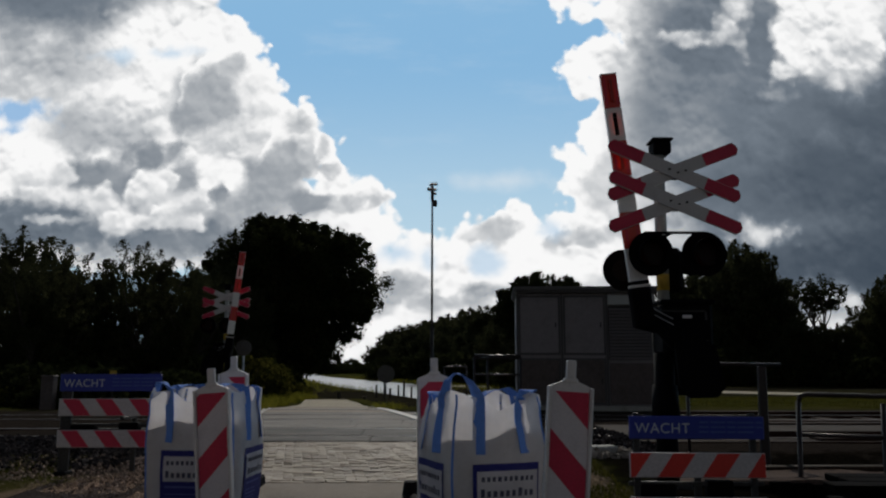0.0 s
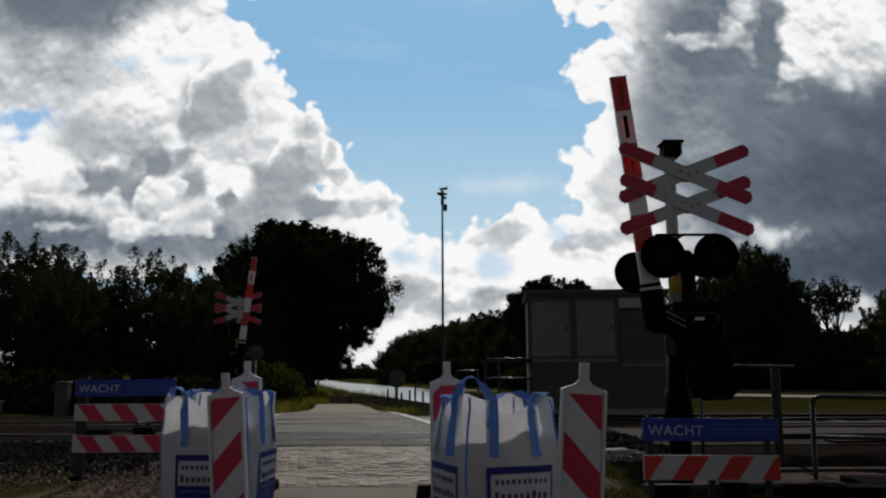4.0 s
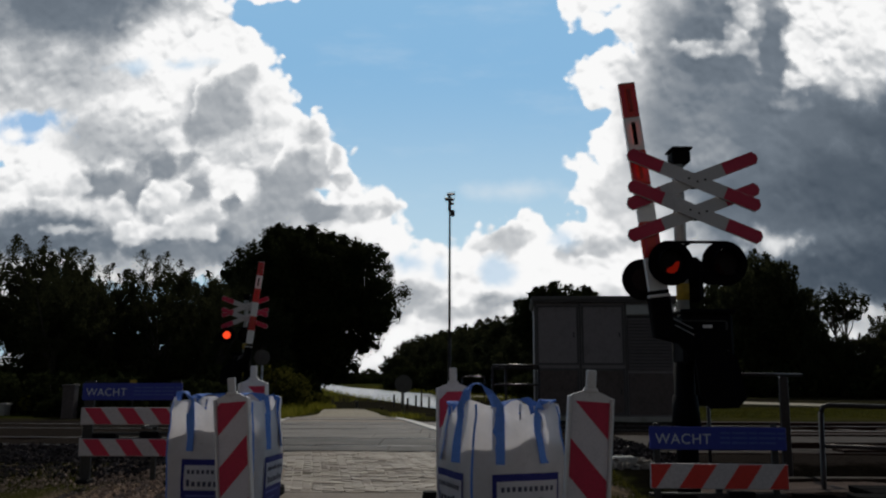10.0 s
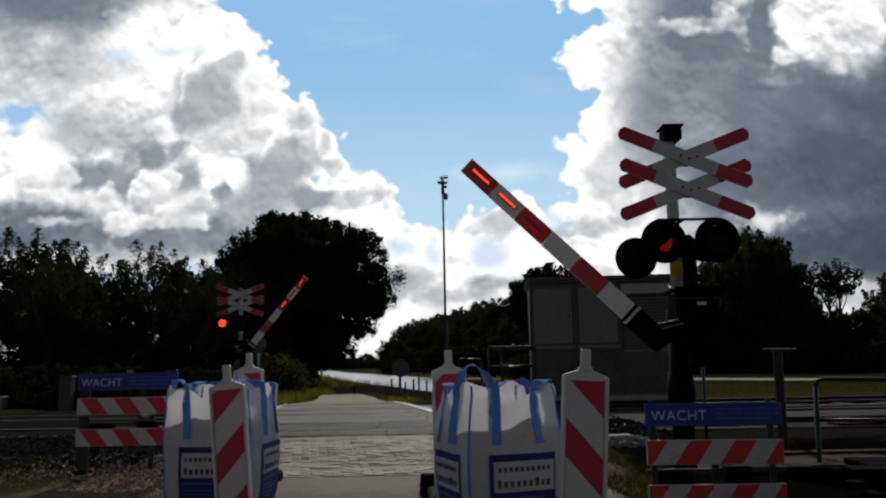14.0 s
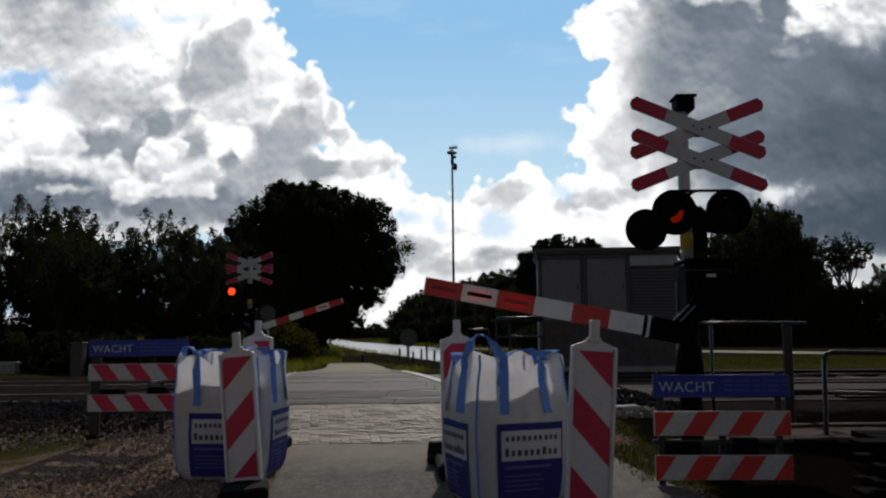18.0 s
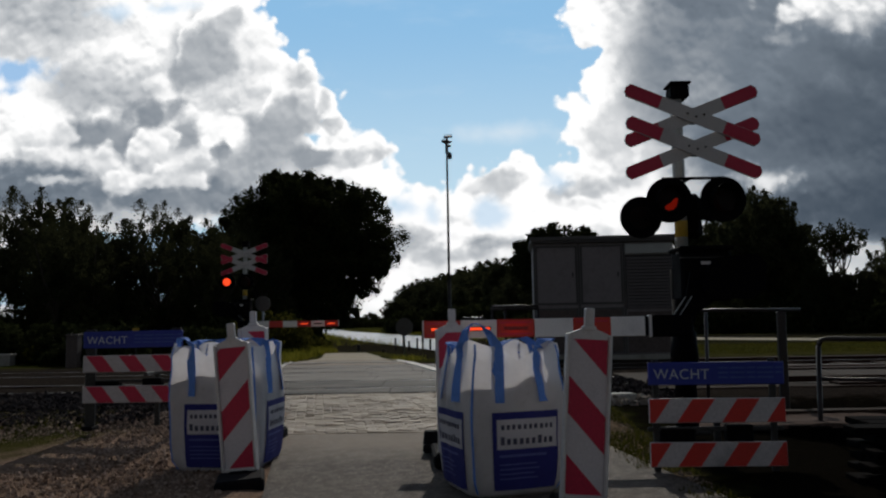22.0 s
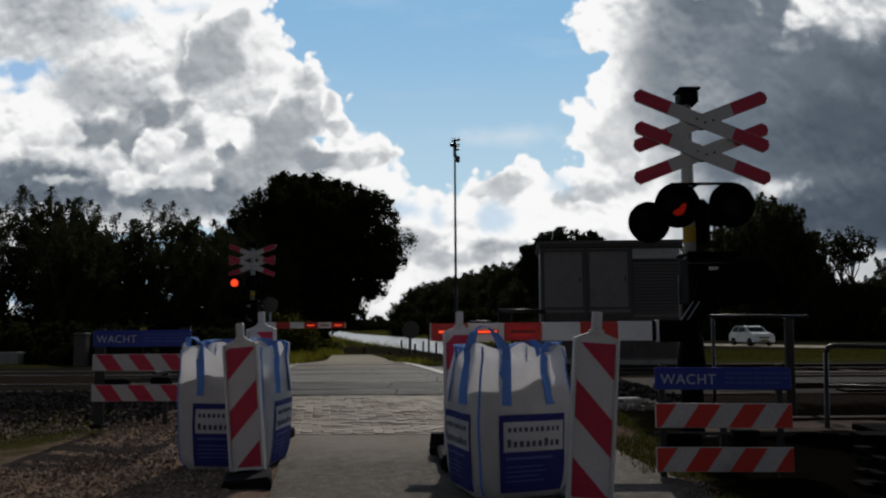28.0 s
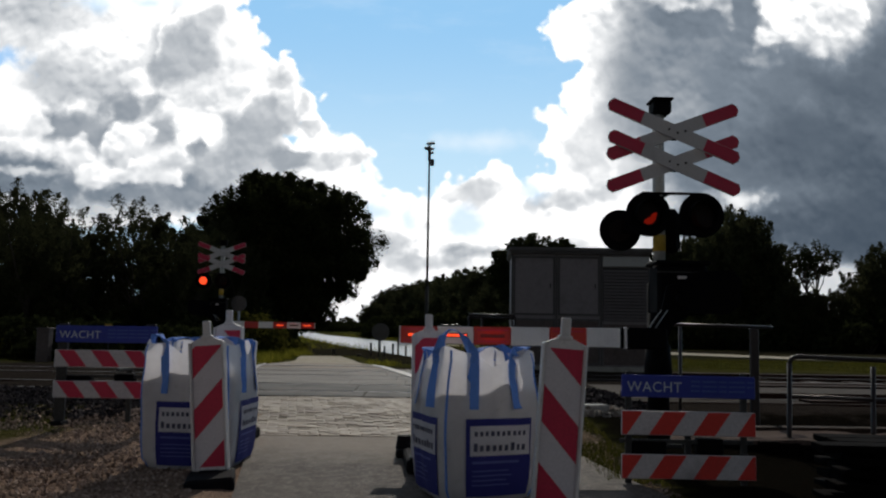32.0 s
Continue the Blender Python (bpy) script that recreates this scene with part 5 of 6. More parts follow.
# dark boards piled up beside the quay
pile = thing("board_pile", pose(3.36, 6.0, -0.12, 0, 0, -4), "pile of dark weathered boards stepping up beside the road", "timber pile")
for k in range(6):
    for j in range(3):
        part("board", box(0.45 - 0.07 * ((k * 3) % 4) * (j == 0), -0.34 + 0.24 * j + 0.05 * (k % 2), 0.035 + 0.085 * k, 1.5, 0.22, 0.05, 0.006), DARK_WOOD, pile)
    for x in (-0.1, 0.75):
        if k < 5:
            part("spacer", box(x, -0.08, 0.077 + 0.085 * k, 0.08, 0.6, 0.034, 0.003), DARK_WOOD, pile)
for k in range(9):
    stone = thing("bank_stone", pose(*[(5.6, 23.0), (7.5, 23.3), (8.9, 22.9), (9.35, 23.5), (9.75, 23.2), (10.3, 23.4), (11.4, 23.8), (6.4, 22.6), (12.5, 24.0)][k], -0.2, 0, 0, 40 * k), "pale lump of stone on the canal bank", "stone", "pale bank stones")
    bm = bmesh.new()
    bmesh.ops.create_icosphere(bm, subdivisions=2, radius=0.2 + 0.03 * (k % 3))
    for v in bm.verts:
        v.co = Vector((v.co.x * 1.5, v.co.y, v.co.z * 0.75)) * (1 + 0.3 * noise.noise(v.co * 4 + Vector((k, 0, 0))))
    part("stone_body", bm, STONE, stone, smooth=True)

strip("far_road", [(40, 60, 71, -0.57), (43.5, 48.5, 61, -0.57), (47, 40, 49, -0.57), (51, 31.5, 40.5, -0.57), (55.6, 25.2, 32.4, -0.57), (62.2, 19.8, 26.4, -0.57), (69.5, 14, 21.2, -0.58), (83, 8, 15.5, -0.80), (100, -1, 6, -0.83)], PATH_GRAVEL, "pale road on the far canal bank", "road")

# round traffic signs seen from behind
for x, y, z, r in ((-4.88, 21.4, 1.45, 0.21), (-1.55, 30.0, 1.15, 0.33)):
    rs = thing("round_sign", pose(x, y, ground_z(x, y)), "grey back of a round traffic sign on a post", "traffic sign")
    part("sign_post", tube((0, 0.03, 0), (0, 0.03, z + 0.25), 0.03, seg=10), GALV, rs, smooth=True)
    part("sign_disc", tube((0, -0.012, z + 0.1), (0, 0.0, z + 0.1), r, seg=28), SHED_TRIM, rs)

box_post = thing("cable_cabinet", pose(-9.45, 20.4, 0.1), "narrow grey concrete cable cabinet beyond the tracks", "cabinet")
part("cabinet_body", box(0, 0, 0.42, 0.30, 0.26, 0.84, 0.02), SHED_LOW, box_post)
part("cabinet_lid", box(0, 0, 0.86, 0.33, 0.29, 0.05, 0.012), SHED_LOW, box_post)
low_wall = thing("low_wall", pose(-12.3, 21.8, 0.1), "short low concrete wall beyond the tracks", "wall")
part("wall_body", box(0, 0, 0.16, 1.1, 0.3, 0.32, 0.015), CONCRETE, low_wall)
part("wall_cap", box(0, 0, 0.345, 1.16, 0.36, 0.05, 0.01), STONE, low_wall)
marker = thing("track_marker", pose(-7.95, 20.6, 0.1), "small yellow marker plate on a thin post", "marker")
part("marker_post", tube((0, 0, 0), (0, 0, 0.9), 0.02, seg=8), DARK_STEEL, marker)
part("marker_plate", box(0, -0.025, 0.93, 0.17, 0.012, 0.15, 0.004), YELLOW, marker)

slab = thing("concrete_block", pose(2.12, 9.9, 0.15, 0, 0, 12), "pale broken concrete block beside the crossing", "block")
part("block_body", box(0, 0, 0.04, 0.34, 0.22, 0.1, 0.02), STONE, slab)
tank = thing("black_cone_foot", pose(-0.16, 6.95, 0.05), "black rubber foot lying on the road edge", "rubber foot")
foot = box(0.03, 0, 0.035, 0.16, 0.30, 0.07, 0.02)
tube((0.02, 0, 0.06), (0.02, 0, 0.17), 0.075, 0.06, 14, foot)
part("foot_block", foot, RUBBER, tank)

# ---- signs, bags and beacons ----


def clip_poly(pts, x0, x1, z0, z1):
    """An outline cut off at an upright rectangle."""
    for axis, lim, keep in ((0, x0, 1), (0, x1, -1), (1, z0, 1), (1, z1, -1)):
        res = []
        for i, p in enumerate(pts):
            q = pts[(i + 1) % len(pts)]
            a, b = keep * (p[axis] - lim), keep * (q[axis] - lim)
            if a >= 0:
                res.append(p)
            if (a > 0) != (b > 0) and a != b:
                k = a / (a - b)
                res.append((p[0] + k * (q[0] - p[0]), p[1] + k * (q[1] - p[1])))
        pts = res
        if len(pts) < 3:
            return []
    return pts


def beacon(m, label, slope, first, back=-0.14, depth=0.62, turn=0.0):
    """A marker beacon: a framed plate with slanting stripes, a stem on top, a rubber foot. first: where the lowest red stripe starts at its left edge."""
    ob = thing("traffic_beacon", m, label, "beacon", "marker beacons by the road")
    leg, w = 0.11, 0.134
    rim = [(-w, leg), (w, leg), (w, leg + 0.945), (0.035, leg + 0.985), (-0.035, leg + 0.985), (-w, leg + 0.945)]
    part("frame", polygon(rim, 0.035, at=Matrix.Translation((0, -0.012, 0))), PLASTIC, ob)
    for x in (-w + 0.010, w - 0.010):
        part("edge", box(x, -0.018, leg + 0.475, 0.02, 0.05, 0.945, 0.006), PLASTIC, ob)
    part("edge", box(0, -0.018, leg + 0.012, 2 * w - 0.042, 0.05, 0.022, 0.006), PLASTIC, ob)
    plate = box(0, -0.0150, leg + 0.475, 2 * w - 0.044, 0.004, 0.90, 0.0)
    part("plate", plate, WHITE, ob)
    x0, z0, z1 = w - 0.024, leg + 0.028, leg + 0.92
    for k in range(-1, 4):
        z = first + 0.45 * k
        pts = clip_poly([(-x0, z), (x0, z + slope * 2 * x0), (x0, z + slope * 2 * x0 + 0.215), (-x0, z + 0.215)], -x0, x0, z0, z1)
        if pts:
            part("red_stripe", polygon(pts, 0.003, at=Matrix.Translation((0, -0.0205, 0))), RED, ob)
    bm = box(0, 0.005, leg + 1.035, 0.058, 0.04, 0.14, 0.008)
    box(0, 0.005, leg + 0.985, 0.085, 0.046, 0.03, 0.008, bm=bm)
    part("stem", bm, PLASTIC, ob)
    part("foot_post", box(0, 0.005, 0.09, 0.055, 0.035, 0.16, 0.004), PLASTIC, ob)
    foot = box(-back * math.sin(radians(turn)), back * math.cos(radians(turn)), 0.055, 0.34, depth, 0.11, 0.02, rot=pose(0, 0, 0, 0, 0, turn))
    box(0, 0.005, 0.095, 0.16, 0.2, 0.05, 0.015, bm=foot)
    part("foot", foot, RUBBER, ob, "black recycled rubber foot")
    return ob


beacon(pose(0.768, 4.75, 0.0, 0, 4.0, 2), "red and white striped marker beacon in front of a bulk bag", -1.05, 0.15)
beacon(pose(-1.54, 6.1, -0.05, 0, -4.6, -3), "red and white striped marker beacon before a bulk bag", 1.05, 0.34, -0.17, 0.50, 15.0)
beacon(pose(0.06, 6.32, 0.03, 0, -0.6, 4), "red and white marker beacon half hidden by a bulk bag", 1.05, 0.30, 0.2)
beacon(pose(-1.74, 7.35, 0.055, 0, -1.2, -4), "red and white marker beacon behind a bulk bag", -1.05, 0.2, 0.2)


def fabric_material():
    n = Nodes("woven_white_fabric")
    co = n.coords()
    weave = n.t.nodes.new("ShaderNodeTexWave")
    n.put(weave.inputs["Vector"], co)
    weave.inputs["Scale"].default_value = 60
    weave.inputs["Distortion"].default_value = 1.5
    broad = n.noise(co, 5.0, 5, 0.6)
    c = n.mix(n.smooth(broad, 0.35, 0.75), (0.88, 0.85, 0.87), (0.76, 0.73, 0.75))
    c = n.mix(n.smooth(n.noise(co, 14.0, 4, 0.6), 0.6, 0.8, 0.0, 0.3), c, (0.42, 0.40, 0.36))
    d = n.t.nodes.new("ShaderNodeBsdfDiffuse")
    n.put(d.inputs[0], c)
    tr = n.t.nodes.new("ShaderNodeBsdfTranslucent")
    n.put(tr.inputs[0], c)
    b = n.t.nodes.new("ShaderNodeBump")
    b.inputs["Strength"].default_value = 0.35
    b.inputs["Distance"].default_value = 0.012
    n.put(b.inputs["Height"], n.math("ADD", broad, n.math("MULTIPLY", weave.outputs[1], 0.08)))
    n.t.links.new(b.outputs[0], d.inputs["Normal"])
    m = n.t.nodes.new("ShaderNodeMixShader")
    m.inputs[0].default_value = 0.42
    n.t.links.new(d.outputs[0], m.inputs[1])
    n.t.links.new(tr.outputs[0], m.inputs[2])
    n.t.links.new(m.outputs[0], n.out.inputs["Surface"])
    return n.mat


FABRIC = fabric_material()
SAND = worn("grey_sand", (0.22, 0.20, 0.17), 0.95, grain=50, vary=0.3, bump=0.6)


def bag(m, label, seed, loops, half, fill=0.72, top=0.98, draw=0.12):
    """An open woven bag: bulging filled body, slack rim, webbing loops, printed panels."""
    ob = thing("bulk_bag", m, label, "bag", "bulk bags by the road")

    def skin(a, z, off=0.0):
        k = z / top
        r = half * (0.90 + 0.10 * math.sin(math.pi * min(1.0, 0.04 + 0.85 * k)) + 0.02 * k)
        r *= 1 - draw * step(0.58 * top, top, z)
        c, s = math.cos(a), math.sin(a)
        e = 5.5 if z > 0.1 else 4.0
        r = r / (abs(c) ** e + abs(s) ** e) ** (1 / e)
        slack = step(fill, top, z)
        r += 0.012 * noise.noise((4 * c + seed, 4 * s, 3.5 * z)) + 0.055 * slack * noise.noise((3 * c + seed, 3 * s, 5 * z + 9)) + 0.006 * noise.noise((9 * c + seed, 9 * s, 7 * z))
        if z < 0.06:
            r -= 0.05 * (1 - z / 0.06)
        return Vector(((r + off) * c, (r + off) * s, z))

    def rim(a):
        corner = abs(math.sin(2 * a))
        return top - 0.085 * (1 - corner) + 0.02 * corner ** 3 + 0.055 * noise.noise((2.3 * math.cos(a) + seed, 2.3 * math.sin(a), 0))

    n, rows = 96, 30
    bm = bmesh.new()
    rings = []
    for j in range(rows + 1):
        ring = []
        for i in range(n):
            a = 2 * math.pi * i / n
            ring.append(bm.verts.new(skin(a, 0.012 + (rim(a) - 0.012) * j / rows)))
        rings.append(ring)
    for a, b in zip(rings, rings[1:]):
        for i in range(n):
            bm.faces.new((a[i], a[(i + 1) % n], b[(i + 1) % n], b[i]))
    bm.faces.new(rings[0][::-1])
    part("body", bm, FABRIC, ob, "white woven plastic fabric", smooth=True)
    # the load inside, heaped to one side
    def level(a):
        return fill - 0.01 + 0.055 * math.sin(a + 2.6) + 0.05 * noise.noise((2 * math.cos(a), 2 * math.sin(a), seed + 4))

    bm = bmesh.new()
    centre = bm.verts.new((0, 0, fill + 0.06))
    last = None
    for f in (0.4, 0.75, 0.97):
        ring = []
        for i in range(48):
            a = 2 * math.pi * i / 48
            p = skin(a, level(a)) * f
            ring.append(bm.verts.new((p.x, p.y, level(a) - 0.02 + 0.09 * (1 - f) + 0.025 * noise.noise((5 * p.x, 5 * p.y, seed)))))
        for i in range(48):
            j = (i + 1) % 48
            bm.faces.new((centre, ring[i], ring[j]) if last is None else (last[i], ring[i], ring[j], last[j]))
        last = ring
    low = [bm.verts.new(skin(2 * math.pi * i / 48, 0.1) * 0.96) for i in range(48)]
    for i in range(48):
        bm.faces.new((last[i], low[i], low[(i + 1) % 48], last[(i + 1) % 48]))
    part("load", bm, SAND, ob, "pale sand filling the bag", smooth=True)
    # seams along the corners
    for k in range(4):
        a = math.pi / 4 + k * math.pi / 2
        pts = [skin(a, 0.04 + (rim(a) - 0.06) * i / 14, 0.003) for i in range(15)]
        part("seam", ribbon(pts, Vector((-math.sin(a), math.cos(a), 0)), 0.014, 0.006), STRAP, ob)
    # lifting loops: up one face, over the corner, down the next
    for k in range(4):
        c = math.pi / 4 + k * math.pi / 2
        da = 0.42 + 0.14 * noise.noise((seed * 1.7, 2.3 * k, 0.5))
        tip = skin(c, top * 0.98) * (1.0 if loops[k] > 0.1 else 0.86)
        tip.z = top + loops[k]
        lean = Vector((0.06 * noise.noise((seed, k, 3)), 0.06 * noise.noise((seed, k, 5)), 0))
        pts, sides = [], []
        for z in (0.62, 0.72, 0.82, 0.9):
            pts.append(skin(c - da, z, 0.006))
            sides.append(Vector((-math.sin(c - da), math.cos(c - da), 0)))
        a0, a1 = skin(c - da, rim(c - da), 0.008), skin(c + da, rim(c + da), 0.008)
        for f in (0.0, 0.18, 0.36, 0.5, 0.64, 0.82, 1.0):
            flat = a0.lerp(a1, f)
            lift = math.sin(math.pi * f) ** 0.8
            bow = tip - (a0 + a1) / 2
            pts.append(flat + bow * lift + lean * lift)
            tw = math.pi * f
            sides.append(Vector((-math.sin(c), math.cos(c), 0)) * math.cos(tw) * (1 if f < 0.5 else -1) + Vector((math.cos(c), math.sin(c), 0)) * math.sin(tw))
        for z in (0.9, 0.82, 0.72, 0.62):
            pts.append(skin(c + da, z, 0.006))
            sides.append(Vector((-math.sin(c + da), math.cos(c + da), 0)))
        part("lifting_loop", ribbon(pts, sides, 0.082, 0.006), STRAP, ob, "blue webbing lifting loop")

    def patch(face, u0, u1, z0, z1, off, name, material):
        bm = bmesh.new()
        c = face * math.pi / 2
        grid = []
        for j in range(9):
            z = z0 + (z1 - z0) * j / 8
            grid.append([bm.verts.new(skin(c + math.atan2(u0 + (u1 - u0) * i / 12, half), z, off)) for i in range(13)])
        for a, b in zip(grid, grid[1:]):
            for i in range(12):
                bm.faces.new((a[i], a[i + 1], b[i + 1], b[i]))
        return part(name, bm, material, ob, smooth=True)

    for face in range(4):
        patch(face, -0.205, 0.265, 0.065, 0.56, 0.007, "printed_panel", PRINT)
        patch(face, -0.175, 0.25, 0.325, 0.515, 0.011, "white_field", FABRIC)
        for i in range(10):
            u = -0.145 + 0.037 * i
            patch(face, u, u + 0.021, 0.450, 0.480, 0.015, "plain_bar", PRINT_DARK)
        for i in range(9):
            u = -0.150 + 0.042 * i
            patch(face, u, u + 0.025, 0.355, 0.392 + 0.014 * (i in (0, 6)), 0.015, "plain_bar", PRINT_DARK)
        for z, u1 in ((0.275, 0.17), (0.225, 0.10), (0.195, 0.12), (0.165, 0.08), (0.135, 0.11)):
            patch(face, -0.16, u1, z, z + (0.016 if z > 0.25 else 0.008), 0.011, "plain_bar", PRINT_PALE)
    return ob


bag(pose(0.36, 5.60, 0.0, 0, 0, 19), "white woven bulk bag of sand with tall blue lifting loops", 3.0, (0.03, 0.02, 0.15, 0.04), 0.368, draw=0.09)
bag(pose(-1.83, 6.78, -0.03, 0, 0, -6), "white woven bulk bag of sand with limp blue straps", 8.0, (0.02, 0.03, 0.06, 0.05), 0.395, 0.76, 1.02, 0.05)


def lettering(text, size, m, material, parent, name="lettering"):
    cu = bpy.data.curves.new(name, "FONT")
    cu.body = text
    cu.size = size
    cu.extrude = 0.001
    cu.space_character = 1.08
    tmp = bpy.data.objects.new("tmp", cu)
    me = bpy.data.meshes.new_from_object(tmp)
    me.name = name
    bpy.data.objects.remove(tmp)
    me.materials.append(material)
    ob = new(name, me)
    ob.parent = parent
    ob.matrix_basis = m
    return ob


BOARD_WHITE = worn("dull_white_sheeting", (0.58, 0.54, 0.55), 0.5, dirty=0.4, vary=0.2)
RED_BOARD = worn("red_board_sheeting", (0.66, 0.032, 0.022), 0.4, dirty=0.2, vary=0.15)


def hek(m, label, slope, low, first, red, h, heights, leg):
    """Two striped boards under a blue warning plate, on two posts with feet."""
    ob = thing("warning_barrier", m, label, "barrier", "striped barriers with warning plates")
    w = 1.005
    for x in (0.06, 0.93):
        part("post", box(x, 0.035, (0.85 + low) / 2, leg, 0.03, 0.85 - low, 0.004), DARK_STEEL, ob)
        part("foot", box(x, 0.04, low + 0.02, leg + 0.01, 0.16, 0.04, 0.008), RUBBER, ob)
    part("back_leg", box(0.61, 0.34, (0.42 + low) / 2, 0.05, 0.03, 0.42 - low, 0.004), DARK_STEEL, ob)
    part("brace", box(0.61, 0.19, 0.40, 0.04, 0.29, 0.03, 0.004), DARK_STEEL, ob)
    part("crossbar", box(w / 2, 0.045, 0.335, w, 0.02, 0.03, 0.003), DARK_STEEL, ob)
    part("battery_box", box(0.68, 0.07, 0.30, 0.20, 0.08, 0.12, 0.01), BLACK, ob)
    part("battery_box", box(0.22, 0.07, 0.27, 0.26, 0.08, 0.14, 0.01), BLACK, ob)
    plate = part("blue_plate", box(w / 2, 0.0, 0.745, w, 0.022, 0.165, 0.006), BLUE, ob, "dark blue warning plate")
    lettering("WACHT", 0.105, pose(0.04, -0.0135, 0.705, 90, 0, 0), PALE, plate)
    for j in range(3):
        z = 0.785 - 0.035 * j
        x = 0.52
        for wd in (0.07, 0.11, 0.06, 0.12, 0.05)[: 5 - (j == 2)]:
            part("plain_bar", box(x + wd / 2, -0.0125, z, wd, 0.003, 0.014, 0), PALE_BLUE, plate)
            x += wd + 0.015
    for z in heights:
        board = part("board", box(w / 2, 0.0, z, w, 0.022, h, 0.004), BOARD_WHITE, ob, "white board with slanting stripes")
        for k in range(-1, 8):
            x = first + 0.33 * k
            pts = clip_poly([(x, z - h / 2), (x + 0.165, z - h / 2), (x + 0.165 + slope * h, z + h / 2), (x + slope * h, z + h / 2)], 0.004, w - 0.004, z - h / 2 + 0.004, z + h / 2 - 0.004)
            if pts:
                part("red_stripe", polygon(pts, 0.003, at=Matrix.Translation((0, -0.0135, 0))), red, board)
    return ob


hek(pose(1.485, 6.0, -0.01, 0, 0.4, 0), "blue warning plate over two red and white striped boards", 0.7, -0.06, -0.13, RED_BOARD, 0.178, (0.474, 0.156), 0.045)
hek(pose(-3.60, 8.0, 0.275, 0, -0.3, -3), "blue warning plate over striped boards behind a bulk bag", -0.8, -0.14, -0.17, RED, 0.165, (0.508, 0.208), 0.10)

# ---- crossing signals and booms ----
GLOW_NEAR = glow("lit_red_lens_seen_aslant", (1.0, 0.04, 0.015), 0.22)
GLOW_FAR = glow("lit_red_lens", (1.0, 0.07, 0.02), 2.6)
GLOW_BOOM = glow("lit_boom_lamp", (1.0, 0.075, 0.02), 2.6)
LAMP_RED = worn("unlit_boom_lamp", (0.28, 0.02, 0.012), 0.35, grain=30, dirty=0.1)
RED_GLASS = worn("dark_red_glass", (0.006, 0.0015, 0.0015), 0.5, grain=30, dirty=0.05, Specular_IOR_Level=0.15)


def turner(name, parent, at, shape, lit, dark):
    """A lamp insert with a glowing and a dark side, which turns about its axis."""
    ob = new(name)
    ob.parent = parent
    ob.location = at
    part("lit_side", shape(-0.004, 1.0), lit, ob)
    part("dark_side", shape(0.004, 1.25), dark, ob)
    return ob


def lamp(parent, x, y, z, r, glowing, hood=True, small=False):
    """A round black lamp: backing disc, hood, red lens and the insert that lights it."""
    b = part("lamp", tube((x, y, z), (x, y + 0.03, z), r, seg=32), BLACK, parent, "round black lamp with a red lens")
    if hood:
        bm = bmesh.new()
        outer, inner = [], []
        for dy in (0.0, -0.16):
            outer.append([bm.verts.new((x + 0.125 * math.cos(a), y + dy * (0.55 + 0.45 * math.sin(a)), z + 0.125 * math.sin(a))) for a in [math.pi * 2 * k / 28 for k in range(28)]])
        for k in range(28):
            bm.faces.new((outer[0][k], outer[0][(k + 1) % 28], outer[1][(k + 1) % 28], outer[1][k]))
        hoodob = part("hood", bm, BLACK, b)
        sol = hoodob.modifiers.new("thickness", "SOLIDIFY")
        sol.thickness = 0.006
    rim = tube((x, y - 0.004, z), (x, y + 0.004, z), r + 0.008, seg=32)
    part("rim", rim, BLACK, b)
    part("lens", tube((x, y - 0.012, z), (x, y - 0.002, z), 0.105, seg=24), RED_GLASS, b)
    if glowing is None:
        return None

    def shape(dy, k):
        if small:
            outline = [(0.066, 0.058), (0.052, 0.072), (0.018, 0.052), (0.002, 0.022), (-0.030, 0.004), (-0.058, -0.014), (-0.062, -0.046), (-0.030, -0.066), (0.016, -0.058), (0.046, -0.024), (0.058, 0.020)]
            return polygon([(0.9 * k * x, 0.8 * k * z) for x, z in outline[::-1]], 0.003, at=Matrix.Translation((0, dy - 0.0015, 0)))
        return tube((0, dy - 0.002, 0), (0, dy + 0.002, 0), 0.098 * (1 + 0.1 * (k - 1)), seg=24)
    return turner("lamp_insert", b, (x + (0.0 if not small else -0.005), y - (0.03 if not small else 0.075), z - (0.0 if not small else 0.05)), shape, glowing, RED_GLASS)


def arm(parent, cx, y, cz, angle, length=1.315, width=0.125):
    """One blade of the saint andrew's cross: white in the middle, red towards its cut-off ends."""
    rot = pose(0, 0, 0, 0, angle, 0)
    h, e = width / 2, length / 2
    blade = part("cross_blade", polygon([(-e + 0.03, -h), (e - 0.03, -h), (e, -h + 0.04), (e, h - 0.04), (e - 0.03, h), (-e + 0.03, h), (-e, h - 0.04), (-e, -h + 0.04)], 0.018,
                                         at=Matrix.Translation((cx, y, cz)) @ rot), CROSS_WHITE, parent, "white blade with dark red ends")
    for s in (-1, 1):
        pts = [(s * (e - 0.33), -h + 0.004), (s * (e - 0.034), -h + 0.004), (s * (e - 0.004), -h + 0.042), (s * (e - 0.004), h - 0.042), (s * (e - 0.034), h - 0.004), (s * (e - 0.33), h - 0.004)]
        part("red_end", polygon(pts, 0.004, at=Matrix.Translation((cx, y - 0.0045, cz)) @ rot), RED, blade)
    return blade


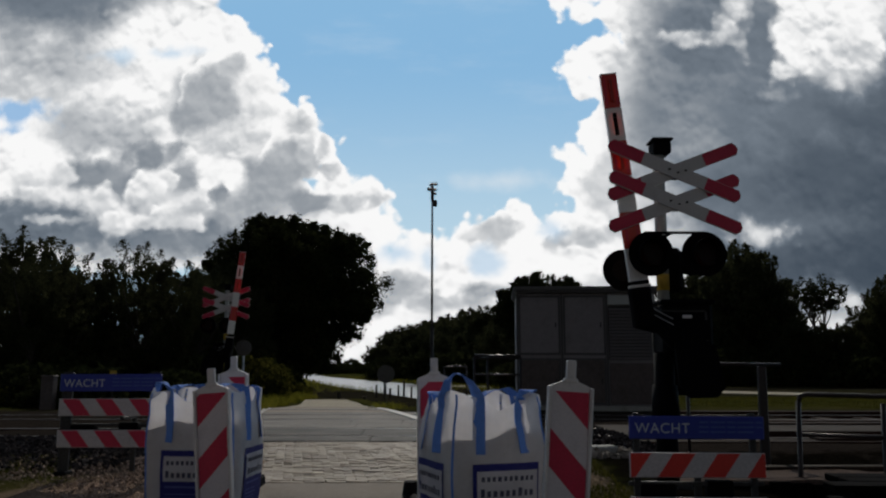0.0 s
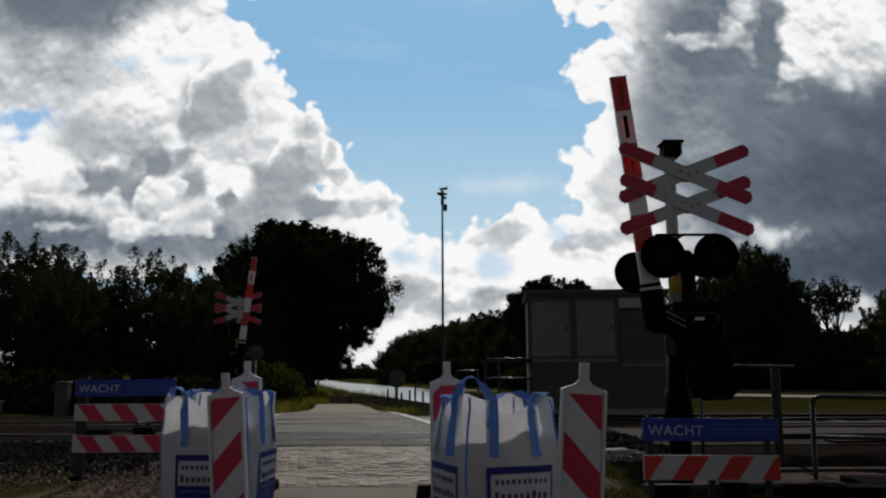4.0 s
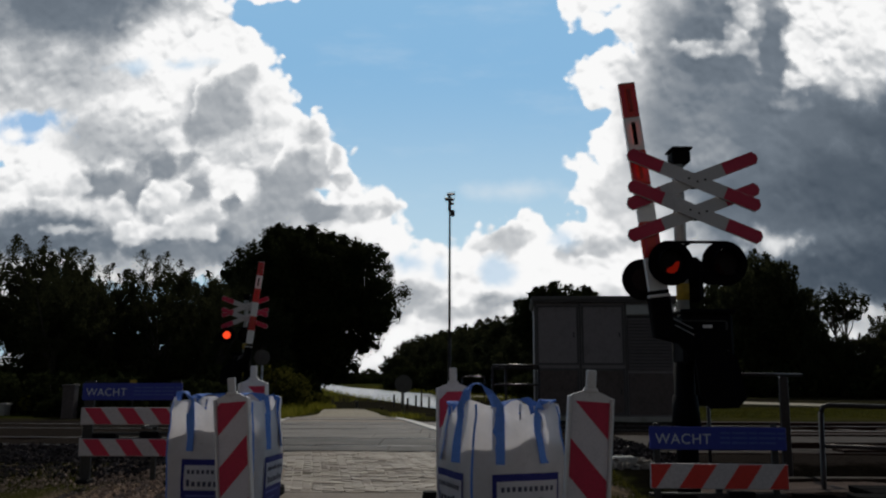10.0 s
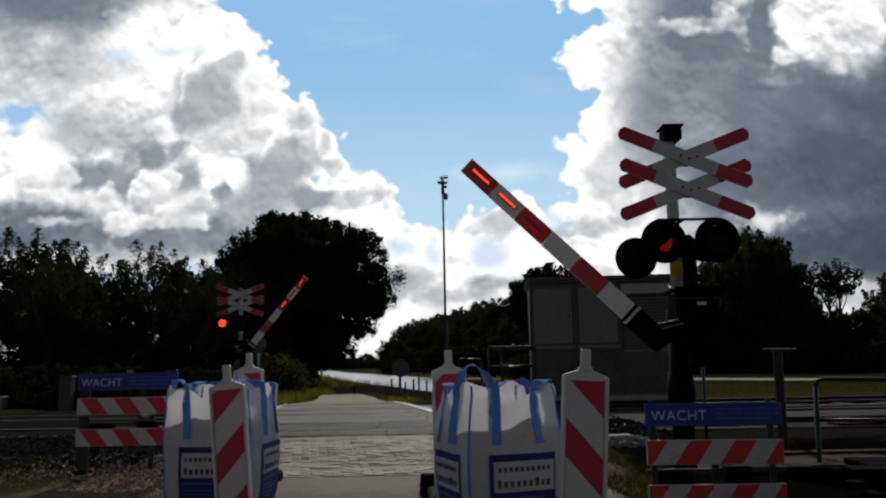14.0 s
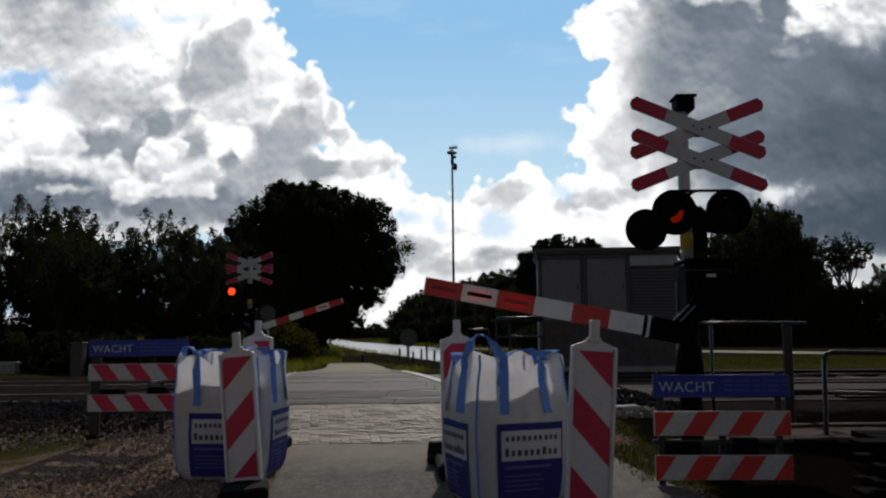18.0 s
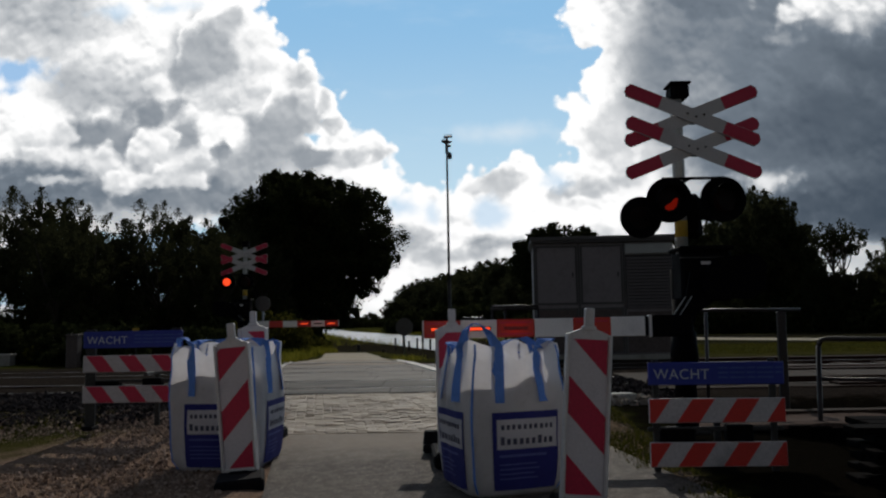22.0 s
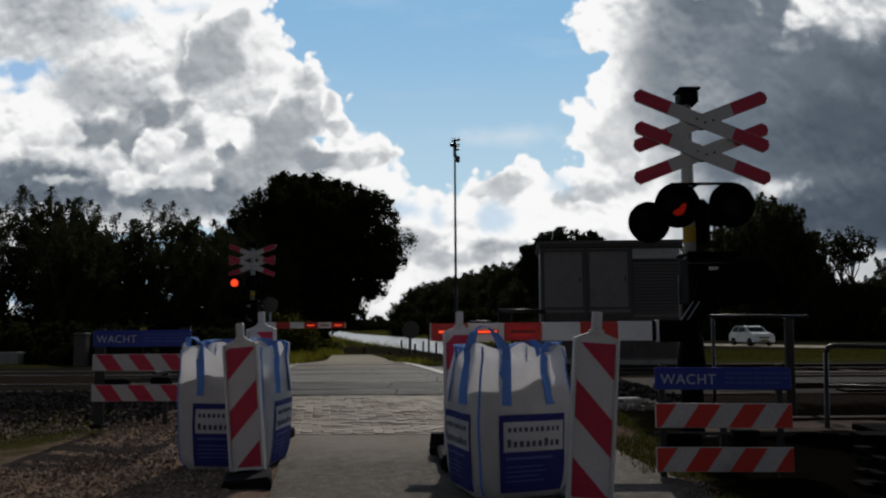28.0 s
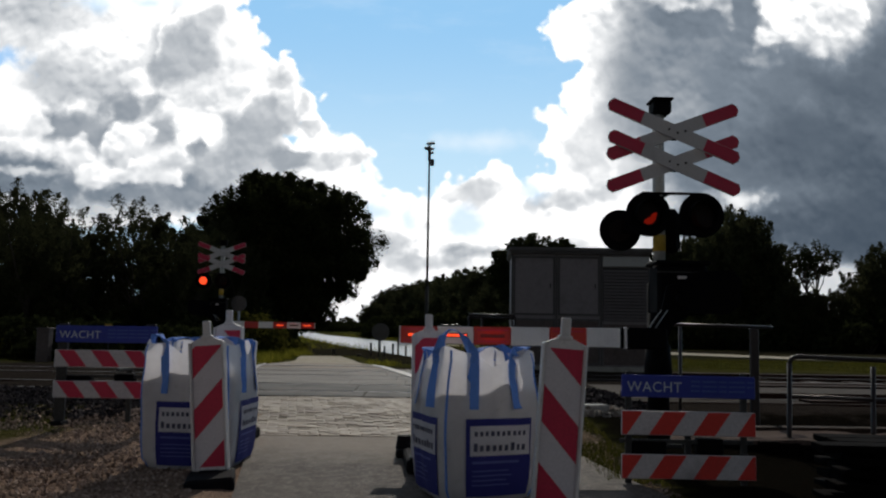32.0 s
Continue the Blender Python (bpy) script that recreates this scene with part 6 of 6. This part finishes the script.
def signal(m, label, near):
    """A level-crossing mast: double cross, bell, red lamps, drive housing. Local x runs along the railway, -y faces the camera."""
    ob = thing("crossing_signal", m, label, "crossing signal", "level crossing signals")
    px = -0.11 if near else 0.0
    lx = 0.0 if near else -0.19
    part("post", tube((px, 0.12, 1.5), (px, 0.12, 3.08), 0.055, seg=20), MAST_GREY, ob, smooth=True)
    part("lower_post", tube((px, 0.34, 0), (px, 0.34, 1.5), 0.055, seg=20), BLACK, ob, smooth=True)
    part("yellow_band", tube((px, 0.12, 1.78), (px, 0.12, 1.93), 0.058, seg=20), YELLOW, ob, smooth=True)
    part("base_plate", box(px, 0.2, 0.02, 0.34, 0.34, 0.04, 0.01), DARK_STEEL, ob)
    bell = box(px + 0.02, 0.12, 3.13, 0.17, 0.2, 0.13, 0.02)
    box(px + 0.02, 0.12, 3.205, 0.2, 0.23, 0.025, 0.008, bm=bell)
    part("bell_box", bell, BLACK, ob, "black bell housing")
    # cross and lamps stand well before the post, so that the raised boom passes behind them
    k = 0.964 if near else 1.0
    fy = -0.255 if near else 0.0
    fx = -0.082 if near else 0.0

    def lower(z):
        return z + (k - 1.0) * (z - 1.14)
    cz = lower(2.887)
    for dz in (0.0, -0.30 * k):
        arm(ob, fx, fy + 0.02, cz + dz, -21.0, 1.315 * k, 0.125 * k)
        arm(ob, fx, fy - 0.012, cz + dz, 23.0 if near else 21, 1.315 * k, 0.125 * k)
        for bx, bz in ((-0.045, 0.012), (0.03, -0.018), (0.10, 0.0)):
            part("clamp_bolt", box(fx + bx, fy - 0.026, cz + dz + bz, 0.018, 0.012, 0.016, 0.003), DARK_STEEL, ob)
        part("clamp", box(fx + px + 0.06, fy + 0.048, cz + dz - 0.055, 0.20, 0.04, 0.03, 0.006), BLACK, ob)
        part("bracket", box((fx + px) / 2, (fy + 0.14) / 2, cz + dz, 0.05, 0.14 - fy, 0.05, 0.006), DARK_STEEL, ob)
    zl = lower(2.105) if near else 2.14
    lx = lx + fx
    by = -0.2 if near else 0.06
    part("lamp_bar", pipe([(lx - 0.30 * k, by, zl), (lx - 0.28 * k, by, zl + 0.2), (lx + 0.28 * k, by, zl + 0.2), (lx + 0.30 * k, by, zl)], 0.014), BLACK, ob)
    part("bar_bracket", tube((px, 0.12, zl + 0.2), (px, by, zl + 0.2), 0.014), BLACK, ob)
    inserts = []
    for s in (-1, 1):
        inserts.append(lamp(ob, lx + 0.245 * s * k, fy - 0.01 if near else -0.03, zl, 0.20 * k, GLOW_NEAR if near else GLOW_FAR, True, near))
    # lamps that face away and aside
    for s in (-1, 1):
        part("rear_lamp", tube((lx + 0.24 * s + 0.03, 0.20, zl - 0.02), (lx + 0.24 * s + 0.03, 0.36, zl - 0.02), 0.12, 0.09, 20), BLACK, ob)
    if near:
        lamp(ob, -0.435, 0.28, 1.99, 0.19, None, False)
        part("side_bracket", pipe([(px, 0.12, 1.95), (-0.3, 0.2, 1.97), (-0.435, 0.3, 1.98)], 0.02), BLACK, ob)
        part("rear_lamp_housing", box(0.0, 0.2, 1.98, 0.2, 0.16, 0.42, 0.05), BLACK, ob)
    # pedestal and drive
    side = 1 if near else -1
    part("pedestal", tube((-0.13 * side, 0.12, 0), (-0.13 * side, 0.12, 1.21), 0.10, 0.09, 20), BLACK, ob, smooth=True)
    part("pedestal_skirt", tube((-0.13 * side, 0.12, 0.62), (-0.13 * side, 0.12, 0.92), 0.13, 0.11, 20), BLACK, ob, smooth=True)
    body = box(0.06 * side, 0.12, 1.42, 0.46, 0.32, 0.46, 0.03)
    box(0.06 * side, 0.12, 1.665, 0.5, 0.36, 0.04, 0.012, bm=body)
    drive = part("drive_housing", body, BLACK, ob, "black boom drive housing")
    part("lid_seam", box(0.02 * side, -0.043, 1.58, 0.40, 0.008, 0.012, 0), DARK_STEEL, drive)
    part("label_plate", box(0.05 * side, -0.044, 1.53, 0.085, 0.006, 0.028, 0), PLASTIC, drive)
    for z in (1.25, 1.5):
        part("hinge", tube((0.22 * side, -0.042, z), (0.22 * side, -0.042, z + 0.07), 0.012), DARK_STEEL, drive)
    return inserts


near_lamps = signal(pose(2.288, 7.2, 0.1), "grey mast with a double red and white cross and black lamps", True)
far_lamps = signal(pose(-5.29, 21.0, 0.13), "signal mast with a cross on the far side of the railway", False)


def boom(m, label, side, reach=1.0):
    """A striped boom below its pivot, with yoke, counterweights and three lamps. side: 1 where the arm reaches to -x."""
    ob = thing("barrier_boom", m, label, "boom", "level crossing booms")
    y = -0.14
    edges = [reach * e for e in (-2.49, -2.167, -1.85, -1.52, -1.182, -0.853, -0.535)]
    cz = -0.352
    for i, (a, b) in enumerate(zip(edges, edges[1:])):
        h = 0.150 + 0.004 * i
        bm = box(side * (a + b) / 2, y, cz, b - a - 0.001, 0.055, h, 0.006)
        seg = part("boom_segment", bm, BOOM_RED if i % 2 == 0 else BOOM_WHITE, ob, "red boom section" if i % 2 == 0 else "white boom section")
        if i % 2 == 0:
            for dz in (-0.05, 0.05):
                part("reflector_strip", box(side * (a + b) / 2, y - 0.026, cz + dz, b - a - 0.05, 0.004, 0.012, 0), RED, seg)
    part("end_cap", box(side * (edges[0] - 0.006), y, cz, 0.012, 0.054, 0.154, 0.004), PLASTIC, ob)
    lamps = []
    for i, lit in ((0, True), (1, False), (2, False)):
        x = side * (edges[i] + edges[i + 1]) / 2
        part("lamp_holder", box(x, y - 0.028, cz, 0.215, 0.012, 0.034, 0.003), BLACK if i == 1 else LAMP_RED, ob)

        def shape(dy, k):
            return box(0, dy, 0, 0.19 * (1 + 0.2 * (k - 1)), 0.004, 0.021 * k, 0)
        if lit:
            part("tip_lamp", box(x, y - 0.042, cz, 0.20, 0.006, 0.026, 0), LAMP_RED, ob)
        lamps.append(turner("boom_lamp", ob, (x, y - 0.052, cz), shape, GLOW_BOOM, BLACK if i == 1 else LAMP_RED))
    part("collar", box(side * -0.540, y, cz, 0.034, 0.068, 0.178, 0.008), BLACK, ob, "black clamp round the boom")
    part("collar_ring", box(side * -0.508, y, cz, 0.026, 0.075, 0.192, 0.006), PLASTIC, ob)
    part("root", box(side * -0.312, y, cz, 0.364, 0.06, 0.19, 0.02), BLACK, ob)
    yoke = polygon([(side * x, z) for x, z in ((-0.49, -0.45), (-0.15, -0.45), (-0.07, -0.24), (0.08, -0.14), (0.15, 0.1), (0.02, 0.16), (-0.12, 0.12), (-0.17, -0.1), (-0.31, -0.28), (-0.49, -0.28))], 0.03, at=Matrix.Translation((0, y + 0.03, 0)))
    part("yoke", yoke, BLACK, ob)
    for dx in (0.0, 0.055):
        part("link_rod", tube((side * (-0.315 + dx), y - 0.01, -0.29), (side * (-0.185 + dx), y - 0.01, -0.10), 0.0045), GALV, ob)
    part("pivot_pin", tube((0, y - 0.03, 0), (0, 0.4, 0), 0.05, seg=20), BLACK, ob)
    for yy in (y - 0.02, y + 0.66):
        weight = polygon([(side * x, z) for x, z in ((0.0, -0.12), (0.40, -0.13), (0.52, -0.05), (0.54, 0.18), (0.46, 0.27), (0.1, 0.24), (0.0, 0.12))], 0.05, at=Matrix.Translation((0, yy, 0)))
        part("counterweight", weight, BLACK, ob, "black cast counterweight")
    return ob, lamps


boom_near, boom_near_lamps = boom(pose(2.296, 7.2, 1.43), "red and white striped crossing boom with red lamps", 1)
boom_far, boom_far_lamps = boom(pose(-5.53, 21.0, 1.5), "striped crossing boom on the far side of the railway", -1, 1.10)

# ---- car on the far road ----
CAR_WHITE = worn("white_car_paint", (0.88, 0.88, 0.88), 0.22, grain=20, vary=0.03, dirty=0.08, bump=0.02)
CAR_GLASS = worn("dark_car_glass", (0.015, 0.018, 0.02), 0.25, grain=10, bump=0.0, Specular_IOR_Level=0.15)


def car():
    """A small three-door hatchback. Local +x is its front."""
    ob = thing("hatchback_car", pose(10.0, 74.0, -0.35), "small white three-door hatchback driving on the far road", "car")
    side = [(-1.78, 0.30), (-1.84, 0.55), (-1.80, 0.86), (-1.60, 0.98), (-1.30, 1.40), (-0.95, 1.50), (0.05, 1.50), (0.45, 1.42), (0.98, 1.02), (1.62, 0.90), (1.84, 0.68), (1.86, 0.40), (1.70, 0.26)]
    bm = bmesh.new()
    rings = []
    for y, k in ((-0.80, 0.0), (-0.84, 0.5), (0.84, 0.5), (0.80, 0.0)):
        ring = []
        for x, z in side:
            tuck = 0.16 * max(0.0, (z - 0.95) / 0.55)
            yy = (abs(y) - tuck) * (1 if y > 0 else -1)
            s = 0.985 if k == 0 else 1.0
            ring.append(bm.verts.new((x * s, yy, 0.9 + (z - 0.9) * s)))
        rings.append(ring)
    n = len(side)
    for a, b in zip(rings, rings[1:]):
        for i in range(n):
            bm.faces.new((a[i], a[(i + 1) % n], b[(i + 1) % n], b[i]))
    bm.faces.new(rings[0][::-1])
    bm.faces.new(rings[-1])
    bmesh.ops.recalc_face_normals(bm, faces=bm.faces)
    part("car_body", bm, CAR_WHITE, ob, "white painted body shell")
    for s in (-1, 1):
        for pts, nm in (([(-0.42, 1.02), (0.78, 1.02), (0.42, 1.36), (-0.34, 1.42)], "side_window"), ([(-1.36, 1.06), (-0.52, 1.02), (-0.44, 1.42), (-1.12, 1.38)], "rear_quarter_window")):
            bm = bmesh.new()
            vs = [bm.verts.new((x, s * (0.852 - 0.16 * max(0.0, (z - 0.95) / 0.55)), z)) for x, z in pts]
            bm.faces.new(vs if s < 0 else vs[::-1])
            ext = bmesh.ops.extrude_face_region(bm, geom=list(bm.faces))["geom"]
            bmesh.ops.translate(bm, verts=[v for v in ext if isinstance(v, bmesh.types.BMVert)], vec=(0, -0.012 * s, 0))
            part(nm, bm, CAR_GLASS, ob)
        part("headlight", box(1.74, 0.56 * s, 0.70, 0.2, 0.3, 0.16, 0.05), PLASTIC, ob)
        part("tail_light", box(-1.80, 0.66 * s, 0.86, 0.1, 0.2, 0.26, 0.03), RED, ob)
        part("mirror", box(0.66, 0.92 * s, 1.02, 0.14, 0.16, 0.12, 0.03), CAR_WHITE, ob)
        part("door_seam", box(-0.46, 0.846 * s, 0.70, 0.012, 0.012, 0.62, 0), DARK_STEEL, ob)
        for x in (-1.18, 1.16):
            w = part("wheel", tube((x, 0.70 * s, 0.29), (x, 0.865 * s, 0.29), 0.29, seg=24), RUBBER, ob, "black tyre on a dark steel rim")
            part("rim", tube((x, 0.862 * s, 0.29), (x, 0.878 * s, 0.29), 0.16, seg=16), DARK_STEEL, w)
    part("windscreen", box(0.72, 0, 1.235, 0.02, 1.2, 0.50, 0.004, rot=pose(0, 0, 0, 0, -53, 0)), CAR_GLASS, ob)
    part("rear_window", box(-1.46, 0, 1.20, 0.02, 1.2, 0.36, 0.004, rot=pose(0, 0, 0, 0, 36, 0)), CAR_GLASS, ob)
    part("bumper", box(1.80, 0, 0.42, 0.16, 1.5, 0.22, 0.05), CAR_WHITE, ob)
    part("grille", box(1.835, 0, 0.62, 0.06, 0.8, 0.10, 0.02), BLACK, ob)
    part("lower_grille", box(1.86, 0, 0.35, 0.06, 0.9, 0.08, 0.02), BLACK, ob)
    part("number_plate", box(1.885, 0, 0.44, 0.012, 0.5, 0.10, 0), YELLOW, ob)
    return ob


car_ob = car()

# ---- brick paving before the tracks ----
def brick_material():
    n = Nodes("worn_paving_brick")
    rnd = n.t.nodes.new("ShaderNodeObjectInfo").outputs["Random"]
    isl = n.t.nodes.new("ShaderNodeNewGeometry").outputs["Random Per Island"]
    fine = n.noise(n.place(), 70.0, 4, 0.65)
    c = n.mix(n.math("FRACT", n.math("ADD", rnd, isl)), (0.32, 0.262, 0.21), (0.52, 0.44, 0.35))
    dust = n.noise(n.place(), 1.7, 5, 0.6)
    c = n.mix(n.smooth(dust, 0.42, 0.62, 0.0, 0.8), c, (0.46, 0.39, 0.305))
    c = n.mix(n.smooth(fine, 0.35, 0.75, 0.0, 0.5), c, (0.17, 0.14, 0.11))
    return n.shade(c, n.smooth(fine, 0.3, 0.7, 0.55, 0.85), 0, fine, 0.5, 0.006, Specular_IOR_Level=0.3)


BRICK = brick_material()
paving = strip("pavement", [(7.86, road_mid(7.86) - 1.5, road_mid(7.86) + 1.6, 0.07), (9.5, road_mid(9.5) - 1.6, road_mid(9.5) + 1.7, 0.14), (11.41, road_mid(11.4) - 1.7, road_mid(11.4) + 1.8, 0.148)],
               worn("sandy_joints", (0.42, 0.355, 0.275), 0.95, grain=80), "worn brick paving before the railway tracks", "pavement")
brick_meshes = []
for v in range(4):
    bm = bmesh.new()
    r = random.Random(40 + v)
    lo = [bm.verts.new((sx * 0.0985, sy * 0.0485, -0.02)) for sx, sy in ((-1, -1), (1, -1), (1, 1), (-1, 1))]
    mi = [bm.verts.new((sx * 0.0985, sy * 0.0485, 0.004 + r.uniform(-0.002, 0.002))) for sx, sy in ((-1, -1), (1, -1), (1, 1), (-1, 1))]
    hi = [bm.verts.new((sx * 0.090, sy * 0.041, 0.0065 + r.uniform(-0.0025, 0.0025))) for sx, sy in ((-1, -1), (1, -1), (1, 1), (-1, 1))]
    for a, b in ((lo, mi), (mi, hi)):
        for i in range(4):
            bm.faces.new((a[i], a[(i + 1) % 4], b[(i + 1) % 4], b[i]))
    bm.faces.new(hi)
    me = bpy.data.meshes.new("brick")
    bm.to_mesh(me)
    bm.free()
    me.materials.append(BRICK)
    brick_meshes.append(me)
rest_v, rest_f = [], []
r = random.Random(5)
count = 0
for j in range(34):
    y = 7.93 + 0.1025 * j
    for i in range(16):
        x = road_mid(y) - 1.5 + 0.2045 * i + (0.1 if j % 2 else 0)
        z = 0.072 + 0.07 * min(1.0, (y - 7.86) / 1.64) + 0.008 * max(0.0, min(1.0, (y - 9.5) / 1.9)) + r.uniform(0, 0.005) + 0.018 * noise.noise((x * 1.1, y * 1.1, 3))
        me = brick_meshes[r.randrange(4)]
        m = pose(x + r.uniform(-0.006, 0.006), y, z + r.uniform(0, 0.004), r.uniform(-3.0, 3.0), r.uniform(-2.0, 2.0), -1 + r.uniform(-4.5, 4.5) + 4 * noise.noise((x * 0.8, y * 0.8, 7)))
        if count < 300:
            ob = new("brick", me)
            ob.parent = paving
            ob.matrix_basis = m
            count += 1
        else:
            k = len(rest_v)
            rest_v += [tuple(m @ v.co) for v in me.vertices]
            rest_f += [tuple(k + q for q in f.vertices) for f in me.polygons]
me = bpy.data.meshes.new("brick_rest")
me.from_pydata(rest_v, [], rest_f)
me.materials.append(BRICK)
ob = new("brick_rest", me)
ob.parent = paving
tagged(ob, kind="stuff")

# a gutter of bricks laid crosswise along the asphalt's edge
gutter = strip("brick_gutter", [(y, road_mid(y) - 1.62, road_mid(y) - 1.26, ground_z(-0.5, y) + 0.026) for y in (0.5, 2.0, 3.6, 4.4, 5.25)], worn("dark_gutter_joints", (0.055, 0.046, 0.038), 0.95, grain=80), "two rows of worn bricks edging the asphalt", "gutter")
for j in range(46):
    y = 0.575 + 0.1025 * j
    for i in range(2):
        ob = new("brick", brick_meshes[r.randrange(4)])
        ob.parent = gutter
        x = road_mid(y) - 1.53 + 0.182 * i
        ob.matrix_basis = pose(x + r.uniform(-0.004, 0.004), y, ground_z(-0.5, y) + 0.034 + r.uniform(0, 0.006), r.uniform(-3, 3), r.uniform(-2, 2), 9.4 + r.uniform(-2.5, 2.5)) @ Matrix.Diagonal((0.88, 0.66, 1, 1))


# seconds, degrees by which the near boom is raised
BOOM = [(0.0, 83.4), (10.2, 83.4), (10.6, 78.9), (11.0, 72.4), (11.5, 68.3), (12.0, 62.6), (12.5, 57.7), (13.0, 54.0), (13.5, 48.9), (14.0, 44.1), (14.5, 39.8),
        (15.5, 31.4), (16.5, 23.3), (17.0, 19.3), (17.5, 15.2), (18.0, 11.0), (18.5, 7.0), (19.0, 3.7), (19.5, 1.2), (20.0, 0.0), (32.0, 0.0)]
# seconds, x, y and heading of the car
CAR = [(0.0, 10.3, 72.8, -66), (25.7, 10.3, 72.8, -66), (26.4, 12.0, 69.5, -66), (27.0, 14.9, 64.6, -70), (27.5, 17.7, 60.9, -77), (28.0, 20.8, 57.1, -80), (28.5, 23.6, 54.0, -68), (29.0, 26.5, 51.0, -54), (29.5, 29.35, 48.6, -45),
       (30.0, 32.6, 46.6, -36), (31.0, 40.5, 43.0, -24), (32.0, 49.0, 40.0, -20)]
FLASH, FIRST = 0.664, 5.286
# spells in which the boom's pulsed lamps stay dark
DARK_SPELLS = ((9.9, 11.5), (16.7, 18.4), (23.6, 24.4), (29.95, 31.5))


def flashes(base, axis, first_lit, spells=()):
    """Rows of an insert that turns its glowing side out and in again, from the moment the bells start."""
    def at(a):
        return base @ pose(0, 0, 0, *(a if k == axis else 0 for k in range(3)))
    dark = 180.0
    rows = [(0.0, at(dark))]
    t, lit = FIRST - FLASH / 2, first_lit
    now = dark
    rows.append((t - 0.1, at(now)))
    while t < 32.1:
        goal = 0.0 if lit and not any(a <= t <= b for a, b in spells) else dark
        if goal != now:
            turn = 1 if goal < now else -1
            for k in range(1, 4):
                rows.append((t - 0.1 + k / 30, at(now - turn * 60.0 * k)))
            now = goal
        t += FLASH / 2
        lit = not lit
        rows.append((t - 0.1, at(now)))
    return [row for row in rows if row[0] <= 32.0] + ([(32.0, at(now))] if rows[-1][0] > 32.0 else [])


def steady(base, axis):
    def at(a):
        return base @ pose(0, 0, 0, *(a if k == axis else 0 for k in range(3)))
    t = FIRST - FLASH / 2
    rows = [(0.0, at(180)), (t - 0.1, at(180)), (t - 0.067, at(120)), (t - 0.033, at(60)), (t, at(0))]
    for a, b in DARK_SPELLS:
        rows += [(a, at(0)), (a + 0.033, at(60)), (a + 0.067, at(120)), (a + 0.1, at(180)), (b, at(180)), (b + 0.033, at(120)), (b + 0.067, at(60)), (b + 0.1, at(0))]
    return rows + [(32.0, at(0))]


def motions():
    walk(boom_near, [(t, pose(2.296, 7.2, 1.43, 0, a, 0)) for t, a in BOOM])
    walk(boom_far, [(t + (0.3 + 0.5 * step(11, 14, t) if 10 < t < 21 else 0), pose(-5.53, 21.0, 1.5, 0, -a, 0)) for t, a in BOOM])
    walk(backdrop, [(0.0, pose(0, 0, 0, 0, 0, -0.65)), (19.0, pose(0, 0, 0, 0, 0, 0.1)), (32.0, pose(0, 0, 0, 0, 0, 0.5))])
    rows = []
    for t, x, y, head in CAR:
        rows.append((t, pose(1.09 * x + 0.39, 1.09 * y, -0.57 - 0.23 * step(68, 84, 1.09 * y), 0, 0, head)))
    walk(car_ob, rows)
    for lamps in (near_lamps, far_lamps):
        for k, insert in enumerate(lamps):
            walk(insert, flashes(Matrix.Translation(insert.location), 2, k == 1))
    for lamps, order in ((boom_near_lamps, (1, 2)), (boom_far_lamps, (2, 1))):
        walk(lamps[0], steady(Matrix.Translation(lamps[0].location), 0))
        for k, insert in zip(order, (lamps[1], lamps[2])):
            walk(insert, flashes(Matrix.Translation(insert.location), 0, k == 2, DARK_SPELLS))


motions()
